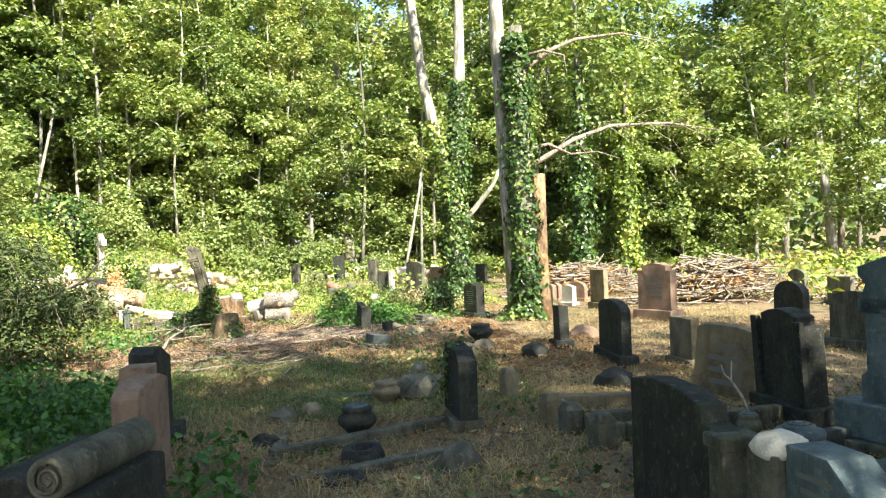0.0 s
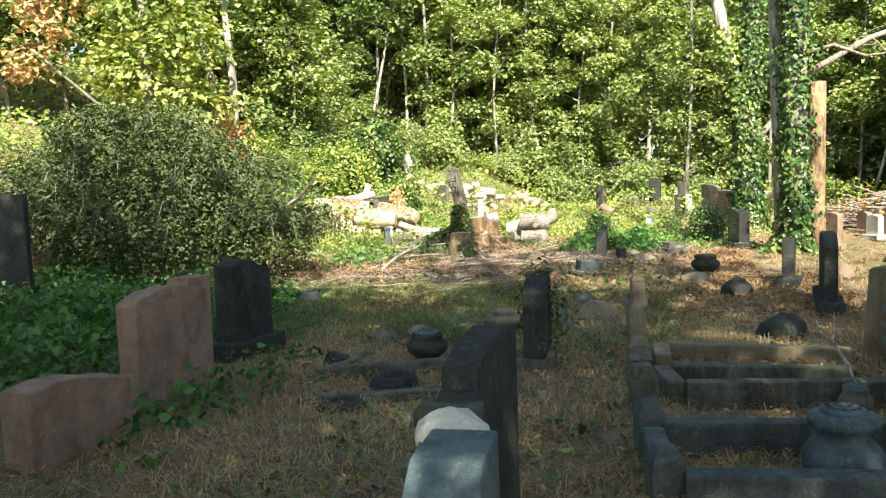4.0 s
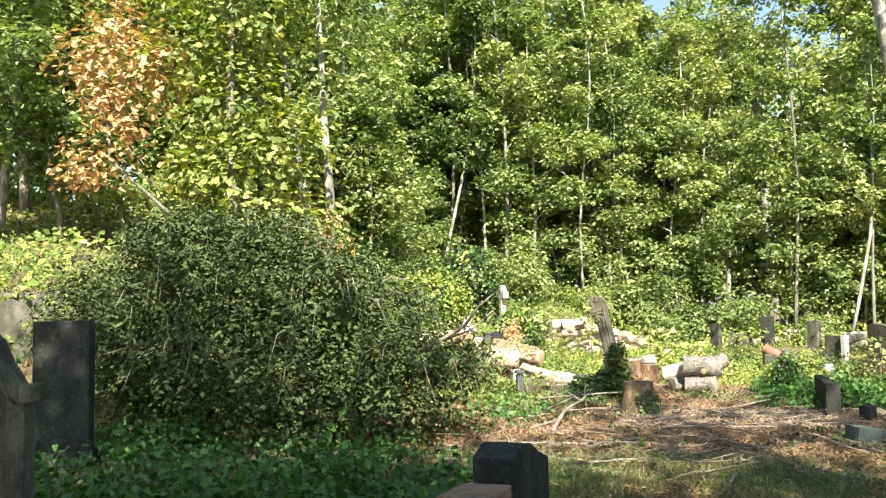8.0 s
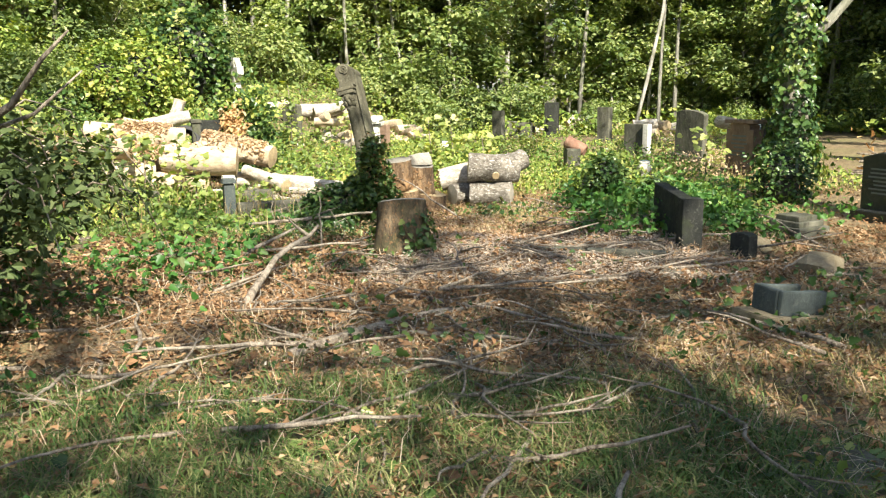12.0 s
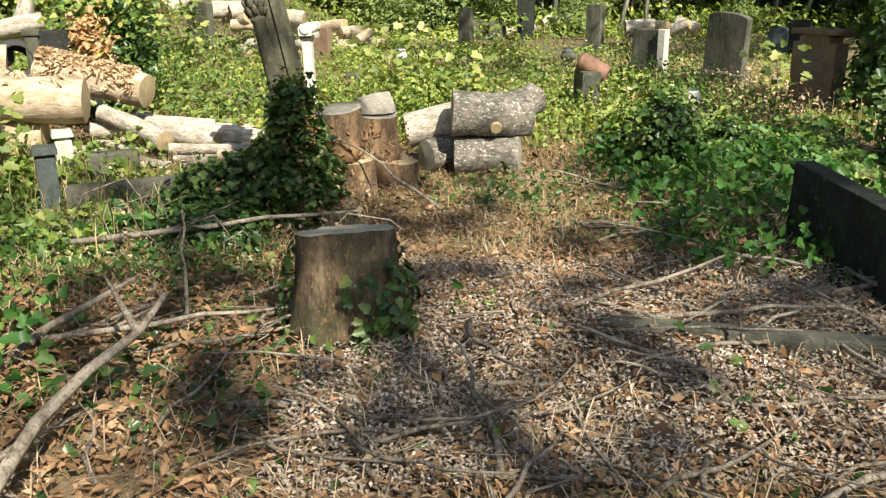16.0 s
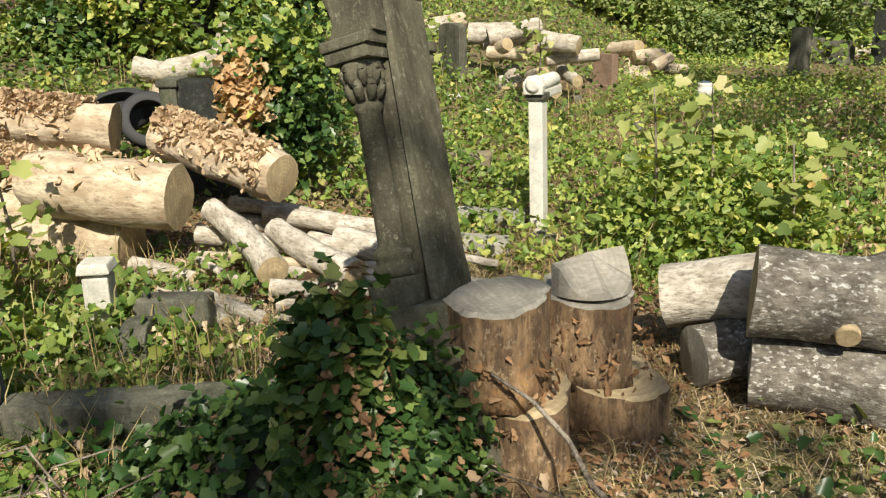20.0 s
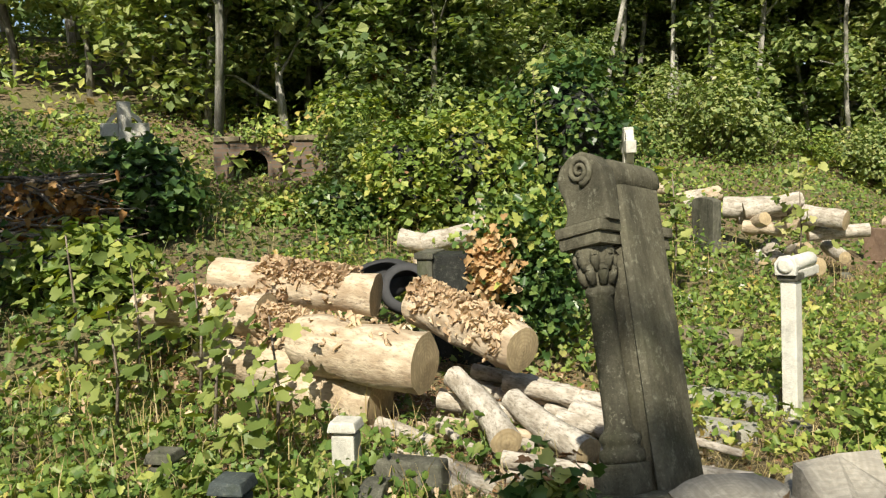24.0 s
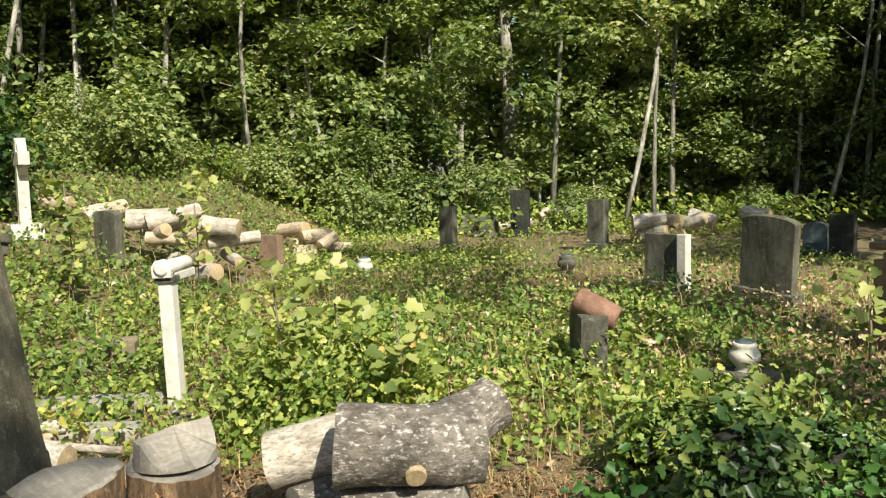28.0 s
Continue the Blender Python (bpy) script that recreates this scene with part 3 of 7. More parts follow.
# one elder in the shade, then the pale trees that stand out from the wood
plant(shrubs[3], -12.8, 11.5, 0.9)
plant(dict(ob=make_tree(41, 22, 0.36, 0.42, 3.4, 6500, 0.34, B_PALE, label="tall white-barked tree with a straight trunk", limbs=12, lean=0.015)), 4.76, 37.8, 1.0, 20)
for x, y in ((-2.5, 30), (-6.5, 27), (8.5, 33), (2.2, 34), (-10.5, 24), (12, 31), (-14.5, 19)):
    plant(tall[3], x, y, rng.uniform(0.85, 1.15))
poles = [dict(ob=make_tree(*a, label=lb, group="slim woodland stems", **k)) for a, lb, k in (
    ((18, 15, 0.065, 0.15, 1.7, 5400, 0.19, B_PALE), "slim pale-stemmed tree with leafy sprays along its stem", dict(limbs=15, lean=0.045)),
    ((19, 14, 0.05, 0.14, 1.6, 5200, 0.18, B_POLE), "slim grey-stemmed tree bending sideways", dict(limbs=15, lean=0.09, bow=0.3)),
    ((20, 16, 0.075, 0.16, 1.9, 5600, 0.19, B_POLE), "grey-barked woodland tree in full leaf", dict(limbs=16, lean=0.03, bow=0.22)),
    ((23, 13, 0.04, 0.13, 1.5, 5000, 0.18, B_POLE), "thin grey leaning stem among the woodland trees", dict(limbs=14, lean=0.12, bow=0.25)))]
tries, count = 0, 0
while count < 40 and tries < 4000:
    tries += 1
    x, y = (rng.uniform(-11, 15), rng.uniform(20.2, 27)) if rng.random() < 0.76 else (rng.uniform(-18, -10), rng.uniform(4, 18))
    if x < 0 and y > 18:
        y -= 3.5 * min(1, -x / 9)
    if clear_of(x, y, 0.5):
        plant(poles[int(rng.choice(4, p=[0.25, 0.3, 0.25, 0.2]))], x, y, rng.uniform(0.75, 1.35))
        count += 1
slim = [dict(ob=make_tree(*a, label=lb, group="slim woodland stems", **k)) for a, lb, k in (
    ((61, 15, 0.055, 0.3, 1.3, 3000, 0.18, B_POLE), "slim pale tree with bare lower stem and thin crown", dict(limbs=12, lean=0.02)),
    ((62, 14, 0.04, 0.26, 1.3, 3000, 0.18, B_PALE), "thin pale stem with a few leafy sprays", dict(limbs=12, lean=0.06, bow=0.25)))]
tries, count = 0, 0
while count < 19 and tries < 2000:
    tries += 1
    x, y = (rng.uniform(-11, 14), rng.uniform(18.2, 20.4)) if rng.random() < 0.8 else (rng.uniform(-13, -9), rng.uniform(6, 17))
    if x < 0 and y > 17:
        y -= 4.0 * min(1, -x / 9)
    if clear_of(x, y, 0.5):
        plant(slim[int(rng.integers(2))], x, y, rng.uniform(0.8, 1.3))
        count += 1
tries, count = 0, 0
while count < 54 and tries < 5000:
    tries += 1
    a = rng.random()
    if a < 0.5:
        x, y = rng.uniform(-20, 24), rng.uniform(24.5, 46)
    elif a < 0.8:
        x, y = rng.uniform(-34, -15), rng.uniform(-4, 28)
    else:
        x, y = rng.uniform(16, 32), rng.uniform(-4, 28)
    if clear_of(x, y, 2.2):
        plant(tall[int(rng.integers(4))], x, y, rng.uniform(0.85, 1.25))
        count += 1
tries, count = 0, 0
while count < 84 and tries < 6000:
    tries += 1
    a = rng.random()
    if a < 0.55:
        x, y = rng.uniform(-11, 15), rng.uniform(18.8, 23.5)
        if x < 0:
            y -= 4.0 * min(1, -x / 9)
    elif a < 0.8:
        x, y = rng.uniform(-16, -10.5), rng.uniform(3, 20)
    else:
        x, y = rng.uniform(13.5, 18), rng.uniform(-2, 22)
    if clear_of(x, y, 1.0):
        plant(young[int(rng.integers(3))], x, y, rng.uniform(0.75, 1.25))
        count += 1
tries, count = 0, 0
while count < 62 and tries < 6000:
    tries += 1
    a = rng.random()
    if a < 0.55:
        x, y = rng.uniform(-10, 15), rng.uniform(18.2, 21.5)
        if x < 0:
            y -= 6.0 * min(1, -x / 9)
    elif a < 0.8:
        x, y = rng.uniform(-14, -8.6), rng.uniform(2, 15)
    else:
        x, y = rng.uniform(12.5, 16), rng.uniform(-4, 19)
    if clear_of(x, y, 0.95):
        plant(shrubs[int(rng.choice(4, p=[0.34, 0.26, 0.32, 0.08]))], x, y, rng.uniform(0.45, 1.05))
        count += 1


for x, y in ((3, 45), (6.8, 46), (5.2, 50), (0.5, 47), (9, 49), (27, 9), (25, 12)):
    plant(tall[int(rng.integers(3))], x, y, rng.uniform(0.95, 1.2))


def far_woods():
    """The depth of the wood beyond the nearer trees: leaves in a broad ring."""
    rg = np.random.default_rng(5)
    n = 92000
    a = rg.uniform(-2.1, 1.75, n)
    r = rg.uniform(46, 64, n)
    x, y = np.sin(a) * r, -6 + np.cos(a) * r
    top = 17 + 3.5 * np.sin(a * 9) + 2.5 * np.sin(a * 23 + 1)
    top = np.where(np.abs(np.degrees(a) + 20.5) < 2.6, 7.0, top)
    z = ground_z(x, y) + top * rg.random(n) ** 0.9
    nn = unit(np.stack([-np.sin(a), -np.cos(a), np.full(n, 0.8)], 1) + rg.normal(size=(n, 3)) * 0.6)
    ob = new("far_woods", far_leaf_mesh("far_woods", np.stack([x, y, z], 1), nn, rg.uniform(0.4, 0.85, n), CANOPY, 0.8, 0.3))
    tagged(ob, "dense green depth of the wood beyond the nearer trees", "woods", kind="stuff")


far_woods()

# leafy maples on the bank above the vault
bank_maple = dict(ob=make_tree(53, 8.0, 0.07, 0.2, 2.2, 6000, 0.2, B_GREY, label="leafy maple leaning over the brick vault", group="bank maples", limbs=14))
for x, y, k in ((-12.9, 7.6, 0.9), (-11.3, 8.9, 1.0), (-14.8, 7.5, 1.0), (-9.4, 9.6, 0.85), (-16.6, 7.1, 1.0), (-18.4, 6.4, 1.1)):
    plant(bank_maple, x, y, k)

# unseen broad trees added behind the walker to shade the first graves
shade = dict(ob=make_tree(51, 15, 0.26, 0.46, 4.2, 1900, 0.27, B_GREY, label="unseen broad tree added to shade the old graves", group="shade trees", limbs=14))
for x, y, k in ((8, -22, 1.0), (12.5, -17.5, 0.95), (4.5, -26.5, 1.05), (10.5, -27.5, 1.0), (2.5, -21.5, 0.85), (13.5, -23, 1.0), (-2.0, -23.5, 0.95), (8.7, -17.8, 0.75), (3.9, -20.4, 0.82), (5.7, -19.5, 0.85), (2.4, -20.2, 0.8), (1.2, -19.6, 0.8), (-0.6, -17.4, 0.85), (-3.6, -18.6, 0.9), (5.4, -22.2, 0.8)):
    plant(shade, x, y, k)
# tall trees out of view, added so their thin crowns dapple the clearing
plant(dict(ob=make_tree(52, 17.5, 0.24, 0.78, 2.0, 190, 0.36, B_GREY, label="unseen tall tree added to cast dappled shade", limbs=14, lean=0.01)), 5.4, -16.0)
thin = dict(ob=make_tree(54, 18, 0.22, 0.72, 2.2, 230, 0.36, B_GREY, label="unseen tall tree added to cast dappled shade", group="shade trees", limbs=15, lean=0.01))
for x, y in ((8.5, -16.9), (6.6, -20.3), (9.0, -19.9), (4.1, -23.4), (2.9, -24.0)):
    plant(thin, x, y, 1.0, 40 * x)


def bracken():
    """Bracken and brambles over the far bank and along the foot of the wood."""
    g = np.random.default_rng(91)
    n = 36000
    x = np.concatenate([g.uniform(-36, -9, n // 2), g.uniform(-12, 16, n // 2 - 7000), g.uniform(11, 26, 7000)])
    y = np.concatenate([g.uniform(-12, 24, n // 2), g.uniform(15.5, 25, n // 2 - 7000), g.uniform(-9, 16, 7000)])
    z = ground_z(x, y) + g.random(n) ** 0.7 * (0.45 + 0.35 * np.sin(x * 0.9 + y * 0.7))
    k = ((x + 8.9) ** 2 + (y - 4.2) ** 2 > 1.9) & ~((x < 0) & (x > -10) & (np.abs(y - 4.55 + (x + 9.25) * 0.86) < 0.8))
    p, n = np.stack([x, y, z], 1)[k], int(k.sum())
    ob = new("bracken", far_leaf_mesh("bracken", p, unit(g.normal(0, 0.5, p.shape) + (0.2, -0.3, 0.8)), g.uniform(0.12, 0.28, n), BRAMBLE, 0.6))
    tagged(ob, "sunlit bracken and brambles on the bank", "bracken", kind="stuff")


bracken()


# ---- gravestones ----
def arc(cx, cz, r, a0, a1, n=8, rz=None):
    return [(cx + r * math.cos(radians(a0 + (a1 - a0) * i / n)), cz + (rz or r) * math.sin(radians(a0 + (a1 - a0) * i / n))) for i in range(n + 1)]


def outline(kind, w, h):
    a = w / 2
    if kind == "flat":
        return [(-a, 0), (a, 0), (a, h), (-a, h)]
    if kind == "round":
        return [(-a, 0), (a, 0)] + arc(0, h - a * 0.6, a, 0, 180, 12, a * 0.6)
    if kind == "low":
        return [(-a, 0), (a, 0)] + arc(0, h - a * 0.22, a, 0, 180, 12, a * 0.22)
    if kind == "peak":
        return [(-a, 0), (a, 0), (a, h * 0.9), (0, h), (-a, h * 0.9)]
    if kind == "gothic":
        r = [(a, 0), (a, h * 0.62)] + [(a * (1 - (i / 8) ** 1.7), h * 0.62 + h * 0.38 * (i / 8) ** 0.75) for i in range(1, 9)]
        return [(-x, z) for x, z in r[:1]] + r + [(-x, z) for x, z in r[-2:0:-1]]
    if kind == "ogee":
        r = [(a, 0), (a, h * 0.76), (a * 0.86, h * 0.79), (a * 0.66, h * 0.86), (a * 0.5, h * 0.94), (a * 0.3, h * 0.985)]
        return [(-a, 0)] + r + [(0, h)] + [(-x, z) for x, z in r[-1:0:-1]]
    if kind == "shoulder":
        return [(-a, 0), (a, 0), (a, h * 0.84), (a * 0.72, h * 0.84), (a * 0.72, h * 0.93), (a * 0.4, h * 0.98), (0, h), (-a * 0.4, h * 0.98), (-a * 0.72, h * 0.93), (-a * 0.72, h * 0.84), (-a, h * 0.84)]
    if kind == "broken":
        return [(-a, 0), (a, 0), (a, h * 0.82), (a * 0.4, h * 0.9), (0, h * 0.97), (-a * 0.5, h), (-a, h * 0.93)]
    return [(-a, 0), (a, 0), (a, h), (-a, h)]


def writing(parent, w, z0, z1, y, rows, mat=LETTER, seed=1):
    """Worn lines of an inscription that cannot be read, as thin raised bars."""
    r = random.Random(seed)
    for i in range(rows):
        z = z1 - (z1 - z0) * (i + 0.5) / rows
        k = w * r.uniform(0.45, 0.95)
        part("lettering", box(k, 0.004, (z1 - z0) / rows * 0.42, 0.0, z, (0, y)), mat, parent)


def gravestone(x, y, w, h, kind="flat", thick=0.11, mat=MID, face=-90, lean=0, tilt=0, base=True, label="", sink=0.03, lines=0, wear=0.004, base_mat=None, cap=False, panel=False, z=None):
    """A headstone: slab on a plinth, its front turned to face (0 looks to -y, -90 to -x)."""
    t = thing("gravestone", pose(x, y, (gz(x, y) if z is None else z) - sink, tilt, lean, face), label, "gravestone", "gravestones")
    z0 = 0.0
    if base:
        bh = min(0.2, h * 0.2)
        part("plinth", box(w * 1.16, thick * 2.0, bh, 0.015, 0, wear=wear, cuts=1, seed=x), base_mat or mat, t)
        z0 = bh - 0.003
    bm = slab(outline(kind, w, h - z0), thick, 0.012, wear, x * 3 + y)
    bmesh.ops.translate(bm, vec=(0, 0, z0), verts=bm.verts[:])
    part("slab", bm, mat, t)
    if cap:
        part("coping", box(w * 1.08, thick * 1.35, 0.06, 0.014, h - 0.03, wear=wear), mat, t)
    if panel:
        for s in (-1, 1):
            part("pilaster", box(w * 0.13, 0.05, h * 0.72, 0.012, z0, (s * w * 0.435, -thick / 2 - 0.02)), mat, t)
    if kind in ("ogee", "gothic") and not base:
        zs = h * (0.72 if kind == "ogee" else 0.6)
        for q in (-1, 1):
            part("kneeler", box(0.07, thick * 1.25, 0.1, 0.014, zs, (q * (w / 2 + 0.012), 0), wear=0.003), mat, t)
        part("moulding", tube([(x_ * 0.86, -thick / 2, z_ * 0.93 + 0.02) for x_, z_ in outline(kind, w, h)[2:-1]], [0.011] * (len(outline(kind, w, h)) - 3), 6), mat, t)
    if lines:
        writing(t, w * 0.7, z0 + h * 0.2, h * 0.78, -thick / 2 - 0.001, lines, seed=int(x * 7 + y))
    return t


S = gravestone
S(4.56, -8.15, 1.1, 0.82, "low", 0.13, DARK, -97, label="dark lichen-spotted headstone with a slightly curved top")
S(4.4, -6.5, 0.62, 0.62, "flat", 0.14, DARK, -100, lean=-4, label="small dark headstone with a square top")
S(4.62, -10.75, 0.6, 0.82, "low", 0.12, TAN, -48, lean=8, tilt=5, label="buff sandstone headstone leaning far back", base=False, sink=0.06, lines=4)
S(4.68, -11.85, 0.8, 0.98, "shoulder", 0.17, DARK, -93, tilt=3, label="dark weathered headstone with side pilasters", panel=True)
S(7.35, -3.45, 0.75, 1.08, "shoulder", 0.2, PINK, -62, label="pink granite headstone with stepped shoulders", lines=5)
S(7.2, -0.85, 0.5, 0.9, "flat", 0.12, TAN, -75, label="pale narrow headstone seen at the edge")
S(10.2, 5.0, 0.6, 0.6, "flat", 0.14, GREY, -60, label="small grey headstone beside the brush heap")
S(7.5, 1.4, 0.55, 0.5, "round", 0.12, PINK, -60, label="small pink round-topped headstone")
S(4.35, 3.3, 0.62, 0.93, "shoulder", 0.2, PINK, -68, label="pink granite headstone with a stepped top", lines=6, cap=True)
S(4.22, -1.55, 0.46, 0.74, "peak", 0.2, BLACK, -68, label="polished black granite headstone with a pointed top", lines=7)
S(1.86, -2.36, 0.95, 0.46, "flat", 0.12, DARK, -88, lean=3, base=False, label="dark headstone sunk into the ground")
S(7.9, -6.9, 0.75, 0.85, "round", 0.12, DARK, -90, label="dark round-topped headstone in the shade")
S(12.0, -4.9, 0.8, 0.88, "flat", 0.12, DARK, -90, label="dark square headstone under the trees")
S(14.0, -2.8, 0.8, 0.85, "low", 0.12, MID, -90, label="grey headstone at the edge of the trees")
S(8.5, -7.9, 0.9, 0.7, "low", 0.12, MID, -85, label="grey headstone behind the old tyres")
S(11.6, -2.95, 0.6, 0.62, "flat", 0.12, MID, -80, label="grey headstone near the brush heap")
S(11.6, -1.5, 0.5, 0.72, "round", 0.12, MID, -80, label="grey round-topped headstone near the brush heap")
S(4.15, 5.75, 0.62, 1.02, "low", 0.13, MID, -52, lean=5, tilt=4, label="mossy grey headstone leaning sideways")
S(3.45, 7.3, 0.5, 0.76, "flat", 0.12, MID, -50, label="grey headstone beside a pale side column")
S(3.62, 7.0, 0.13, 0.76, "flat", 0.13, PALE, -50, base=False, label="slender pale side column of a headstone")
S(3.6, 12.0, 0.34, 1.0, "flat", 0.2, MID, -40, label="narrow grey stone post among brambles")
S(0.86, 12.1, 0.3, 0.95, "flat", 0.16, MID, -40, label="narrow grey stone post among brambles")
S(1.35, 17.0, 0.6, 0.5, "flat", 0.12, MID, -10, label="low grey headstone standing at the wood's edge")
S(1.9, 16.3, 0.55, 0.5, "low", 0.12, MID, -10, label="low grey headstone standing at the wood's edge")
S(2.65, 16.0, 0.42, 1.1, "flat", 0.2, DARK, -20, label="tall dark stone at the foot of the trees")
S(5.8, -1.5, 0.42, 0.68, "low", 0.12, PINK, -60, label="small pink headstone at the foot of the ivy tree")
S(6.9, 0.3, 0.36, 0.5, "peak", 0.12, PALE, -65, label="small pale pointed headstone lit by the sun")
S(7.0, 1.6, 0.36, 0.48, "round", 0.12, PINK, -65, label="small pink headstone behind a pale one")
S(5.3, -8.6, 0.5, 0.62, "flat", 0.12, TAN, -85, label="buff stone half hidden behind a leaning headstone")
S(7.84, -8.56, 0.95, 0.8, "low", 0.16, MID, -80, label="broad grey headstone with a shallow pointed top")
S(9.7, -6.9, 0.6, 1.0, "shoulder", 0.16, DARK, -80, label="dark headstone in the shade of the trees")
S(10.9, -6.0, 0.7, 0.95, "low", 0.14, DARK, -80, label="dark wide headstone under the trees")
S(6.95, 10.5, 0.42, 0.6, "round", 0.12, GREY, -50, label="blue-grey headstone with a rounded top")
S(7.1, 9.9, 0.4, 0.75, "flat", 0.14, DARK, -50, label="dark upright headstone beside a round-topped one")
S(-3.6, 7.4, 0.5, 0.7, "low", 0.12, MID, -40, label="grey headstone in front of the felled logs")
S(-1.95, 9.6, 0.36, 0.55, "flat", 0.14, PINK, -30, label="small reddish stone block among brambles")
S(-0.72, -11.02, 0.58, 0.88, "broken", 0.2, DARK, 84, label="dark headstone with ivy at its foot")
S(-0.56, -12.5, 0.78, 0.86, "low", 0.17, PINK, 84, base=False, wear=0.014, label="rough pink granite headstone with a rounded top")
S(-0.66, -12.0, 0.26, 0.87, "flat", 0.2, PINK, 84, base=False, wear=0.01, label="narrow pink granite post beside a rough headstone")
S(-0.5, -13.62, 0.72, 0.52, "broken", 0.24, PINK, 80, base=False, wear=0.016, label="low rough pink granite block with a sloping top")
S(-3.62, -11.35, 0.66, 1.5, "ogee", 0.14, MID, 16, base=False, label="tall grey headstone with a curved shoulder top")
S(-3.8, -12.25, 0.62, 1.34, "gothic", 0.14, MID, 16, label="grey pointed-arch headstone between low side posts", base=False)
for sx in (-0.4, 0.4):
    S(-3.8 + sx, -12.25 + sx * 0.25, 0.14, 0.78, "flat", 0.16, MID, 14, label="short grey side post of a headstone", base=False)
S(-5.85, -8.0, 0.55, 1.47, "flat", 0.16, DARK, 20, label="dark square headstone beside the bush")


# ---- the grey family grave with its kerbs ----
def urn_vase(x, y, z, r, h, mat, label, holed=True, name="flower_vase", face=0):
    t = thing(name, pose(x, y, z, 0, 0, face), label, "vase", "grave vases")
    prof = [(r * 0.75, 0), (r * 0.95, h * 0.05), (r * 1.02, h * 0.22), (r * 1.0, h * 0.4), (r * 0.86, h * 0.52), (r * 0.7, h * 0.6), (r * 0.66, h * 0.68), (r * 0.72, h * 0.74), (r * 0.88, h * 0.8), (r * 0.9, h * 0.88), (r * 0.84, h * 0.95), (r * 0.62, h)] if mat is GREY else None
    part("bowl", lathe(prof or [(r * 0.62, 0), (r * 0.66, h * 0.08), (r * 0.5, h * 0.16), (r * 0.62, h * 0.26), (r * 0.95, h * 0.45), (r, h * 0.6), (r * 0.93, h * 0.7), (r * 0.72, h * 0.8), (r * 0.76, h * 0.86), (r * 0.78, h * 0.93), (r * 0.7, h)], 24), mat, t)
    if holed:
        g = part("flower_holder", lathe([(r * 0.6, h * 0.99), (r * 0.55, h * 1.05), (r * 0.25, h * 1.1)], 18), GREY, t, "pierced metal flower holder")
        # flat dark discs on the uncut holder paint the shade inside its holes
        me = raw_mesh("hole", np.array([(math.cos(a) * r * 0.075, math.sin(a) * r * 0.075, 0) for a in np.arange(8) * math.pi / 4]), np.arange(8)[None, :], DARK)
        for ring, cnt in ((0.2, 6), (0.4, 11)):
            for i in range(cnt):
                a = i * 2 * math.pi / cnt
                o = new("hole", me)
                o.parent = g
                o.location = (math.cos(a) * r * ring, math.sin(a) * r * ring, h * (1.106 if ring < 0.25 else 1.084))
    return t


FAM = pose(4.74, -13.25, 0, 0, 0, -77)            # the front looks towards the kerbs
t = thing("family_headstone", FAM, "tall blue-grey granite headstone with a pointed top", "gravestone", "gravestones")
part("footing", box(1.22, 0.62, 0.14, 0.02, -0.03, wear=0.004, cuts=1), MID, t)
part("plinth", box(1.08, 0.46, 0.27, 0.02, 0.11), GREY, t)
a = 0.33
part("slab", slab([(-a - 0.05, 0.375), (a + 0.05, 0.375), (a + 0.05, 0.56), (a, 0.6), (a, 1.09), (a + 0.05, 1.11), (a + 0.05, 1.09), (a, 1.23), (a + 0.06, 1.3), (a + 0.06, 1.36), (0, 1.49), (-a - 0.06, 1.36), (-a - 0.06, 1.3), (-a, 1.23), (-a - 0.05, 1.09), (-a - 0.05, 1.11), (-a, 1.09), (-a, 0.6), (-a - 0.05, 0.56)], 0.24, 0.012), GREY, t)
writing(t, 0.4, 1.1, 1.16, -0.122, 1, seed=3)
writing(t, 0.5, 0.82, 1.06, -0.122, 4, seed=5)
writing(t, 0.3, 0.64, 0.74, -0.122, 2, DARK, seed=8)
K = thing("grave_kerb", pose(0, 0, 0), "grey granite kerb set around the family grave", "grave kerb", "grave kerbs")


def rail(p0, p1, w, h, mat, parent, z=0.0, name="kerb_rail"):
    p0, p1 = Vector((*p0, 0)), Vector((*p1, 0))
    d = p1 - p0
    bm = box(d.length, w, h, 0.018, 0, wear=0.003, cuts=1, seed=p0.x)
    o = part(name, bm, mat, parent)
    o.matrix_local = Matrix.Translation((p0 + p1) / 2 + Vector((0, 0, z))) @ Matrix.Rotation(math.atan2(d.y, d.x), 4, 'Z')
    return o


def kerb_post(x, y, w, h, mat, parent, face=-75):
    bm = merge(box(w, w, h, 0.015, 0, wear=0.003, cuts=1, seed=y), box(w * 1.06, w * 1.06, 0.08, 0.012, h - 0.005, top=0.55))
    o = part("corner_post", bm, mat, parent)
    o.matrix_local = pose(x, y, -0.03, 0, 0, face)


rail((2.84, -13.1), (4.46, -12.86), 0.12, 0.2, KERB, K, -0.02)
rail((2.94, -13.9), (4.58, -13.7), 0.13, 0.14, KERB, K, 0.05)
rail((2.94, -13.905), (3.76, -13.8), 0.17, 0.075, MID, K, -0.02, "kerb_footing")
rail((3.765, -13.8), (4.58, -13.705), 0.17, 0.075, MID, K, -0.02, "kerb_footing")
rail((2.80, -13.18), (2.86, -13.75), 0.12, 0.19, KERB, K, -0.02)
kerb_post(2.78, -13.06, 0.15, 0.24, KERB, K)
kerb_post(2.86, -13.84, 0.16, 0.24, KERB, K)
urn_vase(3.70, -13.4, 0.02, 0.185, 0.33, GREY, "squat grey granite vase with a pierced top on gravel")
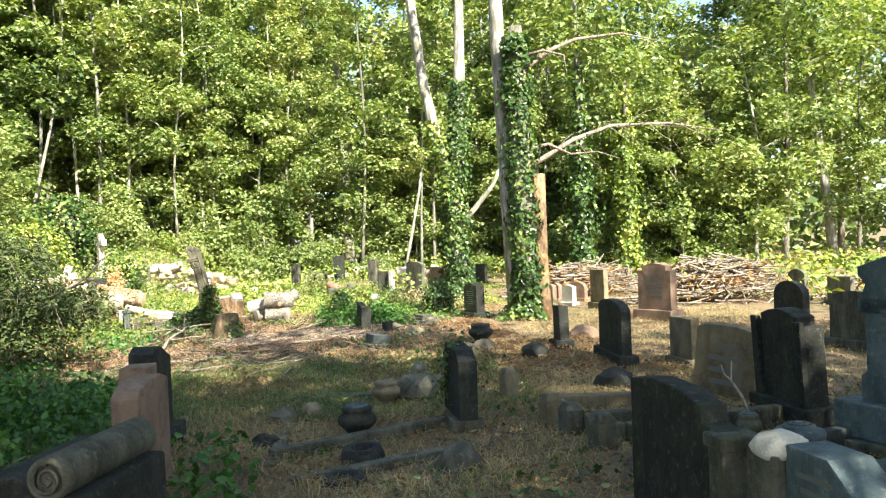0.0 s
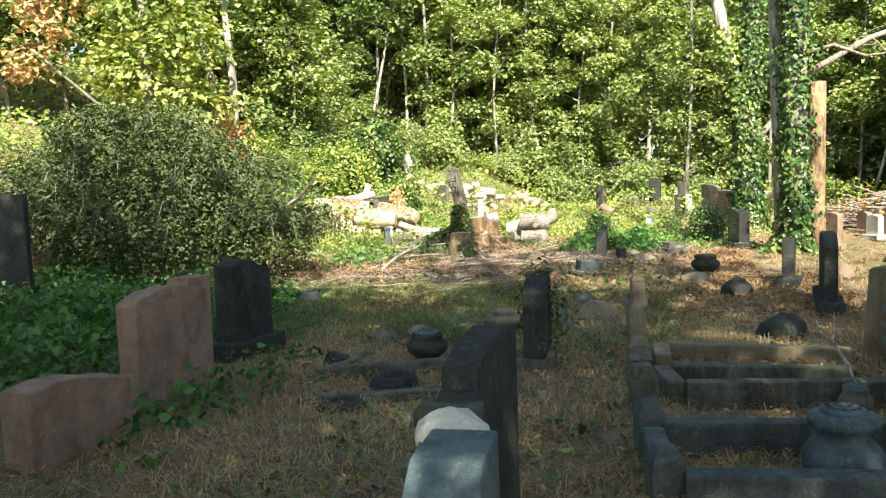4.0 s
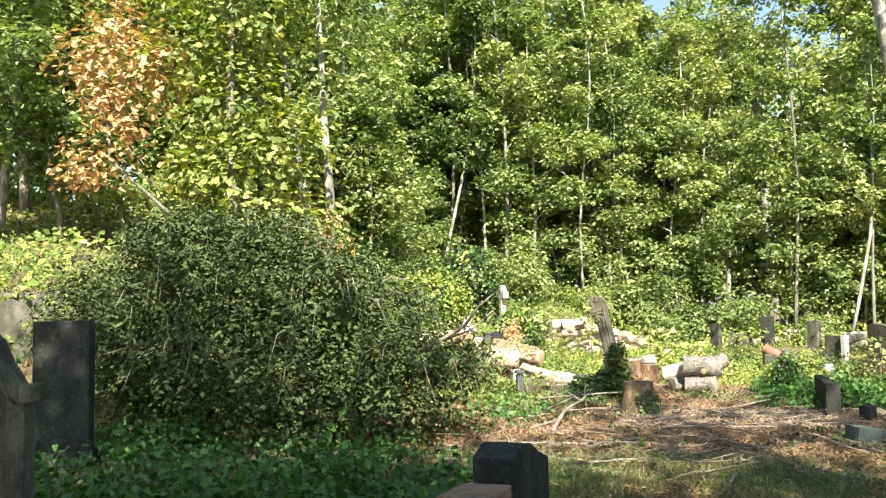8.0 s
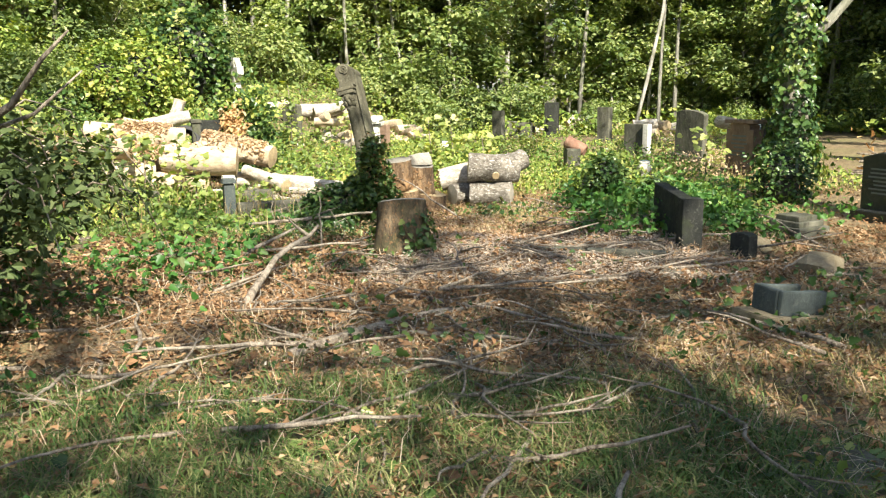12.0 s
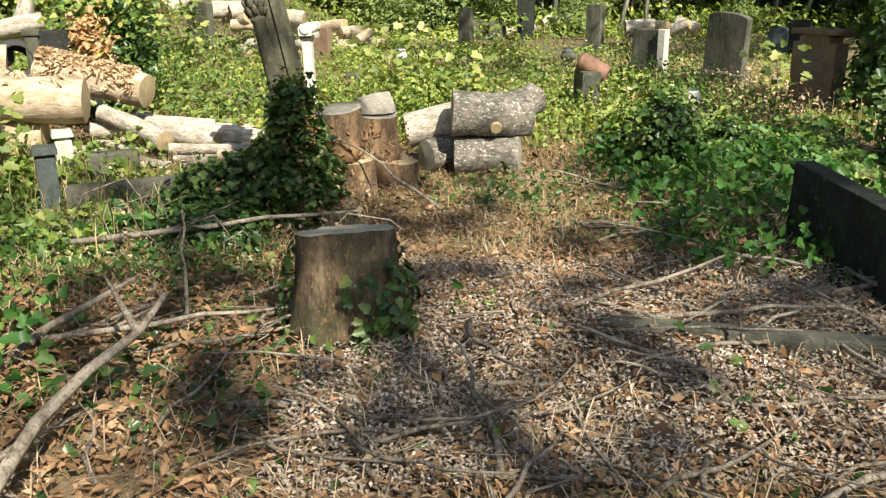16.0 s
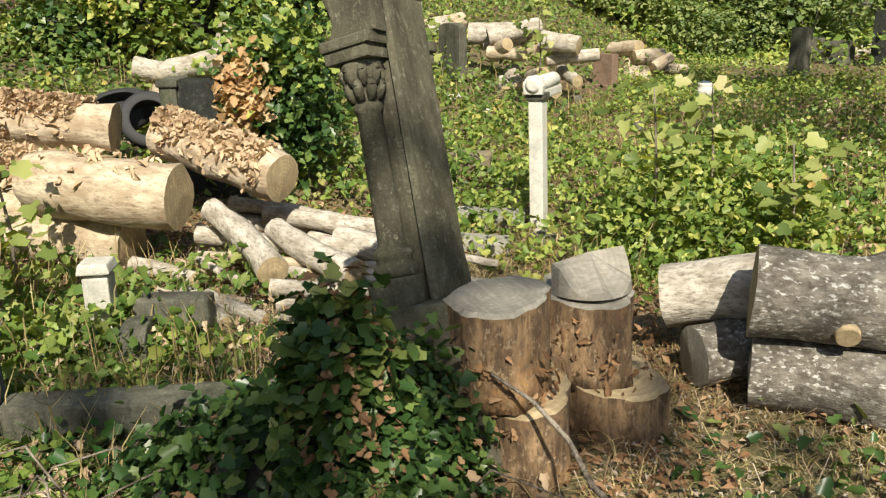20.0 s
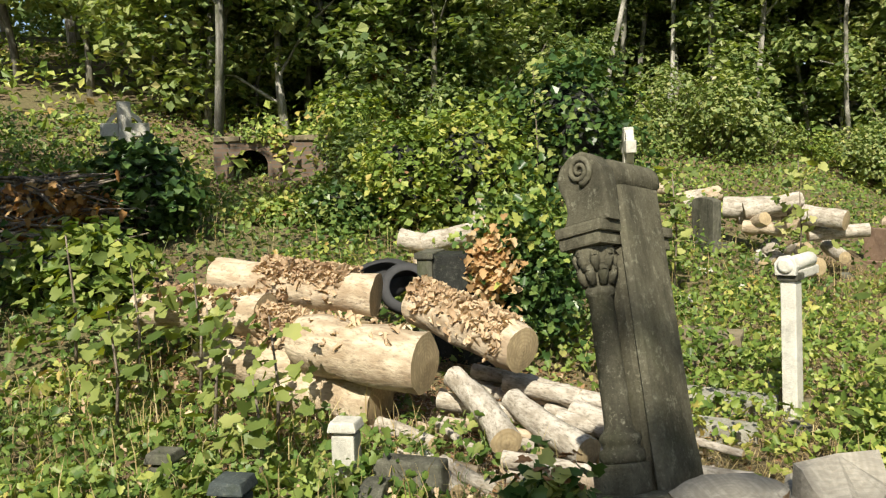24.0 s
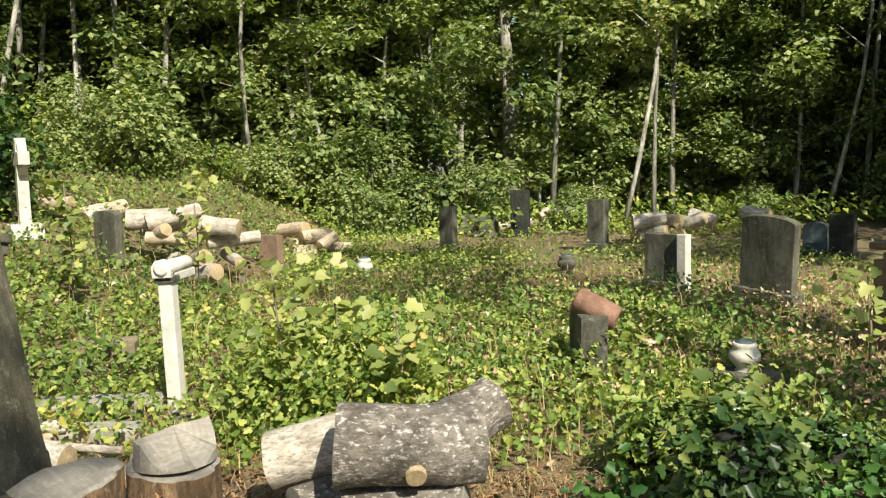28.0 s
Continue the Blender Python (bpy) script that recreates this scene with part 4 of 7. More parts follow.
urn_vase(3.98, -12.3, -0.02, 0.1, 0.22, MID, "small grey stone vase with a pierced top")

# the older kerb sets beyond it
K = thing("grave_kerb", pose(0, 0, 0), "mossy low stone kerb set around an old grave", "grave kerb", "grave kerbs")
for p0, p1 in (((3.0, -12.2), (4.45, -11.98)), ((2.9, -11.72), (4.1, -11.7)), ((2.84, -11.76), (2.94, -12.2))):
    rail(p0, p1, 0.12, 0.2, MID, K, -0.02)
K = thing("grave_kerb", pose(0, 0, 0), "low buff stone kerb beside a dry grass plot", "grave kerb", "grave kerbs")
for p0, p1 in (((2.88, -10.78), (4.25, -10.96)), ((2.84, -10.85), (2.86, -11.3))):
    rail(p0, p1, 0.13, 0.17, TAN, K, -0.02)
for x, y, w, h, mat in ((2.74, -12.35, 0.17, 0.25, MID), (2.7, -11.75, 0.17, 0.25, MID), (2.68, -11.27, 0.16, 0.26, TAN), (2.64, -10.06, 0.16, 0.3, TAN), (2.6, -8.35, 0.15, 0.36, TAN)):
    t = thing("kerb_post", pose(x, y, gz(x, y) - 0.03, random.uniform(-4, 4), random.uniform(-4, 4), -80), "weathered stone corner post of a grave kerb", "kerb post", "kerb posts")
    part("shaft", box(w, w, h, 0.02, 0, wear=0.008, cuts=1, seed=x + y), mat, t)
    part("cap", box(w * 1.05, w * 1.05, 0.07, 0.014, h - 0.005, top=0.6, wear=0.005), mat, t)

# dark stone, rough capped post and grey desk stone beside the path
t = thing("gravestone", pose(2.2, -14.78, -0.03, 0, 0, -90), "dark headstone with lichen drips, seen end on", "gravestone", "gravestones")
part("plinth", box(1.1, 0.26, 0.18, 0.02, 0, wear=0.004, cuts=1), DARK, t)
part("slab", slab([(-0.46, 0.175), (0.46, 0.175), (0.46, 0.86), (0.30, 0.88), (0.28, 0.95), (0.1, 0.99), (-0.2, 1.0), (-0.46, 0.96)], 0.13, 0.014, 0.004), DARK, t)
part("side_pilaster", box(0.12, 0.17, 0.64, 0.015, 0.17, (0.44, 0)), MID, t)
part("side_cap", box(0.15, 0.2, 0.06, 0.012, 0.805, (0.44, 0)), MID, t)
t = thing("capped_post", pose(2.26, -15.42, -0.04, 0, 2, -84), "dark stone post with a rough rounded pale cap", "stone post")
part("shaft", box(0.175, 0.175, 0.86, 0.015, 0, wear=0.003, cuts=1), MID, t)
bm = lathe([(0.105, 0), (0.11, 0.015), (0.104, 0.04), (0.075, 0.065), (0.04, 0.08), (0.012, 0.084)], 16)
roughen(bm, 0.02, 16)
bmesh.ops.translate(bm, vec=(0, 0, 0.845), verts=bm.verts[:])
part("cap", bm, PALE, t, "rough rounded pale stone cap")
t = thing("desk_stone", pose(2.33, -15.74, 0.0, 0, 0, -88), "blue-grey granite desk stone with a sloping face", "gravestone", "gravestones")
part("block", slab([(-0.2, 0), (0.2, 0), (0.2, 0.74), (0.04, 0.86), (-0.2, 0.86)], 0.19, 0.012), GREY, t)
for i in range(3):
    part("lettering", box(0.2 - 0.04 * i, 0.004, 0.02, 0.0, 0.76 - 0.055 * i, (-0.03, -0.096)), LETTER, t)

# ---- low things in the dry grass ----
t = thing("ivy_headstone", pose(1.9, -11.2, -0.03, 0, 2, -88), "dark narrow headstone half covered in ivy", "gravestone", "gravestones")
part("plinth", box(0.34, 0.28, 0.16, 0.02, 0, wear=0.004, cuts=1), MID, t)
part("slab", slab([(-0.36, 0.155), (0.2, 0.155), (0.2, 0.66), (0.08, 0.74), (-0.3, 0.76), (-0.36, 0.66)], 0.17, 0.015, 0.005), DARK, t)
p = RNG.normal(0, 1, (900, 3)) * (0.1, 0.09, 0.17) + (-0.24, 0, 0.5)
part("ivy", leaf_mesh("ivy", p, unit(p - np.array([-0.2, 0, 0.4]) + RNG.normal(0, 0.1, p.shape)), RNG.uniform(0.025, 0.05, 900), IVY, 0.9), None, t)
urn_vase(0.98, -11.14, -0.01, 0.17, 0.27, DARK, "dark round stone urn in the dry grass", name="stone_urn")
urn_vase(1.39, -9.8, -0.01, 0.15, 0.24, TAN, "buff round stone urn beside a broken headstone", False, name="stone_urn")
urn_vase(3.46, -5.3, -0.02, 0.2, 0.3, DARK, "round dark urn on the leaf-strewn ground", False, name="stone_urn")
for x, y, r, h, mat, lab in ((0.76, -12.54, 0.17, 0.07, DARK, "flat dark octagonal vase lying in dry grass"), (0.95, -11.95, 0.18, 0.13, DARK, "broken grey stone vase base in the grass")):
    t = thing("vase_base", pose(x, y, gz(x, y) - 0.01, 3, -4, 20), lab, "vase", "grave vases")
    part("rim", lathe([(r, 0), (r * 1.02, h * 0.4), (r * 0.85, h), (r * 0.5, h), (r * 0.45, h * 0.6)], 8), mat, t)
K = thing("grave_kerb", pose(0, 0, 0), "sunken dark stone kerb around a grassy plot", "grave kerb", "grave kerbs")
for p0, p1, h in (((0.25, -11.75), (1.75, -11.02), 0.11), ((0.35, -9.5), (1.3, -9.5), 0.09), ((0.25, -12.0), (0.5, -9.6), 0.06), ((0.4, -12.45), (1.75, -11.9), 0.07)):
    rail(p0, p1, 0.11, h, MID, K, -0.02)


def boulder(x, y, r, mat, label, h=0.7, seed=1, name="stone_block", category="stone"):
    bm = bmesh.new()
    bmesh.ops.create_icosphere(bm, subdivisions=2, radius=1)
    for v in bm.verts:
        k = 1 + 0.35 * noise.noise(v.co * 1.4 + Vector((seed * 3.1, 0, 0)))
        v.co = Vector((v.co.x * r * k, v.co.y * r * k * 0.8, max(-0.15, v.co.z * h * k) * r))
    o = part(name, bm, mat)
    o.matrix_world = pose(x, y, gz(x, y) + r * 0.1, 0, 0, seed * 50)
    return tagged(o, label, category, "fallen stones")


for i, (x, y, r, mat) in enumerate(((0.35, -10.4, 0.16, MID), (0.62, -10.15, 0.15, TAN), (1.75, -9.6, 0.3, MID), (2.2, -9.0, 0.22, TAN), (3.7, -7.4, 0.24, DARK), (2.55, -8.2, 0.2, MID), (3.3, -6.1, 0.2, TAN), (2.6, -3.9, 0.22, TAN), (3.9, -9.7, 0.26, DARK), (0.2, -11.2, 0.13, DARK), (1.6, -12.4, 0.2, MID), (2.0, -8.1, 0.16, MID), (2.4, -3.0, 0.17, TAN), (5.1, -5.5, 0.25, PINK), (6.3, -3.9, 0.25, PINK))):
    boulder(x, y, r, mat, "weathered lump of broken stone in the dry grass", 0.75, i + 1)

# open grey book-shaped stone and slabs by the path
t = thing("fallen_trough", pose(1.82, -5.3, 0.0, 0, 6, 24), "grey stone box lying open on its side", "stone trough")
part("base_slab", box(0.55, 0.32, 0.08, 0.015, -0.02, wear=0.008, cuts=2), TAN, t)
for q in (-1, 1):
    part("side", box(0.34, 0.04, 0.15, 0.012, 0.055, (0, 0.1 * q), wear=0.006, cuts=2), KERB, t)
part("end", box(0.05, 0.17, 0.15, 0.012, 0.055, (-0.15, 0), wear=0.005, cuts=1), KERB, t)
for x, y, sx, sy, mat, lab in ((1.2, -7.42, 0.42, 0.3, MID, "flat grey slab sunk level with the grass"), (1.5, -8.3, 0.4, 0.26, KERB, "flat blue-grey slab sunk in the litter"), (1.3, -4.1, 0.4, 0.25, MID, "flat grey slab under dead leaves"), (2.3, -6.6, 0.5, 0.2, MID, "flat weathered slab under dead leaves")):
    o = part("flat_slab", box(sx, sy, 0.06, 0.015, -0.035, wear=0.01, cuts=2, seed=x), mat)
    o.matrix_world = pose(x, y, gz(x, y), 2, -3, 15 * x)
    tagged(o, lab, "stone slab", "flat slabs")
t = thing("hollow_stone", pose(-1.37, -8.1, -0.05, 0, -6, 25), "broken mossy stone post with a square socket", "stone post")
bm = merge(box(0.24, 0.06, 0.2, 0.015, 0, (0, 0.08), wear=0.012, cuts=2), box(0.24, 0.06, 0.2, 0.015, 0, (0, -0.08), wear=0.012, cuts=2), box(0.09, 0.12, 0.2, 0.015, 0, (-0.08, 0), wear=0.01, cuts=1))
part("block", bm, KERB, t)
K = thing("grave_kerb", pose(0, 0, 0), "low mossy kerb under wood chips", "grave kerb", "grave kerbs")
rail((0.45, -3.15), (1.55, -3.45), 0.11, 0.1, MID, K, -0.02)
t = thing("stepped_base", pose(3.05, -2.25, -0.02, 0, 0, -60), "stepped dark stone base with a socket", "monument base")
for i, (w, z) in enumerate(((0.42, 0.0), (0.34, 0.115), (0.26, 0.165))):
    part("step", box(w, w, 0.12 if i == 0 else 0.055, 0.012, z), MID, t)
S(2.2, -3.35, 0.2, 0.26, "low", 0.1, DARK, -60, base=False, label="tiny dark footstone in the litter")
S(1.85, -3.0, 0.17, 0.49, "flat", 0.18, DARK, -88, base=False, label="narrow dark stone post beside a sunken headstone")
urn_vase(2.6, 2.38, 0.12, 0.11, 0.22, PALE, "pale grey stone vase standing among brambles")
urn_vase(2.55, 9.3, -0.02, 0.15, 0.26, MID, "grey stone vase among brambles")
urn_vase(-0.52, 9.4, 0.0, 0.13, 0.28, PALE, "pale stone vase among brambles")
t = thing("broken_headstone", pose(1.55, 2.75, 0.14, 0, 0, 0), "broken pink stone with a tilted rolled scroll in brambles", "gravestone", "gravestones")
part("block", box(0.2, 0.46, 0.42, 0.02, -0.04, (0.03, 0.05), wear=0.012, cuts=2), MID, t)
o = part("scroll", lathe([(0.012, -0.26), (0.022, -0.26), (0.03, -0.25), (0.045, -0.25), (0.052, -0.262), (0.08, -0.262), (0.098, -0.245), (0.098, 0.06), (0.07, 0.08)], 22), TERRA, t, "rolled reddish stone scroll")
o.matrix_local = Matrix.Translation((0.0, 0.0, 0.45)) @ Vector((-0.8, 0.35, 0.42)).to_track_quat('Z', 'Y').to_matrix().to_4x4()

# old tyres
def tyre(x, y, z, r, w, rx, ry, rz, label):
    t = thing("tyre", pose(x, y, z, rx, ry, rz), label, "tyre", "old tyres")
    prof = [(0.62, -0.5), (0.66, -0.55), (0.9, -0.5), (0.98, -0.4), (1.0, -0.2), (1.0, 0.2), (0.98, 0.4), (0.9, 0.5), (0.66, 0.55), (0.62, 0.5), (0.7, 0.35), (0.85, 0.0), (0.7, -0.35)]
    bm = bmesh.new()
    seg = 40
    rings = [[bm.verts.new((math.cos(2 * math.pi * i / seg) * r * a * (1 + (0.012 if (i + k) % 2 and a > 0.97 else 0)), math.sin(2 * math.pi * i / seg) * r * a, b * w)) for k, (a, b) in enumerate(prof)] for i in range(seg)]
    for i in range(seg):
        for k in range(len(prof)):
            A, B = rings[i], rings[(i + 1) % seg]
            bm.faces.new((A[k], A[(k + 1) % len(prof)], B[(k + 1) % len(prof)], B[k])).smooth = True
    bmesh.ops.recalc_face_normals(bm, faces=bm.faces[:])
    part("casing", bm, RUBBER, t)


tyre(6.6, -11.25, 0.1, 0.41, 0.2, 0, 3, 0, "old black tyre lying flat on the ground")
tyre(6.62, -11.23, 0.31, 0.4, 0.2, 3, -4, 30, "old black tyre stacked on another tyre")
tyre(-4.32, 1.82, 0.80, 0.25, 0.15, 20, -6, 25, "old tyre leaning against a fallen stone")
tyre(-3.98, 1.72, 0.76, 0.2, 0.13, 66, 14, 30, "old tyre propped on its edge among logs")


# a dry stem left standing in the small vase
t = thing("dry_flower_stem", pose(3.98, -12.3, 0.2), "bare dry flower stem standing in a small vase", "stem")
part("stem", tube([(0, 0, 0), (-0.05, 0.0, 0.14), (-0.13, 0.02, 0.27), (-0.12, 0.02, 0.42)], [0.012, 0.011, 0.009, 0.005], 6), B_WHITE, t)
part("side_shoot", tube([(-0.13, 0.02, 0.27), (-0.2, 0.0, 0.33), (-0.22, 0.0, 0.4)], [0.008, 0.006, 0.003], 5), B_WHITE, t)

o = part("flat_slab", box(0.4, 0.36, 0.17, 0.02, -0.03, wear=0.01, cuts=1), MID)
o.matrix_world = pose(2.6, 2.38, 0, 0, 0, 20)
tagged(o, "low stone block under a pale vase", "stone slab", "flat slabs")


# ---- felled logs and stumps ----
def cut_log(p0, p1, r0, r1, wood, cut, label, group="felled logs", name="log", knob=None, seed=0, sides=18):
    """A felled log from p0 to p1: bark, two sawn ends, and maybe a branch stub."""
    p0, p1 = Vector(p0), Vector(p1)
    d = p1 - p0
    L = d.length
    t = thing(name, Matrix.Translation(p0) @ d.to_track_quat('Z', 'Y').to_matrix().to_4x4(), label, "log", group)
    n = max(4, int(L / 0.12))
    bend = 0.04 * L * math.sin(seed * 2.3)
    pts = [(bend * math.sin(math.pi * i / n), 0, L * i / n) for i in range(n + 1)]
    bm = tube(pts, [(r0 + (r1 - r0) * i / n) * (1 + 0.05 * math.sin(i * 1.9 + seed)) for i in range(n + 1)], sides, wob=0.12, cap=False)
    roughen(bm, r0 * 0.05, 3.0 / max(r0, 0.05) * 0.3, seed)
    ends = {0: [v.co.copy() for v in bm.verts[:sides]], 1: [v.co.copy() for v in list(bm.verts)[-sides:]]}
    part("bark", bm, wood, t)
    for k, ring in ends.items():
        bm = bmesh.new()
        c = sum(ring, Vector()) / sides + Vector((0, 0, 0.012 if k else -0.012))
        inner = [c + (v - c) * 0.93 for v in ring]
        a = [bm.verts.new(v) for v in ring]
        b = [bm.verts.new(v) for v in inner]
        cc = bm.verts.new(c)
        for i in range(sides):
            j = (i + 1) % sides
            bm.faces.new((a[i], a[j], b[j], b[i]))
            bm.faces.new((b[i], b[j], cc))
        bmesh.ops.recalc_face_normals(bm, faces=bm.faces[:])
        part("sawn_end", bm, cut, t)
    if knob:
        z, side, kr = knob
        o = t.matrix_world.to_3x3().inverted() @ Vector(side)
        o.z = 0
        o.normalize()
        part("branch_stub", tube([o * r0 * 0.7 + Vector((0, 0, z)), o * (r0 * 1.2) + Vector((0, 0, z))], [kr * 1.25, kr], 12), cut, t, "pale sawn branch stub")
    return t


# stack of silvery logs by the path
cut_log((0.0, 0.05, 0.15), (0.5, -0.02, 0.145), 0.15, 0.15, B_BIRCH, CUT_GREY, "short grey log at the bottom of a stack", seed=1)
cut_log((-0.02, 0.03, 0.475), (0.57, 0.1, 0.445), 0.175, 0.165, B_BIRCH, CUT, "silvery flecked log lying across another log", knob=(0.31, (0.0, -0.9, -0.36), 0.042), seed=2)
cut_log((-0.36, 0.4, 0.29), (0.2, 0.32, 0.42), 0.14, 0.145, B_WHITE, CUT, "smooth pale log leaning on the stack", seed=3)
cut_log((-0.22, 0.14, 0.13), (0.06, 0.3, 0.14), 0.13, 0.13, B_BIRCH, CUT_GREY, "short dark log end beside the stack", seed=4)
cut_log((0.42, 0.12, 0.45), (0.66, 0.33, 0.55), 0.15, 0.12, B_BIRCH, CUT, "forked log stub behind the stack", seed=6)


def round_block(x, y, z, r, h, slant, wood, cut, label, tilt=(0, 0), seed=0, turn=None, flare=0.1):
    """An upright sawn round; slant raises one side of its top."""
    t = thing("log_round", pose(x, y, z, tilt[0], tilt[1], seed * 40 if turn is None else turn), label, "log round", "log rounds")
    sides = 36
    bm = bmesh.new()
    rows = 6
    rings = []
    for i in range(rows):
        f = i / (rows - 1)
        ring = []
        for k in range(sides):
            a = 2 * math.pi * k / sides
            rr = r * (1 + 0.06 * math.sin(3 * a + seed) + 0.04 * math.sin(7 * a + i * 0.4) + 0.03 * math.sin(13 * a + seed * 5) + flare * (1 - f) ** 2)
            ring.append(bm.verts.new((rr * math.cos(a), rr * math.sin(a), f * (h + slant * math.cos(a)))))
        rings.append(ring)
    for a, b in zip(rings, rings[1:]):
        for k in range(sides):
            bm.faces.new((a[k], a[(k + 1) % sides], b[(k + 1) % sides], b[k])).smooth = True
    top = [v.co.copy() for v in rings[-1]]
    bm.faces.new(rings[0][::-1])
    part("bark", bm, wood, t)
    bm = bmesh.new()
    c = sum(top, Vector()) / sides
    vs = [bm.verts.new(v) for v in top]
    ins = [bm.verts.new(c + (v - c) * 0.9 + Vector((0, 0, 0.012))) for v in top]
    cc = bm.verts.new(c + Vector((0, 0, 0.014)))
    for k in range(sides):
        j = (k + 1) % sides
        bm.faces.new((vs[k], vs[j], ins[j], ins[k]))
        bm.faces.new((ins[k], ins[j], cc))
    part("sawn_top", bm, cut, t)
    return t


round_block(-0.83, -0.68, 0.29, 0.17, 0.33, 0.02, B_ROUND, CUT_GREY, "upright sawn log round stacked on another", seed=1)
round_block(-0.75, -0.68, -0.04, 0.17, 0.34, 0.03, B_ROUND, CUT, "sawn log round forming the bottom of a stack", seed=2)
t = round_block(-0.6, -0.28, 0.2, 0.165, 0.34, 0.03, B_ROUND, CUT_GREY, "log round with a split peaked top", seed=3)
bm = bmesh.new()
away = radians(-165)
ring = [(0.16 * math.cos(a), 0.16 * math.sin(a)) for a in [away + math.pi * (i / 12 - 0.5) for i in range(13)]]
lo = [bm.verts.new((x, y, 0.0)) for x, y in ring]
hi = [bm.verts.new((x * 0.98, y * 0.98, max(0.012, 0.11 - 0.7 * (x * math.cos(away) + y * math.sin(away))) + 0.02 * math.sin(i * 1.7))) for i, (x, y) in enumerate(ring)]
cl, ch = bm.verts.new((0.0, 0.0, 0.0)), bm.verts.new((0.0, 0.0, 0.13))
for i in range(12):
    bm.faces.new((lo[i], lo[i + 1], hi[i + 1], hi[i]))
    bm.faces.new((hi[i], hi[i + 1], ch))
bm.faces.new((lo[0], hi[0], ch, cl))
bm.faces.new((lo[12], cl, ch, hi[12]))
bmesh.ops.recalc_face_normals(bm, faces=bm.faces[:])
o = part("split_wedge", bm, CUT_GREY, t, "grey split wedge left standing on the sawn top")
o.location = (0, 0, 0.345)
round_block(-0.5, -0.27, -0.04, 0.195, 0.25, 0.04, B_ROUND, CUT, "low sawn log round with orange bark", seed=4)
round_block(-0.61, -3.05, -0.05, 0.2, 0.5, 0.045, B_STUMP, CUT_GREY, "brown tree stump standing among wood chips", seed=5, turn=-75, flare=0.4)

# the large pile of felled trunks
L = cut_log
t = L((-3.9, 0.56, 0.58), (-2.98, 0.60, 0.53), 0.185, 0.185, B_LOG, CUT, "thick pale trunk section with a chainsaw kerf", seed=5)
part("kerf_band", lathe([(0.186, 0.40), (0.193, 0.405), (0.19, 0.425), (0.194, 0.455), (0.186, 0.46)], 22), CUT, t, "rough band of torn bark round the trunk")
L((-3.62, 1.41, 0.72), (-2.64, 1.14, 0.54), 0.15, 0.145, B_LOG, CUT, "leaf-strewn pale log lying on the pile", seed=7)
L((-5.0, 0.78, 0.93), (-3.84, 1.2, 0.79), 0.13, 0.15, B_LOG, CUT, "long pale log along the top of the pile", seed=8)
L((-2.95, 0.85, 0.40), (-2.32, 0.42, 0.22), 0.07, 0.08, B_WHITE, CUT, "slim pale branch log sticking out of the pile", seed=9)
L((-2.6, 0.95, 0.28), (-1.95, 0.62, 0.17), 0.075, 0.08, B_WHITE, CUT, "slim pale branch log sticking out of the pile", seed=10)
L((-4.05, 0.5, 0.27), (-3.36, 0.64, 0.22), 0.15, 0.16, B_LOG, CUT, "short pale log with patchy bark", seed=11)
L((-5.35, 0.33, 0.72), (-4.35, 0.65, 0.70), 0.12, 0.15, B_LOG, CUT, "long weathered log at the back of the pile", seed=12)
L((-4.75, 0.45, 0.42), (-4.05, 0.62, 0.38), 0.15, 0.14, B_LOG, CUT, "short pale log with patchy bark", seed=13)
L((-4.5, 1.0, 0.48), (-3.6, 1.15, 0.42), 0.17, 0.17, B_LOG, CUT, "pale log buried in the middle of the pile", seed=15)
L((-2.3, 1.15, 0.18), (-1.55, 1.0, 0.12), 0.09, 0.08, B_WHITE, CUT, "slim pale branch log lying on the ground", seed=14)
r = random.Random(4)
for i in range(46):
    x, y = r.uniform(-3.3, -1.7), r.uniform(0.1, 1.6)
    a, ln, rad = r.uniform(-0.7, 0.8), r.uniform(0.35, 0.9), r.uniform(0.02, 0.06)
    z = gz(x, y) + rad + r.choice([0, 0.05, 0.1])
    L((x, y, z), (x + ln * math.cos(a), y - ln * math.sin(a) * 0.6, max(gz(x, y) + rad * 0.8, z - 0.05)), rad, rad * 0.9, B_WHITE if r.random() < 0.7 else B_LOG, CUT, "slim pale cut branch lying in the log pile", "cut branches", seed=i + 20, sides=10)


def log_heap(cx, cy, sx, sy, count, seed, rad, tiers=2):
    """A loose heap of cordwood on the ground."""
    rr = random.Random(seed)
    for i in range(count):
        x, y = cx + rr.uniform(-sx, sx), cy + rr.uniform(-sy, sy)
        rd = rr.uniform(*rad)
        a, ln = rr.uniform(-1.3, 1.0), rr.uniform(0.35, 0.85)
        z = gz(x, y) + rd * 0.9 + (rd * 1.7 * rr.randrange(tiers))
        L((x - ln / 2 * math.cos(a), y - ln / 2 * math.sin(a), z), (x + ln / 2 * math.cos(a), y + ln / 2 * math.sin(a), z + rr.uniform(-0.16, 0.16)), rd, rd * 0.92, B_WHITE if rr.random() < 0.5 else B_LOG, CUT, "pale cut log thrown on a heap beyond the brambles", "cordwood", seed=seed * 50 + i, sides=12)


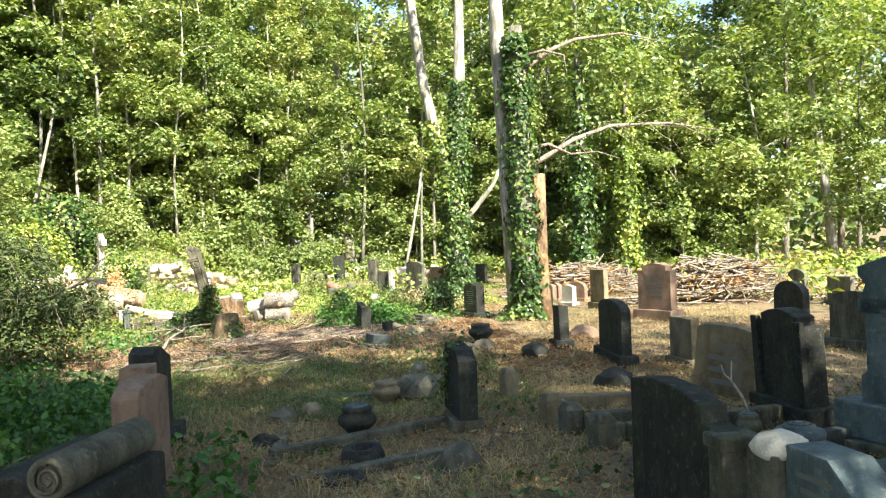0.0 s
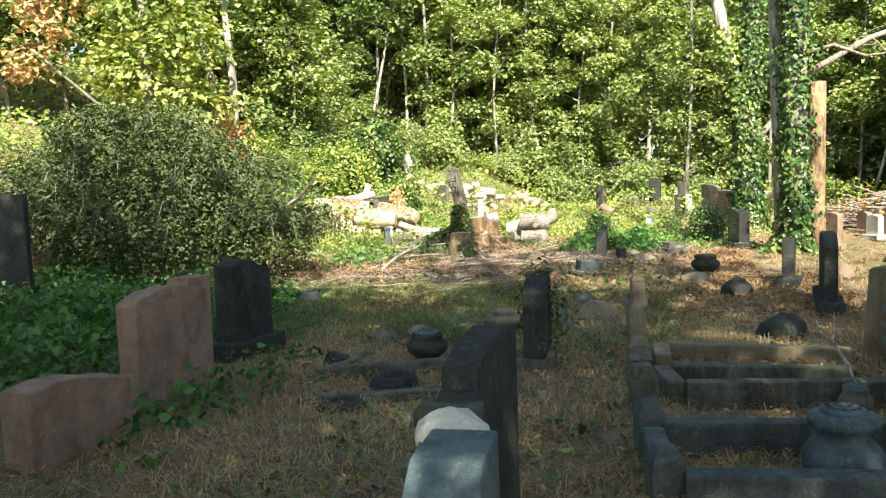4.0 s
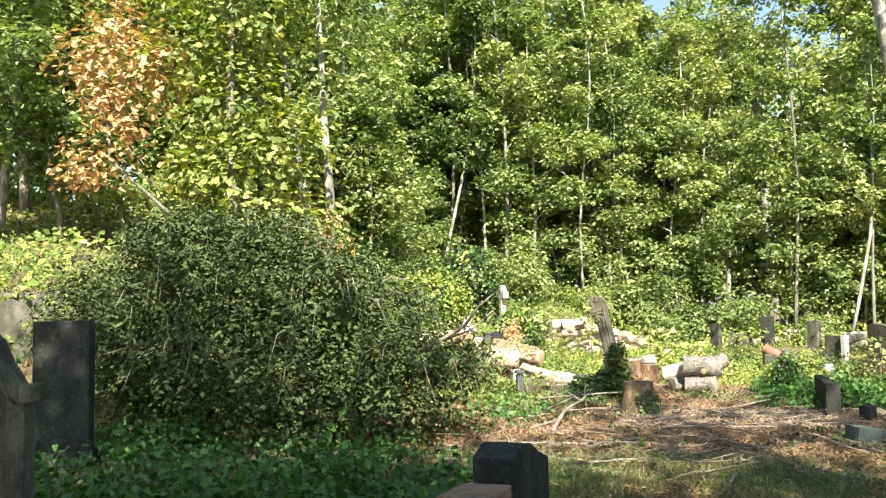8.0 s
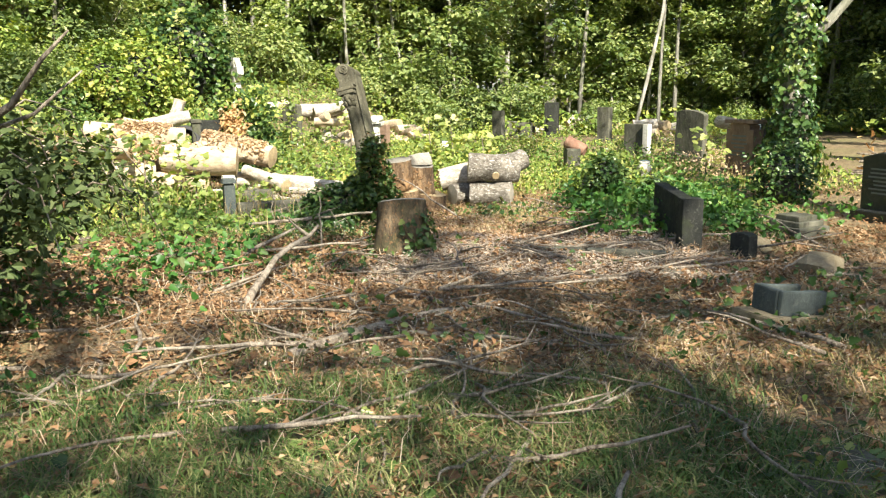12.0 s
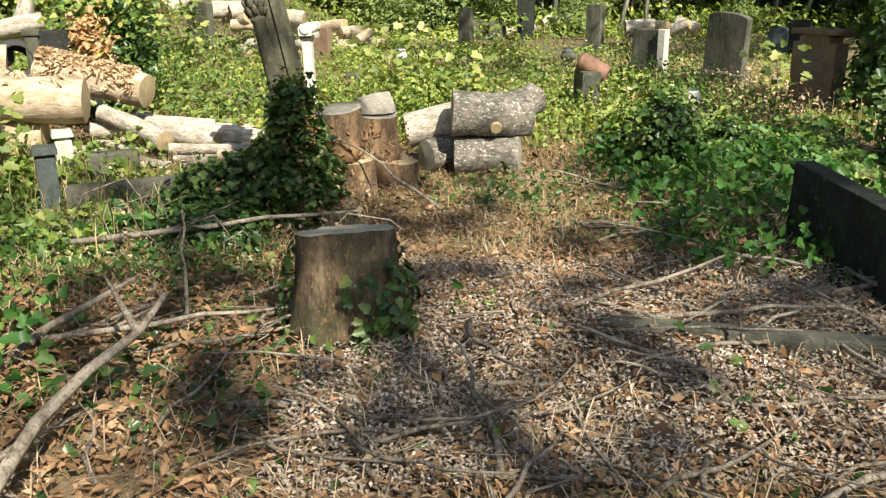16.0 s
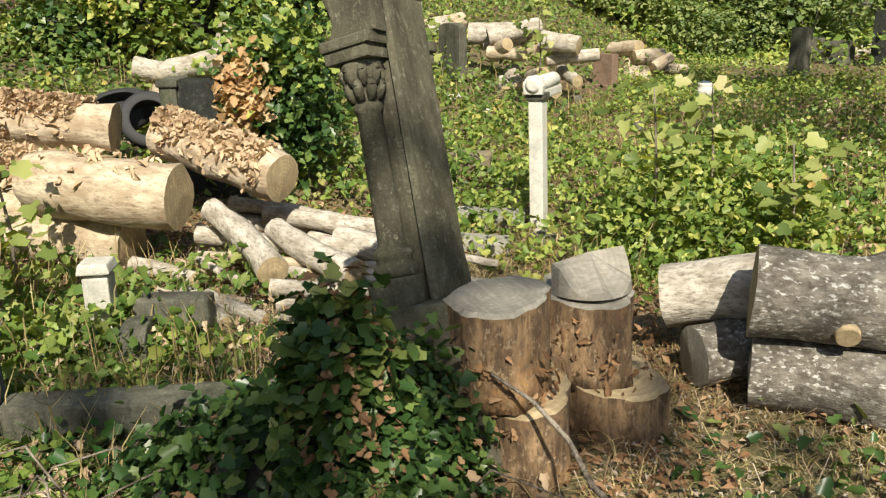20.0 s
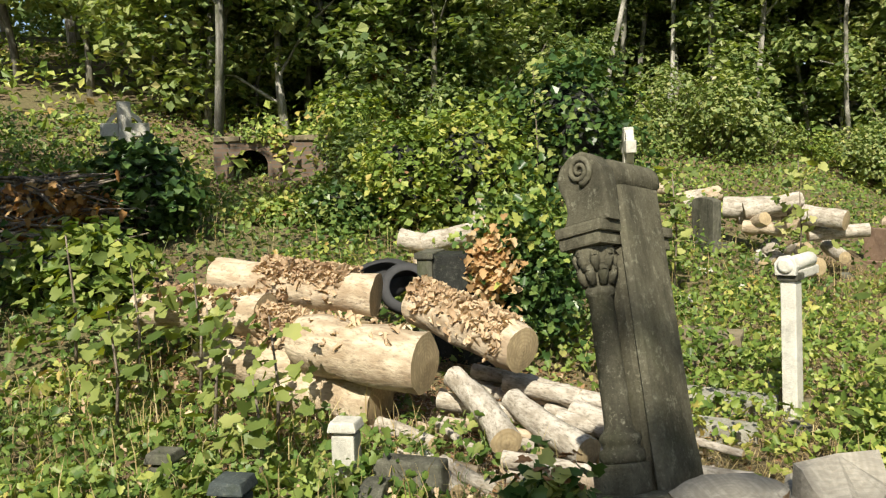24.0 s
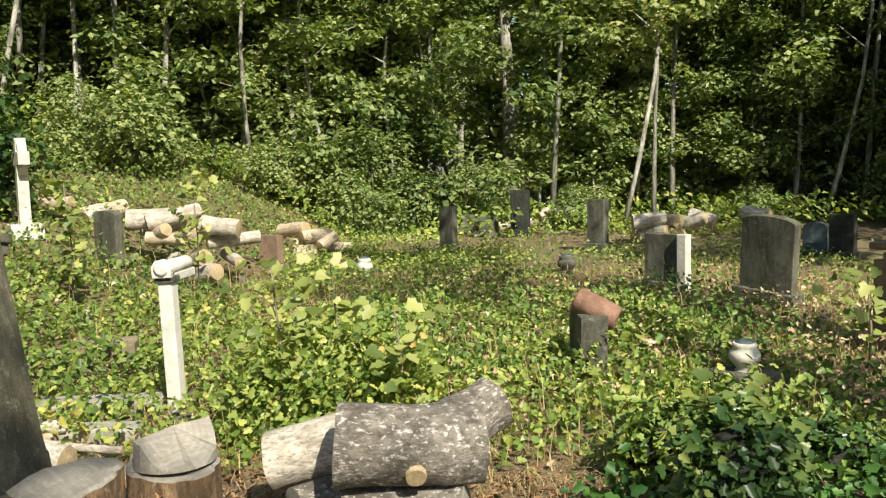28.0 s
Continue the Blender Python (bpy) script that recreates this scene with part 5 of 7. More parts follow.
log_heap(-4.95, 3.0, 0.4, 0.2, 4, 11, (0.08, 0.12), 1)
log_heap(-2.65, 7.7, 0.5, 0.35, 13, 2, (0.08, 0.14), 4)
log_heap(-1.1, 11.5, 0.9, 0.5, 8, 3, (0.08, 0.14), 2)
log_heap(-4.6, 9.3, 0.7, 0.4, 5, 5, (0.09, 0.14), 2)
log_heap(-5.3, 4.1, 0.45, 0.3, 6, 6, (0.07, 0.12), 2)
log_heap(6.0, 14.2, 1.6, 0.6, 13, 7, (0.1, 0.18), 2)
log_heap(3.6, 18.2, 1.6, 0.5, 8, 9, (0.12, 0.18), 2)
L((-5.05, 4.15, 0.75), (-4.85, 4.2, 1.3), 0.11, 0.1, B_WHITE, CUT, "short pale log standing upright on the heap", seed=61)
r = random.Random(14)
for i in range(34):
    x, y = r.uniform(-5.0, -0.8), r.uniform(1.7, 4.2) + r.choice([0, 0, 2.5, 5])
    boulder(x, y, r.uniform(0.06, 0.16), r.choice([PALE, TAN, MID]), "pale lump of broken stone among felled logs", 0.6, i + 40)

# dead leaves lodged on the logs
def log_litter():
    g = np.random.default_rng(12)
    P = []
    for a, b, r_, n in (((-3.62, 1.41, 0.72), (-2.72, 1.16, 0.555), 0.155, 950), ((-4.6, 0.92, 0.88), (-4.0, 1.14, 0.81), 0.15, 1000), ((-4.3, 0.6, 0.62), (-3.95, 0.7, 0.55), 0.15, 500), ((-3.9, 0.56, 0.58), (-3.1, 0.59, 0.535), 0.19, 60), ((-5.2, 0.4, 0.72), (-4.4, 0.64, 0.7), 0.15, 260)):
        f = g.random((n, 1))
        ang = g.normal(math.pi / 2, 0.75, n)
        c = np.array(a) * (1 - f) + np.array(b) * f
        up = abs(b[2] - a[2]) > 0.2
        d = np.stack([np.cos(ang * 3), np.sin(ang * 3), np.zeros(n)], 1) if up else np.stack([np.zeros(n), -np.cos(ang), np.sin(ang)], 1)
        P.append(c + d * (r_ + g.random((n, 1)) * 0.025))
    p = np.concatenate(P)
    ob = new("log_litter", leaf_mesh("log_litter", p, unit(g.normal(0, 0.6, p.shape) + (0, -0.2, 0.6)), g.uniform(0.035, 0.085, len(p)), DEAD, 0.7, 0.5))
    tagged(ob, "pale dead leaves lodged on the felled logs", "leaf litter", kind="stuff")
    n = 420
    a, z = g.uniform(0, 6.283, n), g.uniform(0.02, 0.5, n)
    c = np.array([(-0.8, -0.68), (-0.54, -0.27)])[g.integers(0, 2, n)]
    p = np.stack([c[:, 0] + np.cos(a) * 0.185, c[:, 1] + np.sin(a) * 0.185, z], 1)
    ob = new("bark_litter", leaf_mesh("bark_litter", p, unit(np.stack([np.cos(a), np.sin(a), np.zeros(n)], 1) + g.normal(0, 0.5, p.shape)), g.uniform(0.015, 0.05, n), LITTER, 0.6, 0.5))
    tagged(ob, "brown leaf scraps clinging to the log rounds", "leaf litter", kind="stuff")


log_litter()

# ---- the leaning pillar monument ----
PILLAR = stone("streaked_monument_stone", (0.075, 0.07, 0.046), (0.17, 0.158, 0.108), lichen=(0.34, 0.33, 0.24), amount=0.7, moss=0.25, streak=0.7)


def volute(r, turns=2.1, depth=0.012, n=44):
    """The raised spiral on the end of a scroll, in the xz plane facing -y."""
    pts, rad = [], []
    for i in range(n):
        f = i / (n - 1)
        a = -math.pi / 2 + f * turns * 2 * math.pi
        q = r * (1 - 0.86 * f)
        pts.append((q * math.cos(a), 0, q * math.sin(a)))
        rad.append(depth * (1 - 0.4 * f))
    return tube(pts, rad, 6)


M = pose(0, 0, 0, -8.8, -14.6, -8.7) @ Matrix.Scale(1.05, 4)
M = Matrix.Translation(Vector((-1.23, -0.586, 0.679)) - M @ Vector((-0.085, -0.07, 0.68))) @ M
t = thing("pillar_monument", M, "leaning grey stone monument with a carved column and scroll top", "monument")
part("base", box(0.42, 0.56, 0.40, 0.02, 0.0, (0.02, 0.08), wear=0.006, cuts=1), PILLAR, t)
part("plinth", box(0.32, 0.46, 0.14, 0.02, 0.395, (0.0, 0.07), wear=0.004, cuts=1), PILLAR, t)
bm = bmesh.new()
sec = [(-0.13, -0.035), (-0.02, -0.035), (-0.005, -0.02), (0.012, -0.045), (0.032, -0.03), (0.036, -0.005), (0.036, 0.19), (0.02, 0.205), (-0.13, 0.205)]
rings = [[bm.verts.new((x * k, y, z)) for x, y in sec] for z, k in ((0.53, 1.35), (0.60, 1.3), (0.66, 1.12), (0.70, 1.06), (1.0, 1.03), (1.35, 1.0), (1.555, 1.0))]
for q, w in zip(rings, rings[1:]):
    for i in range(len(sec)):
        j = (i + 1) % len(sec)
        bm.faces.new((q[i], q[j], w[j], w[i]))
bm.faces.new(rings[-1])
bm.faces.new(rings[0][::-1])
part("shaft", bm, PILLAR, t)
for q in (0, 1):
    cx, cy = -0.085, -0.07 + 0.27 * q
    part("column_foot", box(0.155, 0.155, 0.1, 0.012, 0.53, (cx, cy)), PILLAR, t)
    bm = lathe([(0.072, 0.63), (0.078, 0.645), (0.075, 0.668), (0.062, 0.675), (0.064, 0.692), (0.072, 0.705), (0.066, 0.72), (0.054, 0.73), (0.047, 0.75), (0.042, 1.18), (0.05, 1.187), (0.05, 1.208), (0.044, 1.215), (0.05, 1.25), (0.06, 1.30), (0.072, 1.342), (0.06, 1.355)], 22)
    bmesh.ops.translate(bm, vec=(cx, cy, 0), verts=bm.verts[:])
    col = part("column", bm, PILLAR, t)
    for k in range(16):
        a, tier = k * math.pi / 8 + 0.2, k % 2
        d, c = Vector((math.cos(a), math.sin(a), 0)), Vector((cx, cy, 0))
        z = 1.22 + 0.05 * tier
        out = 0.006 * tier
        part("acanthus_leaf", tube([c + d * (0.044 + out) + Vector((0, 0, z)), c + d * (0.055 + out) + Vector((0, 0, z + 0.035)), c + d * (0.066 + out) + Vector((0, 0, z + 0.06)), c + d * (0.07 + out) + Vector((0, 0, z + 0.045))], [0.015, 0.019, 0.016, 0.009], 7), PILLAR, col)
    part("abacus", box(0.175, 0.165, 0.045, 0.01, 1.348, (cx, cy)), PILLAR, t)
    part("cornice", box(0.195, 0.185, 0.04, 0.01, 1.39, (cx + 0.005, cy)), PILLAR, t)
prof = [(-0.165, 1.428), (0.03, 1.428), (0.036, 1.550), (0.03, 1.610), (0.0, 1.655), (-0.05, 1.685), (-0.10, 1.680), (-0.145, 1.650), (-0.165, 1.610), (-0.16, 1.570), (-0.142, 1.530), (-0.138, 1.480), (-0.15, 1.45)]
bm = slab(prof, 0.075, 0.012, 0.003)
bmesh.ops.translate(bm, vec=(0, -0.09, 0), verts=bm.verts[:])
con = part("console", bm, PILLAR, t, "scroll-shaped stone console above the column")
o = part("volute", volute(0.05), PILLAR, con)
o.location = (-0.06, -0.132, 1.615)
o = part("scroll", lathe([(0.03, -0.16), (0.055, -0.155), (0.06, -0.14), (0.06, 0.1), (0.05, 0.12), (0.02, 0.125)], 26), PILLAR, t, "rolled scroll along the monument's top")
o.matrix_local = pose(-0.035, 0.09, 1.605, 90, 0, 0)

# the white stone post with a scroll
WHITE = stone("white_painted_stone", (0.50, 0.48, 0.41), (0.72, 0.70, 0.63), lichen=(0.42, 0.41, 0.34), amount=0.25, moss=0.12, streak=0.15)
t = thing("scroll_post", pose(-1.33, 2.27, -0.04, 0, -1.5, -6), "white-painted narrow stone post with a scroll top", "stone post")
part("shaft", box(0.095, 0.11, 0.94, 0.008, 0.0), WHITE, t)
part("neck", box(0.125, 0.14, 0.045, 0.01, 0.935), MID, t)
bm = slab([(-0.065, 0.975), (0.06, 0.975), (0.07, 1.03), (0.055, 1.08), (0.01, 1.10), (-0.04, 1.09), (-0.07, 1.05)], 0.05, 0.008)
bmesh.ops.translate(bm, vec=(0, -0.07, 0), verts=bm.verts[:])
con = part("console", bm, WHITE, t)
o = part("volute", volute(0.038, 1.8, 0.008, 34), WHITE, con)
o.location = (0.0, -0.098, 1.045)
o = part("scroll", lathe([(0.02, -0.12), (0.045, -0.115), (0.05, -0.1), (0.05, 0.34), (0.03, 0.35)], 20), WHITE, t)
o.matrix_local = pose(0, 0.24, 1.035, 90, 0, 0)
part("scroll_bed", box(0.08, 0.36, 0.06, 0.01, 0.935, (0, 0.23)), WHITE, t)
LICHENED = stone("lichened_kerb_stone", (0.16, 0.155, 0.125), (0.40, 0.385, 0.32), lichen=(0.62, 0.6, 0.52), amount=0.7, moss=0.4, streak=0.4)
for x, y, sx, sy, h in ((-1.85, 2.3, 0.8, 0.25, 0.14), (-2.3, 3.6, 0.5, 0.3, 0.2), (-1.75, 1.7, 0.7, 0.2, 0.12)):
    o = part("fallen_kerb", box(sx, sy, h, 0.02, -0.02, wear=0.012, cuts=2, seed=x), TAN if x < -2 else LICHENED)
    o.matrix_world = pose(x, y, gz(x, y), 2, 2, 12)
    tagged(o, "pale fallen kerb stone beside the white post", "kerb stone", "fallen stones")

# kerbs and little pedestals to its west
K = thing("grave_kerb", pose(0, 0, 0.02), "grey stone kerb half hidden in ivy", "grave kerb", "grave kerbs")
rail((-2.55, -1.12), (-1.35, -0.6), 0.14, 0.19, MID, K, 0)
rail((-2.75, -0.12), (-2.4, -0.02), 0.12, 0.22, MID, K, 0)
for x, y, h, mat in ((-2.62, -1.14, 0.4, KERB), (-2.88, -0.2, 0.33, PALE), (-3.6, -0.75, 0.16, MID)):
    t = thing("kerb_post", pose(x, y, gz(x, y) - 0.02, 0, 0, 24), "small square stone post with a moulded cap", "kerb post", "kerb posts")
    part("shaft", box(0.12, 0.12, h, 0.01, 0, wear=0.004, cuts=1), mat, t)
    part("neck", box(0.095, 0.095, 0.03, 0.008, h - 0.005), mat, t)
    part("cap", box(0.155, 0.155, 0.05, 0.01, h + 0.02, top=0.85, wear=0.003), mat, t)
S(-2.6, -0.3, 0.26, 0.22, "round", 0.12, MID, -70, base=False, label="small rounded footstone in the brambles")

# stone with browned ivy by the tyres
t = thing("ivy_headstone", pose(-3.62, 2.03, 0.1, 0, 0, 20), "dark headstone draped with browned ivy", "gravestone", "gravestones")
part("slab", slab(outline("flat", 0.5, 0.92), 0.3, 0.014, 0.004), DARK, t)
part("end_post", box(0.12, 0.3, 0.9, 0.012, 0, (-0.3, -0.02)), MID, t)
part("end_cap", box(0.15, 0.34, 0.05, 0.012, 0.885, (-0.3, -0.02)), MID, t)
for nm, mt, n, c, sd in (("ivy", IVY, 2600, (0.42, 0.25, 0.72), (0.2, 0.2, 0.3)), ("pale_ivy", BRAMBLE, 900, (0.36, 0.22, 1.1), (0.2, 0.16, 0.14)), ("dead_ivy", BROWNED, 520, (0.2, -0.15, 0.8), (0.08, 0.04, 0.13))):
    p = RNG.normal(0, 1, (n, 3)) * sd + c
    p = p[p[:, 2] > 0.1]
    part(nm, leaf_mesh(nm, p, unit(RNG.normal(0, 0.6, p.shape) + (0, -0.5, 0.5)), RNG.uniform(0.04, 0.085, len(p)), mt, 0.9), None, t)


# ---- stone crosses ----
def cross(x, y, h, w, mat, label, face=-30, z=None, ring=False, lean=0):
    t = thing("stone_cross", pose(x, y, gz(x, y) - 0.04 if z is None else z, 0, lean, face), label, "stone cross", "stone crosses")
    part("plinth", box(w * 2.6, w * 2.2, 0.2, 0.015, 0, wear=0.004, cuts=1), mat, t)
    part("shaft", box(w, w * 0.8, h - 0.18, 0.012, 0.195, top=0.92), mat, t)
    for s in (-1, 1):
        part("arm", box(w * 1.2, w * 0.78, w * 0.95, 0.012, h * 0.74, (s * w * 1.07, 0)), mat, t)
    if ring:
        bm = bmesh.new()
        n = 24
        pr = [(w * 1.05, -w * 0.3), (w * 1.35, -w * 0.3), (w * 1.35, w * 0.3), (w * 1.05, w * 0.3)]
        rings = [[bm.verts.new((math.cos(2 * math.pi * i / n) * a, b, math.sin(2 * math.pi * i / n) * a + h * 0.74 + w * 0.48)) for a, b in pr] for i in range(n)]
        for i in range(n):
            for k in range(4):
                bm.faces.new((rings[i][k], rings[i][(k + 1) % 4], rings[(i + 1) % n][(k + 1) % 4], rings[(i + 1) % n][k]))
        bmesh.ops.recalc_face_normals(bm, faces=bm.faces[:])
        part("ring", bm, mat, t)


cross(-4.82, 7.8, 1.3, 0.18, PALE, "pale stone cross on a shaft, its face turned edge on", -58, ring=True)
cross(-8.22, 2.26, 1.38, 0.15, PALE, "stone cross rising out of ivy", 60, ring=True)
for x, y, h, f in ((-10.1, -5.4, 0.95, 35), (-10.9, -5.0, 0.9, 35), (-14.6, -1.3, 0.8, 35), (-12.6, -3.3, 0.75, 35)):
    cross(x, y, h, 0.15, TAN, "weathered buff stone cross on the sunny bank", f)
for x, y, w, h, kd in ((-9.7, -4.6, 0.6, 0.95, "gothic"), (-11.9, -5.9, 0.7, 0.9, "round"), (-11.6, -5.2, 0.5, 0.8, "gothic"), (-8.5, -7.9, 0.85, 0.9, "low"), (-9.0, -6.0, 0.5, 0.6, "flat"), (-13.4, -2.0, 0.4, 0.7, "round")):
    S(x, y, w, h, kd, 0.13, MID, 38, label="grey headstone in long grass on the bank")
t = thing("low_wall", pose(-11.8, -2.6, gz(-11.8, -2.6), 0, 0, 33), "low stone retaining wall along the bank", "wall")
for i in range(9):
    part("coping_stone", box(0.78, 0.3, 0.1, 0.015, 0.3, ((i - 4) * 0.8, 0), wear=0.006, cuts=1, seed=i), MID, t)
part("wall_body", box(7.2, 0.26, 0.6, 0.01, -0.3, wear=0.008, cuts=3), MID, t)

# scroll-topped grave block close to the path
t = thing("scroll_grave", pose(-0.36, -15.02, -0.03, 0, 0, 72), "dark stone grave block with a rolled scroll top", "gravestone", "gravestones")
part("block", box(0.62, 0.34, 0.88, 0.02, 0, wear=0.004, cuts=1), DARK, t)
bm = lathe([(0.02, -0.33), (0.05, -0.325), (0.06, -0.34), (0.075, -0.335), (0.078, -0.31), (0.078, 0.31), (0.06, 0.335), (0.02, 0.34)], 24)
o = part("scroll", bm, MID, t, "rolled lichen-grey stone scroll")
o.matrix_local = pose(0, -0.05, 0.94, 90, 0, 90)
for q in (-0.338, 0.338):
    v = part("volute", volute(0.058, 2.0, 0.008, 36), MID, o)
    v.matrix_local = pose(0, 0, q, 90, 0, 0)
part("step", box(0.66, 0.2, 0.1, 0.02, 0.84, (0.02, 0.12)), DARK, t)

# brick vault mouth in the bank
V = (-11.25, 6.7)
t = thing("brick_vault", pose(V[0], V[1], 1.36, 0, 0, 48), "old brick vault mouth with a dark arch in the bank", "vault")
arch = [(-0.6, 0), (-0.29, 0), (-0.29, 0.45)] + [(0.29 * math.cos(radians(a)), 0.45 + 0.26 * math.sin(radians(a))) for a in range(170, 0, -10)] + [(0.29, 0.45), (0.29, 0), (2.1, 0), (2.1, 0.86), (-0.6, 0.86)]
part("wall", slab(arch, 0.3, 0.0), BRICK, t)
for i in range(6):
    part("coping_stone", box(0.43, 0.38, 0.09, 0.015, 0.855, (-0.38 + i * 0.45, 0), wear=0.012, cuts=1, seed=i), TAN, t)
part("chamber", merge(box(0.05, 1.6, 0.86, 0, 0, (-0.33, 0.96)), box(0.05, 1.6, 0.86, 0, 0, (0.33, 0.96)), box(0.71, 0.05, 0.86, 0, 0, (0, 1.79)), box(0.71, 1.6, 0.05, 0, 0.8, (0, 0.96))), DARK, t)
p = np.stack([RNG.uniform(-0.6, 1.7, 1500), RNG.normal(-0.12, 0.12, 1500), RNG.normal(0.92, 0.12, 1500)], 1)
p = p[(np.abs(p[:, 0]) > 0.3) | (p[:, 2] > 0.85)]
p = p[np.sin(p[:, 0] * 5 + 0.5) + RNG.normal(0, 0.5, len(p)) > 0]
tagged(part("creeper", leaf_mesh("creeper", p, unit(RNG.normal(0, 0.5, p.shape) + (0, -0.6, 0.5)), RNG.uniform(0.05, 0.1, len(p)), BRAMBLE, 0.9), None, t), kind="stuff")


# ---- ivy-clad trees among the graves ----
def ivy_on(points, radii, n, spread, size, rg, parent, mat=IVY, f0=0.0, f1=1.0, name="ivy"):
    pts = np.array(points, float)
    seg = rg.uniform(f0, f1, n) ** 1.15 * (len(pts) - 1)
    i = np.minimum(seg.astype(int), len(pts) - 2)
    f = (seg - i)[:, None]
    c = pts[i] * (1 - f) + pts[i + 1] * f
    rr = np.array(radii)[i] * (1 - f[:, 0]) + np.array(radii)[i + 1] * f[:, 0]
    a = rg.uniform(0, 2 * np.pi, n)
    lump = 1 + 0.8 * np.sin(a * 2 + c[:, 2] * 1.7) * np.sin(c[:, 2] * 2.9 + 1)
    d = np.stack([np.cos(a), np.sin(a), np.zeros(n)], 1)
    p = c + d * (rr + np.abs(rg.normal(0, spread, n)) * np.maximum(lump, 0.15) + 0.01)[:, None]
    nn = unit(d + rg.normal(0, 0.5, (n, 3)) + (0, 0, 0.35))
    part(name, leaf_mesh(name, p, nn, size * rg.uniform(0.6, 1.3, n), mat, 0.95), None, parent)


rg = np.random.default_rng(77)
t = thing("ivy_tree", pose(5.15, -2.45, -0.05), "thick tree trunk clad in ivy with a broken pale stub", "tree")
pts = [(0.05, 0, 0), (0.0, 0, 0.35), (-0.06, 0, 1.2), (-0.1, 0.02, 2.6), (-0.1, 0.05, 4.2), (-0.1, 0.06, 5.3), (-0.1, 0.06, 5.8)]
rad = [0.36, 0.26, 0.22, 0.2, 0.19, 0.17, 0.13]
part("trunk", tube(pts, rad, 14, wob=0.25), B_GREY, t)
part("broken_stub", tube([(0.2, -0.12, 0), (0.2, -0.08, 0.8), (0.22, -0.04, 1.9), (0.24, -0.05, 2.9)], [0.19, 0.16, 0.14, 0.12], 12, wob=0.3), B_ROUND, t, "broken pale leaning stub of a second stem")
part("second_stem", tube([(-0.2, 0.3, 0), (-0.3, 0.35, 2.8), (-0.38, 0.4, 5.5), (-0.45, 0.4, 10)], [0.17, 0.15, 0.14, 0.1], 12, wob=0.2), B_PALE, t, "pale smooth upright stem")
bm = bmesh.new()
tube([(0.0, 0, 3.0), (0.45, 0.1, 3.25), (1.1, 0.3, 3.6), (2.0, 0.5, 3.9), (3.4, 0.8, 3.98), (4.8, 1.1, 3.85)], [0.06, 0.052, 0.045, 0.036, 0.024, 0.008], 8, bm)
tube([(0.0, 0, 3.35), (0.5, 0.1, 3.5), (1.0, 0.2, 3.3), (1.6, 0.3, 3.35), (2.1, 0.3, 3.2)], [0.04, 0.032, 0.024, 0.014, 0.006], 7, bm)
tube([(0.0, 0, 4.9), (0.6, 0.1, 5.35), (1.2, 0.2, 5.6), (2.2, 0.3, 5.75), (3.2, 0.4, 5.6)], [0.05, 0.042, 0.034, 0.022, 0.008], 7, bm)
tube([(0.0, 0, 5.2), (0.4, -0.1, 5.3), (0.8, -0.15, 5.2), (0.85, -0.15, 4.8)], [0.035, 0.03, 0.02, 0.008], 7, bm)
for k in range(14):
    q = [Vector((0.6 + k * 0.26, 0.16 + 0.055 * k, 3.33 + 0.6 * math.sin(min(1.0, k / 7) * 1.57)))]
    d = Vector((0.7, 0.5 * math.sin(k * 2.1), 0.55 * math.cos(k * 1.7)))
    for i in range(6):
        d = (d + Vector((0.1 * math.sin(k + i * 2.0), 0.22 * math.cos(k * 3 + i), 0.25 * math.sin(k * 2 + i * 1.3) - 0.06))).normalized()
        q.append(q[-1] + d * 0.15)
    tube(q, [0.011, 0.009, 0.008, 0.006, 0.005, 0.004, 0.002], 5, bm)
part("bare_limb", bm, B_STICK, t, "long bare pale branches")
ivy_on(pts, rad, 5200, 0.07, 0.085, rg, t, IVY, 0.05, 0.95)
p, nn = crown_points(700, [((-0.45, 0.4, 10.4), (1.5, 1.5, 1.0))], rg)
part("crown", far_leaf_mesh("crown", p, nn, rg.uniform(0.12, 0.26, 700), CANOPY), None, t)
p = np.stack([rg.uniform(-0.75, -0.05, 900), rg.uniform(-0.35, 0.3, 900), np.zeros(900)], 1)
p[:, 2] = np.maximum(0, 0.75 + p[:, 0]) * rg.random(900) * 0.95
part("ground_ivy", leaf_mesh("ground_ivy", p, unit(rg.normal(0, 0.5, p.shape) + (-0.3, -0.4, 0.6)), rg.uniform(0.05, 0.1, 900), IVY, 0.95), None, t)

t = thing("forked_tree", pose(4.8, 2.5, -0.05), "ivy-clad tree forking into pale bare stems", "tree")
low = [(0, 0, 0), (-0.02, 0, 0.6), (-0.06, 0, 1.8), (-0.12, 0, 2.9)]
lr = [0.34, 0.25, 0.21, 0.19]
part("trunk", tube(low, lr, 14, wob=0.25), B_GREY, t)
stems = [([(-0.12, 0, 2.8), (-0.42, 0.05, 4.0), (-0.75, 0.1, 5.6), (-1.05, 0.1, 8.0), (-1.2, 0.1, 10)], [0.17, 0.15, 0.13, 0.11, 0.07]),
         ([(-0.10, 0, 2.8), (0.08, 0, 4.2), (0.15, 0, 5.6), (0.22, 0, 8.0), (0.3, 0, 10)], [0.17, 0.17, 0.15, 0.11, 0.06])]
for q, rr in stems:
    part("stem", tube(q, rr, 12, wob=0.2), B_PALE, t, "pale bare upright stem")
part("side_limb", tube([(-0.05, 0, 1.9), (0.4, -0.1, 2.4), (0.9, -0.15, 3.0), (1.3, -0.2, 3.9)], [0.09, 0.07, 0.05, 0.02], 8), B_PALE, t)
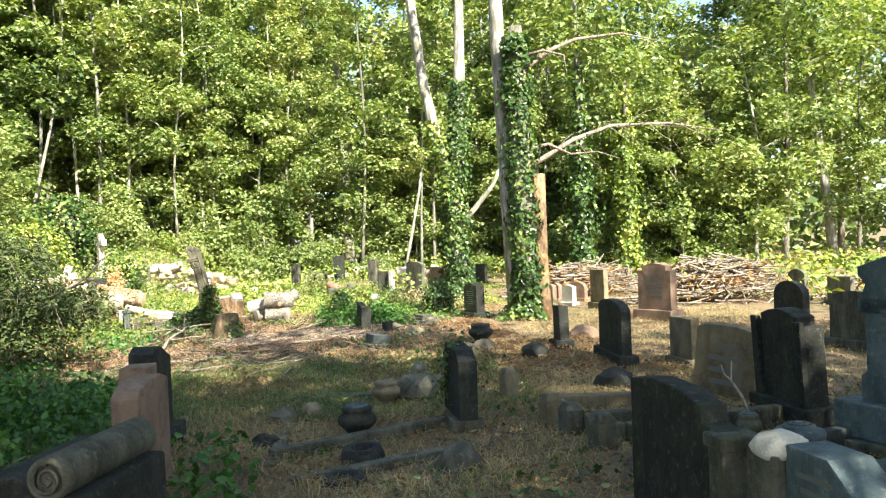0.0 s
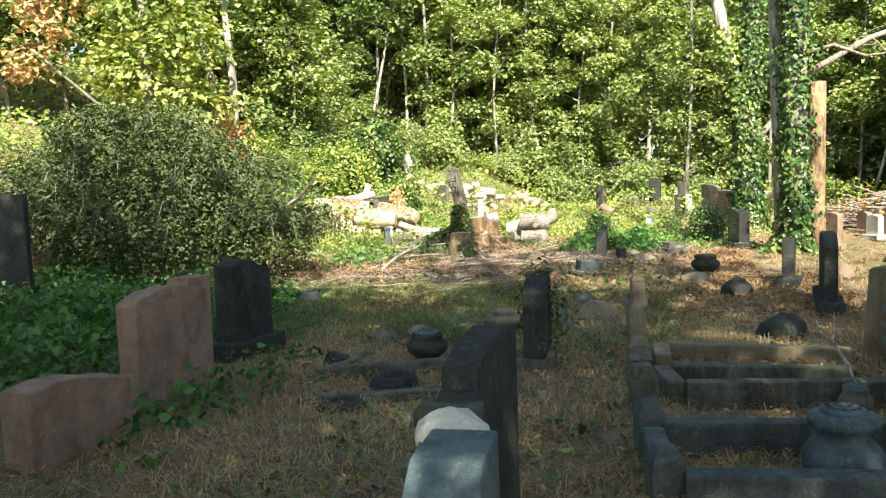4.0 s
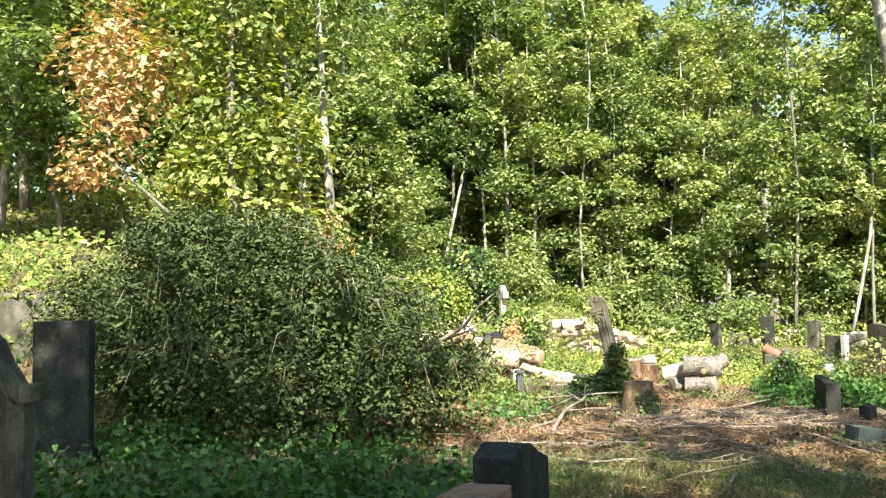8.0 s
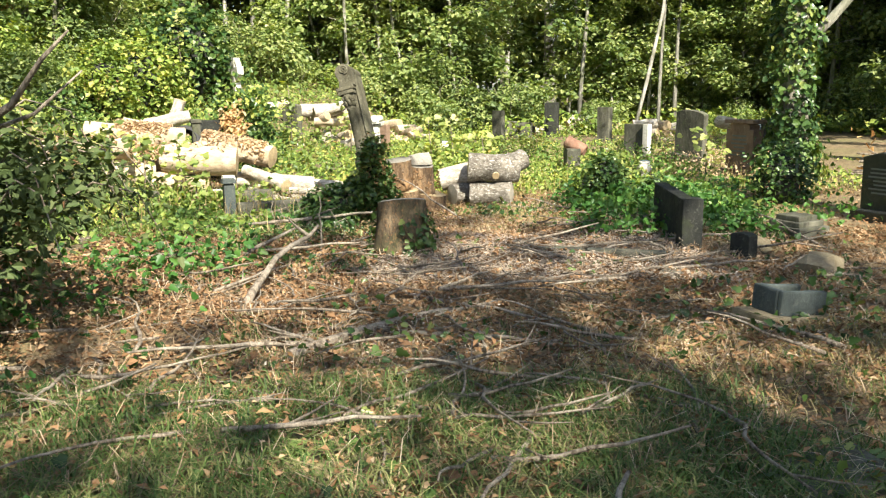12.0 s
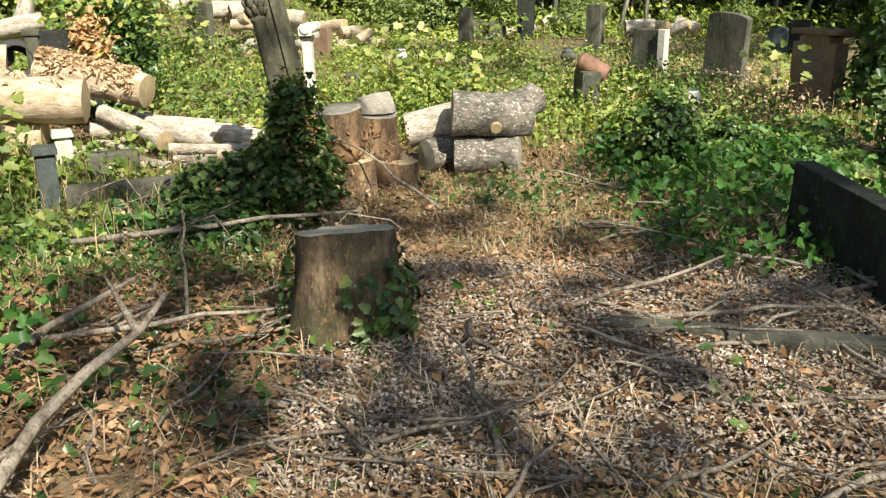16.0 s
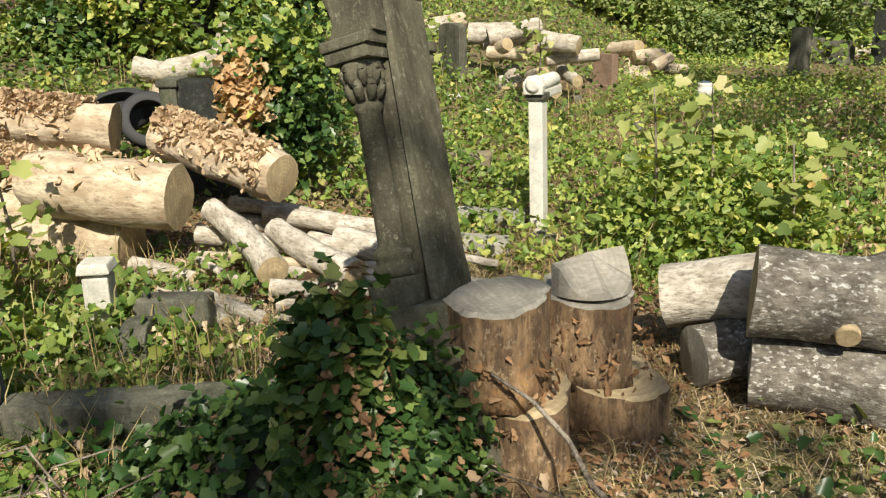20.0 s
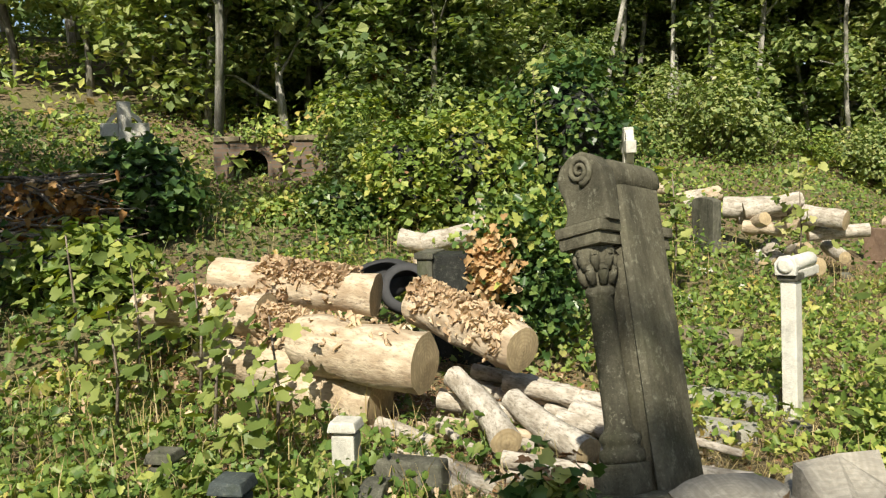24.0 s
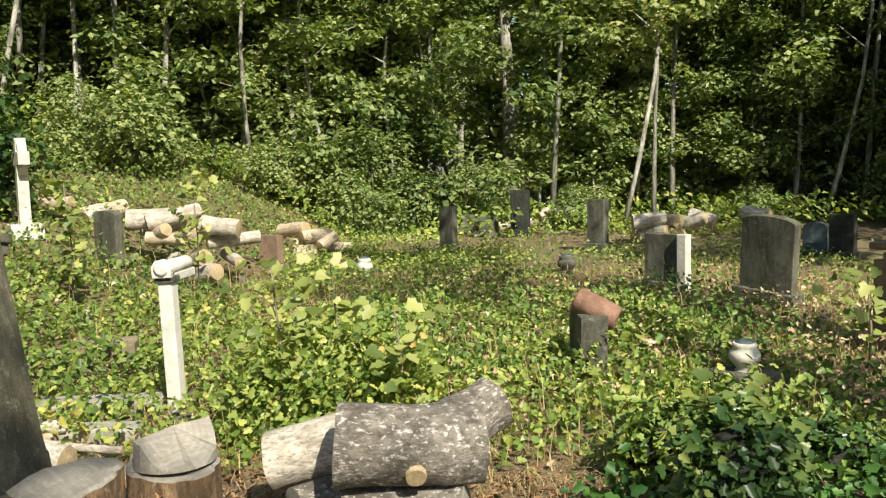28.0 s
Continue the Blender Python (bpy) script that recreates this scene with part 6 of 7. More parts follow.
ivy_on(low, lr, 3400, 0.09, 0.085, rg, t, IVY, 0.02, 1.0)
ivy_on(stems[1][0], stems[1][1], 2300, 0.09, 0.085, rg, t, IVY, 0, 0.55)
ivy_on(stems[0][0], stems[0][1], 700, 0.07, 0.1, rg, t, BRAMBLE, 0, 0.4)
p, nn = crown_points(900, [((-1.2, 0, 10), (1.3, 1.3, 0.9)), ((0.4, 0, 10.2), (1.2, 1.2, 0.9))], rg)
part("crown", far_leaf_mesh("crown", p, nn, rg.uniform(0.12, 0.26, 900), CANOPY), None, t)
for x, y, h in ((8.8, 4.5, 6.5), (11.5, 7.5, 7.0)):
    t = thing("ivy_tree", pose(x, y, -0.05), "slim tree trunk wrapped in bright ivy", "tree")
    pts = [(0, 0, 0), (0.05, 0, 1.5), (-0.02, 0, 3.2), (0.05, 0, 5), (0, 0, h + 3)]
    part("trunk", tube(pts, [0.17, 0.14, 0.12, 0.1, 0.04], 10, wob=0.2), B_GREY, t)
    ivy_on(pts, [0.17, 0.14, 0.12, 0.1, 0.04], 2600, 0.17, 0.12, rg, t, BRAMBLE if x > 10 else IVY, 0, 0.85)
    p, nn = crown_points(2200, [((0, 0, h + 2), (1.8, 1.8, 1.3)), ((0.9, 0.4, h), (1.2, 1.2, 0.8)), ((-1, -0.4, h + 0.6), (1.2, 1.2, 0.8))], rg)
    part("crown", far_leaf_mesh("crown", p, nn, rg.uniform(0.14, 0.26, 2200), CANOPY), None, t)

# leaning pale stems and the yellowing maple behind the bush
t = thing("leaning_tree", pose(-6.6, -0.6, gz(-6.6, -0.6) - 0.05), "clump of leaning pale-barked stems", "tree")
for q, rr in (([(0, 0, 0), (0.02, 0, 1.5), (-0.12, 0, 3.0), (-0.4, 0, 4.6), (-0.8, 0, 7.5)], [0.14, 0.1, 0.09, 0.075, 0.04]),
              ([(0.15, 0.1, 0), (0.3, 0.1, 1.5), (0.32, 0.1, 3.2), (0.22, 0.1, 4.6), (0.05, 0.1, 8)], [0.13, 0.1, 0.085, 0.07, 0.04]),
              ([(-0.15, 0, 0), (-0.35, 0, 1.6), (-0.62, 0, 3.0), (-0.95, 0, 4.4), (-1.6, 0, 7)], [0.12, 0.095, 0.08, 0.065, 0.03])):
    part("stem", tube(q, rr, 10, wob=0.2), B_PALE, t)
part("side_limb", tube([(-0.2, 0, 3.6), (-0.7, -0.1, 3.75), (-1.2, -0.2, 3.8)], [0.035, 0.025, 0.012], 7), B_PALE, t)
p, nn = crown_points(3600, [((-0.8, 0, 7.2), (1.9, 1.9, 1.2)), ((0.4, 0, 7.6), (1.6, 1.6, 1.2)), ((-1.8, 0.2, 5.8), (1.1, 1.1, 0.8)), ((0.3, 0.1, 5.6), (0.8, 0.8, 0.6))], rg)
part("crown", far_leaf_mesh("crown", p, nn, rg.uniform(0.1, 0.2, 3600), CANOPY), None, t)
p = rg.normal(0, 1, (420, 3)) * (0.25, 0.2, 0.5) + (0.35, -0.25, 1.9)
part("dead_leaves", leaf_mesh("dead_leaves", p, unit(rg.normal(size=p.shape)), rg.uniform(0.07, 0.14, 420), RUST), None, t)

MAPLE = leaf("yellowing_maple_leaf", [(0.0, (0.07, 0.12, 0.03)), (0.35, (0.16, 0.22, 0.055)), (0.65, (0.30, 0.35, 0.10)), (0.88, (0.46, 0.48, 0.17)), (1.0, (0.55, 0.5, 0.25))], 0.5, 0.4)
t = thing("maple_tree", pose(-7.7, -1.7, gz(-7.7, -1.7) - 0.05), "yellowing maple with a browned dead branch side", "tree")
part("trunk", tube([(0, 0, 0), (0.1, 0, 1.8), (0, 0, 4.0), (0.1, 0, 7.5)], [0.16, 0.12, 0.09, 0.03], 10, wob=0.2), B_GREY, t)
bm = tube([(0.1, 0, 1.5), (-0.9, -0.4, 2.6), (-1.9, -0.8, 3.6), (-1.95, -0.85, 5.0), (-1.75, -0.8, 6.8)], [0.045, 0.035, 0.028, 0.02, 0.008], 7)
for k in range(8):
    tube([(-0.9 - 0.15 * k, -0.4 - 0.06 * k, 2.6 + 0.3 * k), (-1.3 - 0.12 * k + 0.4 * math.sin(k * 2.0), -0.6 - 0.06 * k + 0.4 * math.cos(k * 2.0), 2.9 + 0.35 * k)], [0.015, 0.004], 5, bm)
part("limb", bm, B_GREY, t)
p, nn = crown_points(4400, [((0.3, 0, 3.2), (1.3, 1.3, 0.9)), ((0.1, 0.2, 4.6), (1.3, 1.3, 1.1)), ((0.2, 0, 6.4), (1.5, 1.3, 1.2)), ((1.1, 0, 3.9), (1.0, 1.0, 0.8)), ((1.2, 0.2, 2.4), (0.9, 0.9, 0.7)), ((-0.7, -0.2, 5.6), (0.9, 0.9, 0.9)), ((-0.6, 0, 3.5), (0.8, 0.8, 0.7)), ((-2.4, 0.6, 5.6), (0.8, 0.8, 1.0))], rg, 0.3)
part("crown", leaf_mesh("crown", p, nn, rg.uniform(0.09, 0.17, 4400), MAPLE, 0.95), None, t)
p, nn = crown_points(1500, [((-2.1, -0.9, 3.6), (0.85, 0.7, 0.65)), ((-2.5, -0.9, 3.3), (0.6, 0.6, 0.35)), ((-1.95, -0.9, 4.7), (0.6, 0.5, 0.7)), ((-1.75, -0.8, 6.0), (0.5, 0.5, 0.8)), ((-1.5, -0.8, 4.2), (0.5, 0.5, 0.5)), ((-2.3, -0.7, 5.4), (0.9, 0.8, 0.9)), ((-1.2, -0.6, 5.2), (0.8, 0.8, 1.0))], rg, 0.1)
part("dead_branch_leaf", leaf_mesh("dead_branch_leaf", p, nn, rg.uniform(0.08, 0.15, 1500), BROWNED, 0.85), None, t)


# ---- the great dark bush ----
t = thing("bush", pose(-4.95, -5.55, 0) @ Matrix.Scale(1.14, 4), "large dome-shaped dark green bush in the shade", "bush")
blobs = [((-2.0, 0.3, 0.85), (0.8, 0.9, 0.95)), ((-0.1, 0, 0.95), (1.5, 1.4, 1.2)), ((-1.1, 0.1, 1.2), (1.1, 1.2, 1.2)), ((1.0, -0.1, 0.7), (1.1, 1.1, 0.85)), ((0.1, -0.9, 0.6), (1.2, 0.7, 0.75)), ((1.75, -0.2, 0.55), (0.6, 0.7, 0.5)), ((-0.5, 0.2, 1.75), (0.95, 0.9, 0.75)), ((0.5, 0.1, 1.35), (0.8, 0.8, 0.65)), ((-0.9, -0.8, 0.9), (0.7, 0.6, 0.6))]
clumps = []
for k in range(80):
    b = blobs[k % len(blobs)]
    d = Vector(rg.normal(size=3))
    d.z = abs(d.z)
    d.normalize()
    q = rg.uniform(0.22, 0.42)
    clumps.append((tuple(b[0][i] + d[i] * b[1][i] * 0.93 for i in range(3)), (q, q, q * 0.7)))
p, nn = crown_points(56000, blobs + clumps, rg, 0.66)
keep = p[:, 2] > 0.03
part("foliage", far_leaf_mesh("foliage", p[keep], nn[keep], rg.uniform(0.035, 0.085, keep.sum()), SHADY, 0.6), None, t)
tagged(t.children[-1], kind="stuff")
# arching sprays that break the outline, their leaves hanging from them
P, bm = [], bmesh.new()
for k in range(210):
    b = blobs[k % len(blobs)]
    d = Vector(rg.normal(size=3))
    d.z = abs(d.z) * 0.9 + 0.1
    d.normalize()
    o = Vector(b[0]) + Vector((d.x * b[1][0], d.y * b[1][1], d.z * b[1][2])) * 0.9
    out = Vector((d.x, d.y, 0)) * rg.uniform(0.25, 0.6)
    q = [o, o + out * 0.5 + Vector((0, 0, 0.14)), o + out + Vector((0, 0, 0.08)), o + out * 1.35 - Vector((0, 0, 0.22))]
    if q[-1].z < 0.1:
        continue
    tube(q, [0.006, 0.005, 0.004, 0.002], 4, bm, cap=False)
    for i in range(60):
        f = rg.random() * 2.99
        j = int(f)
        P.append(q[j].lerp(q[j + 1], f - j) + Vector(rg.normal(0, 0.05, 3)))
tube([(1.6, -0.4, 0.75), (2.1, -0.5, 1.0), (2.4, -0.58, 1.16), (2.55, -0.6, 1.34), (2.7, -0.66, 1.45)], [0.028, 0.022, 0.016, 0.011, 0.005], 6, bm)
tube([(2.1, -0.5, 1.0), (2.45, -0.5, 1.12), (2.65, -0.45, 1.3)], [0.013, 0.009, 0.004], 5, bm)
p = np.array(P)
sp = part("outer_spray", leaf_mesh("outer_spray", p, unit(rg.normal(0, 0.6, p.shape) + (0, 0, 0.6)), rg.uniform(0.03, 0.065, len(p)), SHADY, 0.65), None, t)
tagged(sp, kind="stuff")
tagged(part("dead_branchwork", bm, B_STICK, t), kind="stuff")
p = rg.normal(0, 1, (420, 3)) * (0.25, 0.4, 0.25) + (2.0, -0.3, 0.35)
tagged(part("browned_edge", leaf_mesh("browned_edge", p[p[:, 2] > 0], unit(rg.normal(size=p.shape))[p[:, 2] > 0], rg.uniform(0.015, 0.035, int((p[:, 2] > 0).sum())), LITTER), None, t), kind="stuff")


# ---- ivy mounds over hidden stones ----
def mound(x, y, r, h, n, mat, label, size=0.048, name="ivy_mound", brown=0.0, z=None):
    t = thing(name, pose(x, y, gz(x, y) if z is None else z), label, "ivy", "ivy mounds")
    bl = [((0, 0, h * 0.45), (r, r, h * 0.52)), ((r * 0.3, -r * 0.2, h * 0.3), (r * 0.9, r * 0.8, h * 0.35)), ((-r * 0.3, 0.1 * r, h * 0.7), (r * 0.6, r * 0.6, h * 0.3))]
    n = int(n * (1.7 if size < 0.06 else 1.0))
    p, nn = crown_points(n, bl, rg, 0.6)
    p = p + rg.normal(0, 0.16 * r, p.shape) * (1, 1, 0.7) + 0.12 * r * np.sin(p[:, [1, 2, 0]] * 11 / max(r, 0.25) * 0.3)
    nn = unit(nn + rg.normal(0, 0.4, nn.shape))
    k = p[:, 2] > 0.0
    build = leaf_mesh if size < 0.06 else far_leaf_mesh
    part("leaves", build("leaves", p[k], nn[k], size * rg.uniform(0.6, 1.3, k.sum()), mat, 0.95), None, t)
    bm = bmesh.new()
    bmesh.ops.create_icosphere(bm, subdivisions=2, radius=1)
    for v in bm.verts:
        v.co = Vector((v.co.x * r * 0.72, v.co.y * r * 0.72, max(0, v.co.z * h * 0.5 + h * 0.42) * 0.9))
    part("hidden_stone", bm, DARK, t)
    if brown:
        q, nb = crown_points(int(n * brown), bl, rg, 0.9)
        k = (q[:, 2] > 0)
        tagged(part("brown_leaf", leaf_mesh("brown_leaf", q[k], nb[k], size * rg.uniform(0.4, 0.85, k.sum()), LITTER, 0.7), None, t), kind="stuff")
    return t


mound(-1.0, -1.5, 0.15, 0.92, 2600, IVY, "tall clump of ivy smothering a stone", brown=0.25)
mound(-1.4, -1.15, 0.38, 0.4, 2000, IVY, "ivy spreading round the leaning monument's foot", brown=0.05)
mound(-1.1, -1.0, 0.27, 0.56, 1900, IVY, "ivy heaped against the monument's base", brown=0.08)
mound(-1.7, -1.2, 0.3, 0.24, 1000, IVY, "ivy and bramble spreading over a kerb", brown=0.05)
mound(-1.5, -1.7, 0.3, 0.2, 900, IVY, "low ivy clump beside the monument")
mound(1.62, -0.05, 0.26, 0.64, 1200, IVY, "low headstone swallowed by ivy and brambles")
mound(1.55, 0.75, 0.26, 0.4, 700, BRAMBLE, "bramble clump over a hidden footstone")
mound(2.45, 0.75, 0.24, 0.3, 700, IVY, "ivy-smothered low stone beside a vase")
mound(3.75, 0.1, 0.34, 0.75, 1200, IVY, "leaning stone post draped in ivy", brown=0.05)
mound(-7.9, 2.2, 0.55, 1.0, 2800, IVY, "dark ivy mass around the foot of a cross", 0.11)
mound(-7.66, 3.84, 0.4, 0.3, 1800, BRAMBLE, "yellowing ivy mound before the vault", 0.08, brown=0.06)
mound(-6.8, 4.05, 0.42, 0.55, 2200, IVY, "rounded ivy bush on the bank", 0.08)
mound(-6.3, 4.6, 0.5, 1.35, 3200, BRAMBLE, "tall bright ivy bush on the bank", 0.09, brown=0.04)
mound(-6.2, 5.8, 0.8, 1.5, 3600, BRAMBLE, "tall bright ivy bush on the bank", 0.1)
mound(-6.0, 8.2, 1.0, 2.1, 3600, IVY, "tall ivy-covered stump at the wood's edge", 0.13)
mound(-6.6, 0.6, 0.55, 0.6, 1800, BRAMBLE, "dark ivy mass beside the log pile", 0.1)


# ivy straggling over the stump
t = thing("stump_ivy", pose(-0.61, -3.05, 0), "straggling ivy around the brown stump", "ivy", "ivy mounds")
a = rg.uniform(0, 6.283, 420)
hh = rg.random(420) ** 1.6 * 0.36
rr_ = 0.24 + 0.1 * (1 - hh / 0.36) * rg.random(420)
k = (np.sin(a * 2.5 + 0.6) + rg.normal(0, 0.35, 420)) > 0.1
p = np.stack([np.cos(a) * rr_, np.sin(a) * rr_, hh + 0.02], 1)[k]
part("leaves", leaf_mesh("leaves", p, unit(p * (1, 1, 0) * 3 + rg.normal(0, 0.4, p.shape) + (0, 0, 0.5)), rg.uniform(0.03, 0.065, len(p)), IVY, 0.95), None, t)


# ---- low growth: brambles, weeds, grass, litter ----
def field(n, x0, x1, y0, y1, seed, lump=0.55, thresh=0.0):
    """Scattered points that gather in drifts."""
    g = np.random.default_rng(seed)
    x, y = g.uniform(x0, x1, n), g.uniform(y0, y1, n)
    d = np.sin(x * 1.7 + 2.1 * np.sin(y * 0.9 + seed)) * np.cos(y * 1.5 + 1.7 * np.sin(x * 1.1)) + g.normal(0, lump, n)
    k = d > thresh
    return x[k], y[k], d[k], g


def growth(name, fields, size, mat, label, height, category="undergrowth", aspect=0.85):
    P, N, S_ = [], [], []
    for (n, x0, x1, y0, y1, seed, hmax, thr) in fields:
        x, y, d, g = field(n, x0, x1, y0, y1, seed, 0.6, thr)
        k = (x - 2.6) ** 2 + (y - 2.2) ** 2 > 0.12
        x, y, d = x[k], y[k], d[k]
        edge = np.minimum(np.minimum(x - x0, x1 - x), np.minimum(y - y0, y1 - y)) / (0.16 * min(x1 - x0, y1 - y0))
        k = g.random(len(x)) < np.clip(edge, 0.0, 1.0) + 0.12
        x, y, d, edge = x[k], y[k], d[k], edge[k]
        tuft = 0.5 + 0.5 * np.sin(x * 5.1 + 2.0 * np.sin(y * 3.3)) * np.sin(y * 4.7 + 1.5 * np.sin(x * 2.9))
        h = hmax * np.clip(0.35 + 0.5 * (d - thr), 0.1, 1.0) * (0.45 + 0.85 * tuft) * np.clip(edge + 0.25, 0.3, 1.0) * (0.15 + 0.85 * g.random(len(x)) ** 0.7)
        P.append(np.stack([x, y, ground_z(x, y) + h], 1))
        N.append(unit(g.normal(0, 0.75, (len(x), 3)) + (0, -0.2, 0.8)))
        S_.append(size * g.uniform(0.5, 1.35, len(x)))
    ob = new(name, leaf_mesh(name, np.concatenate(P), np.concatenate(N), np.concatenate(S_), mat, aspect))
    return tagged(ob, label, category, kind="stuff")


growth("brambles", [(5500, -2.2, 0.3, 1.1, 5.5, 99, 0.26, -1.2), (19000, -1.0, 3.2, 0.9, 6.5, 1, 0.36, -0.25), (7000, 3.0, 6.0, 1.0, 6.5, 19, 0.16, -0.1), (13000, -2.0, 2.5, 6.0, 12.5, 2, 0.3, -0.3), (5000, 2.5, 7.5, 6.0, 12.5, 20, 0.2, -0.2), (6000, -3.0, 9, 12, 17.5, 12, 0.4, -0.3), (4200, -0.9, 0.5, 1.3, 2.6, 3, 0.72, -0.9)],
       0.053, BRAMBLE, "sunlit yellow-green brambles and saplings over old graves", 0.5)
growth("bank_brambles", [(9000, -5.5, -1.9, -2.2, 0.0, 4, 0.24, 0.0), (5000, -6, 0.5, 8.8, 16, 18, 0.4, -0.5), (9000, -6.5, -1.5, 1.6, 6.5, 5, 0.34, -0.2), (7000, -12, -3, 6, 12, 6, 0.6, -0.4)],
       0.06, BRAMBLE, "green brambles and weeds climbing the bank", 0.5)
growth("bank_weeds", [(9000, -15, -7.5, 3.0, 9.5, 100, 0.3, -1.2), (7000, -17, -9.2, -2.0, 4.0, 101, 0.75, -1.2), (11000, -7.5, -2.0, -3.2, 1.1, 91, 0.22, -0.5), (12000, -9.0, -1.5, 1.6, 7.5, 92, 0.34, -1.2), (13000, -13, -1.5, 6.5, 15.5, 93, 0.45, -1.2)],
       0.062, leaf("bank_weed_leaf", [(0.0, (0.045, 0.09, 0.022)), (0.4, (0.12, 0.20, 0.045)), (0.75, (0.22, 0.29, 0.075)), (1.0, (0.38, 0.37, 0.12))], 0.45, 0.32, clump=0.8), "mixed green weeds and ivy covering the bank", 0.4)
growth("nettles", [(12000, -19, -6.5, -9, 4.5, 94, 0.45, -0.4), (9000, -4.4, -1.0, -13.8, -9.2, 86, 0.5, -0.7), (13000, -7.0, -1.9, -11.5, -6.4, 8, 0.42, -0.5), (2000, -2.4, -1.2, -10.5, -7.6, 17, 0.2, 0.0), (2200, -3.6, -1.6, -6.2, -2.5, 9, 0.2, 0.1), (1700, -3.2, -1.25, -2.3, -0.75, 10, 0.16, -0.1), (3400, 0.95, 3.0, -2.7, 0.6, 11, 0.3, -0.5), (1500, 2.0, 5.0, -2.0, 2.0, 13, 0.25, 0.1), (1800, -1.6, 0.2, -14, -11, 14, 0.3, 0.0)],
       0.065, leaf("nettle_leaf", [(0.0, (0.02, 0.055, 0.012)), (0.45, (0.045, 0.13, 0.025)), (0.8, (0.10, 0.22, 0.045)), (1.0, (0.2, 0.3, 0.08))], 0.45, 0.3), "fresh green nettles and ivy in the shade", 0.4)
growth("fresh_brambles", [(13000, -1.0, 4.2, 0.8, 7.0, 61, 0.42, -0.1), (5000, -3.5, 7.5, 6.0, 13, 62, 0.36, 0.1), (3000, -5.5, -2.0, -2.0, 0.1, 63, 0.3, 0.1), (2600, 1.2, 3.4, -1.2, 1.2, 64, 0.3, -0.2)],
       0.05, leaf("fresh_bramble_leaf", [(0.0, (0.05, 0.105, 0.024)), (0.45, (0.12, 0.215, 0.045)), (0.8, (0.24, 0.335, 0.08)), (1.0, (0.42, 0.44, 0.14))], 0.4, 0.3, clump=0.8), "fresh green bramble shoots over old graves", 0.4)
growth("dead_undergrowth", [(10000, -1.0, 5.5, 0.8, 9.0, 65, 0.34, -0.1), (2600, -3.2, -1.2, -2.4, -0.6, 66, 0.14, 0.2), (2600, -5.5, -1.8, -1.6, 0.4, 67, 0.2, 0.1), (350, -1.5, -0.5, -2.0, -0.6, 68, 0.3, 0.2)],
       0.045, DEAD, "browned dead leaves caught among the brambles", 0.3, aspect=0.6)
growth("ground_ivy", [(5200, -3.0, -0.9, -2.6, -0.7, 69, 0.14, -0.5), (2200, -2.4, -1.0, -1.6, -0.6, 70, 0.3, 0.1), (1500, -1.6, -0.2, -4.2, -2.4, 71, 0.12, 0.5)],
       0.038, IVY, "dark ivy trailing over the graves", 0.2)
growth("seedlings", [(9000, -2.6, 3.6, -8.0, -1.0, 15, 0.16, 0.7), (1900, -0.4, 1.4, -2.2, 0.6, 85, 0.14, 0.55), (3200, 0.0, 4.5, -16, -9, 16, 0.13, 0.55)], 0.055, IVY, "scattered green seedlings in the leaf litter", 0.1)


def yellow_saplings():
    g = np.random.default_rng(8)
    for x, y, h in ((-0.55, 1.75, 1.05), (-0.25, 2.3, 1.0), (-3.5, -0.1, 0.8), (-3.9, -0.2, 0.8), (-4.4, 0.1, 0.9), (-4.9, 0.0, 0.9), (-3.2, -0.5, 0.6), (-5.3, -0.2, 1.0), (-2.3, 6.6, 1.5), (-3.2, 5.2, 1.3), (0.2, 1.6, 0.8), (-4.4, -0.5, 0.8), (3.5, 2.4, 0.8), (-5.6, 6.6, 2.0), (1.8, 0.4, 0.6)):
        t = thing("sapling", pose(x, y, gz(x, y) - 0.02), "young sycamore sapling with broad yellow-green leaves", "sapling", "saplings")
        pts = [(0, 0, 0), (0.02, 0.02, h * 0.5), (-0.02, 0.01, h)]
        part("stem", tube(pts, [0.012, 0.009, 0.004], 6), B_STICK, t)
        n = int(46 * h)
        p = np.stack([g.normal(0, 0.13, n), g.normal(0, 0.13, n), g.uniform(0.3, 1.05, n) * h], 1)
        part("leaves", leaf_mesh("leaves", p, unit(g.normal(0, 0.35, p.shape) + (0, -0.35, 0.8)), g.uniform(0.06, 0.135, n), MAPLE, 1.0, 0.2), None, t)


yellow_saplings()


def grass(name, fields, mat, label, hmin, hmax, lean=0.7, w=0.004):
    P, H_ = [], []
    g = np.random.default_rng(55)
    for (n, x0, x1, y0, y1, seed, thr, k) in fields:
        x, y, d, _ = field(n, x0, x1, y0, y1, seed, 0.55, thr)
        P.append(np.stack([x, y, ground_z(x, y) - 0.01], 1))
        H_.append(g.uniform(hmin, hmax, len(x)) * k)
    p, h = np.concatenate(P), np.concatenate(H_)
    ob = new(name, blade_mesh(name, p, h, g.uniform(0.5, 1.1, len(p)) * lean, np.full(len(p), w) * g.uniform(0.6, 1.5, len(p)), mat))
    return tagged(ob, label, "grass", kind="stuff")


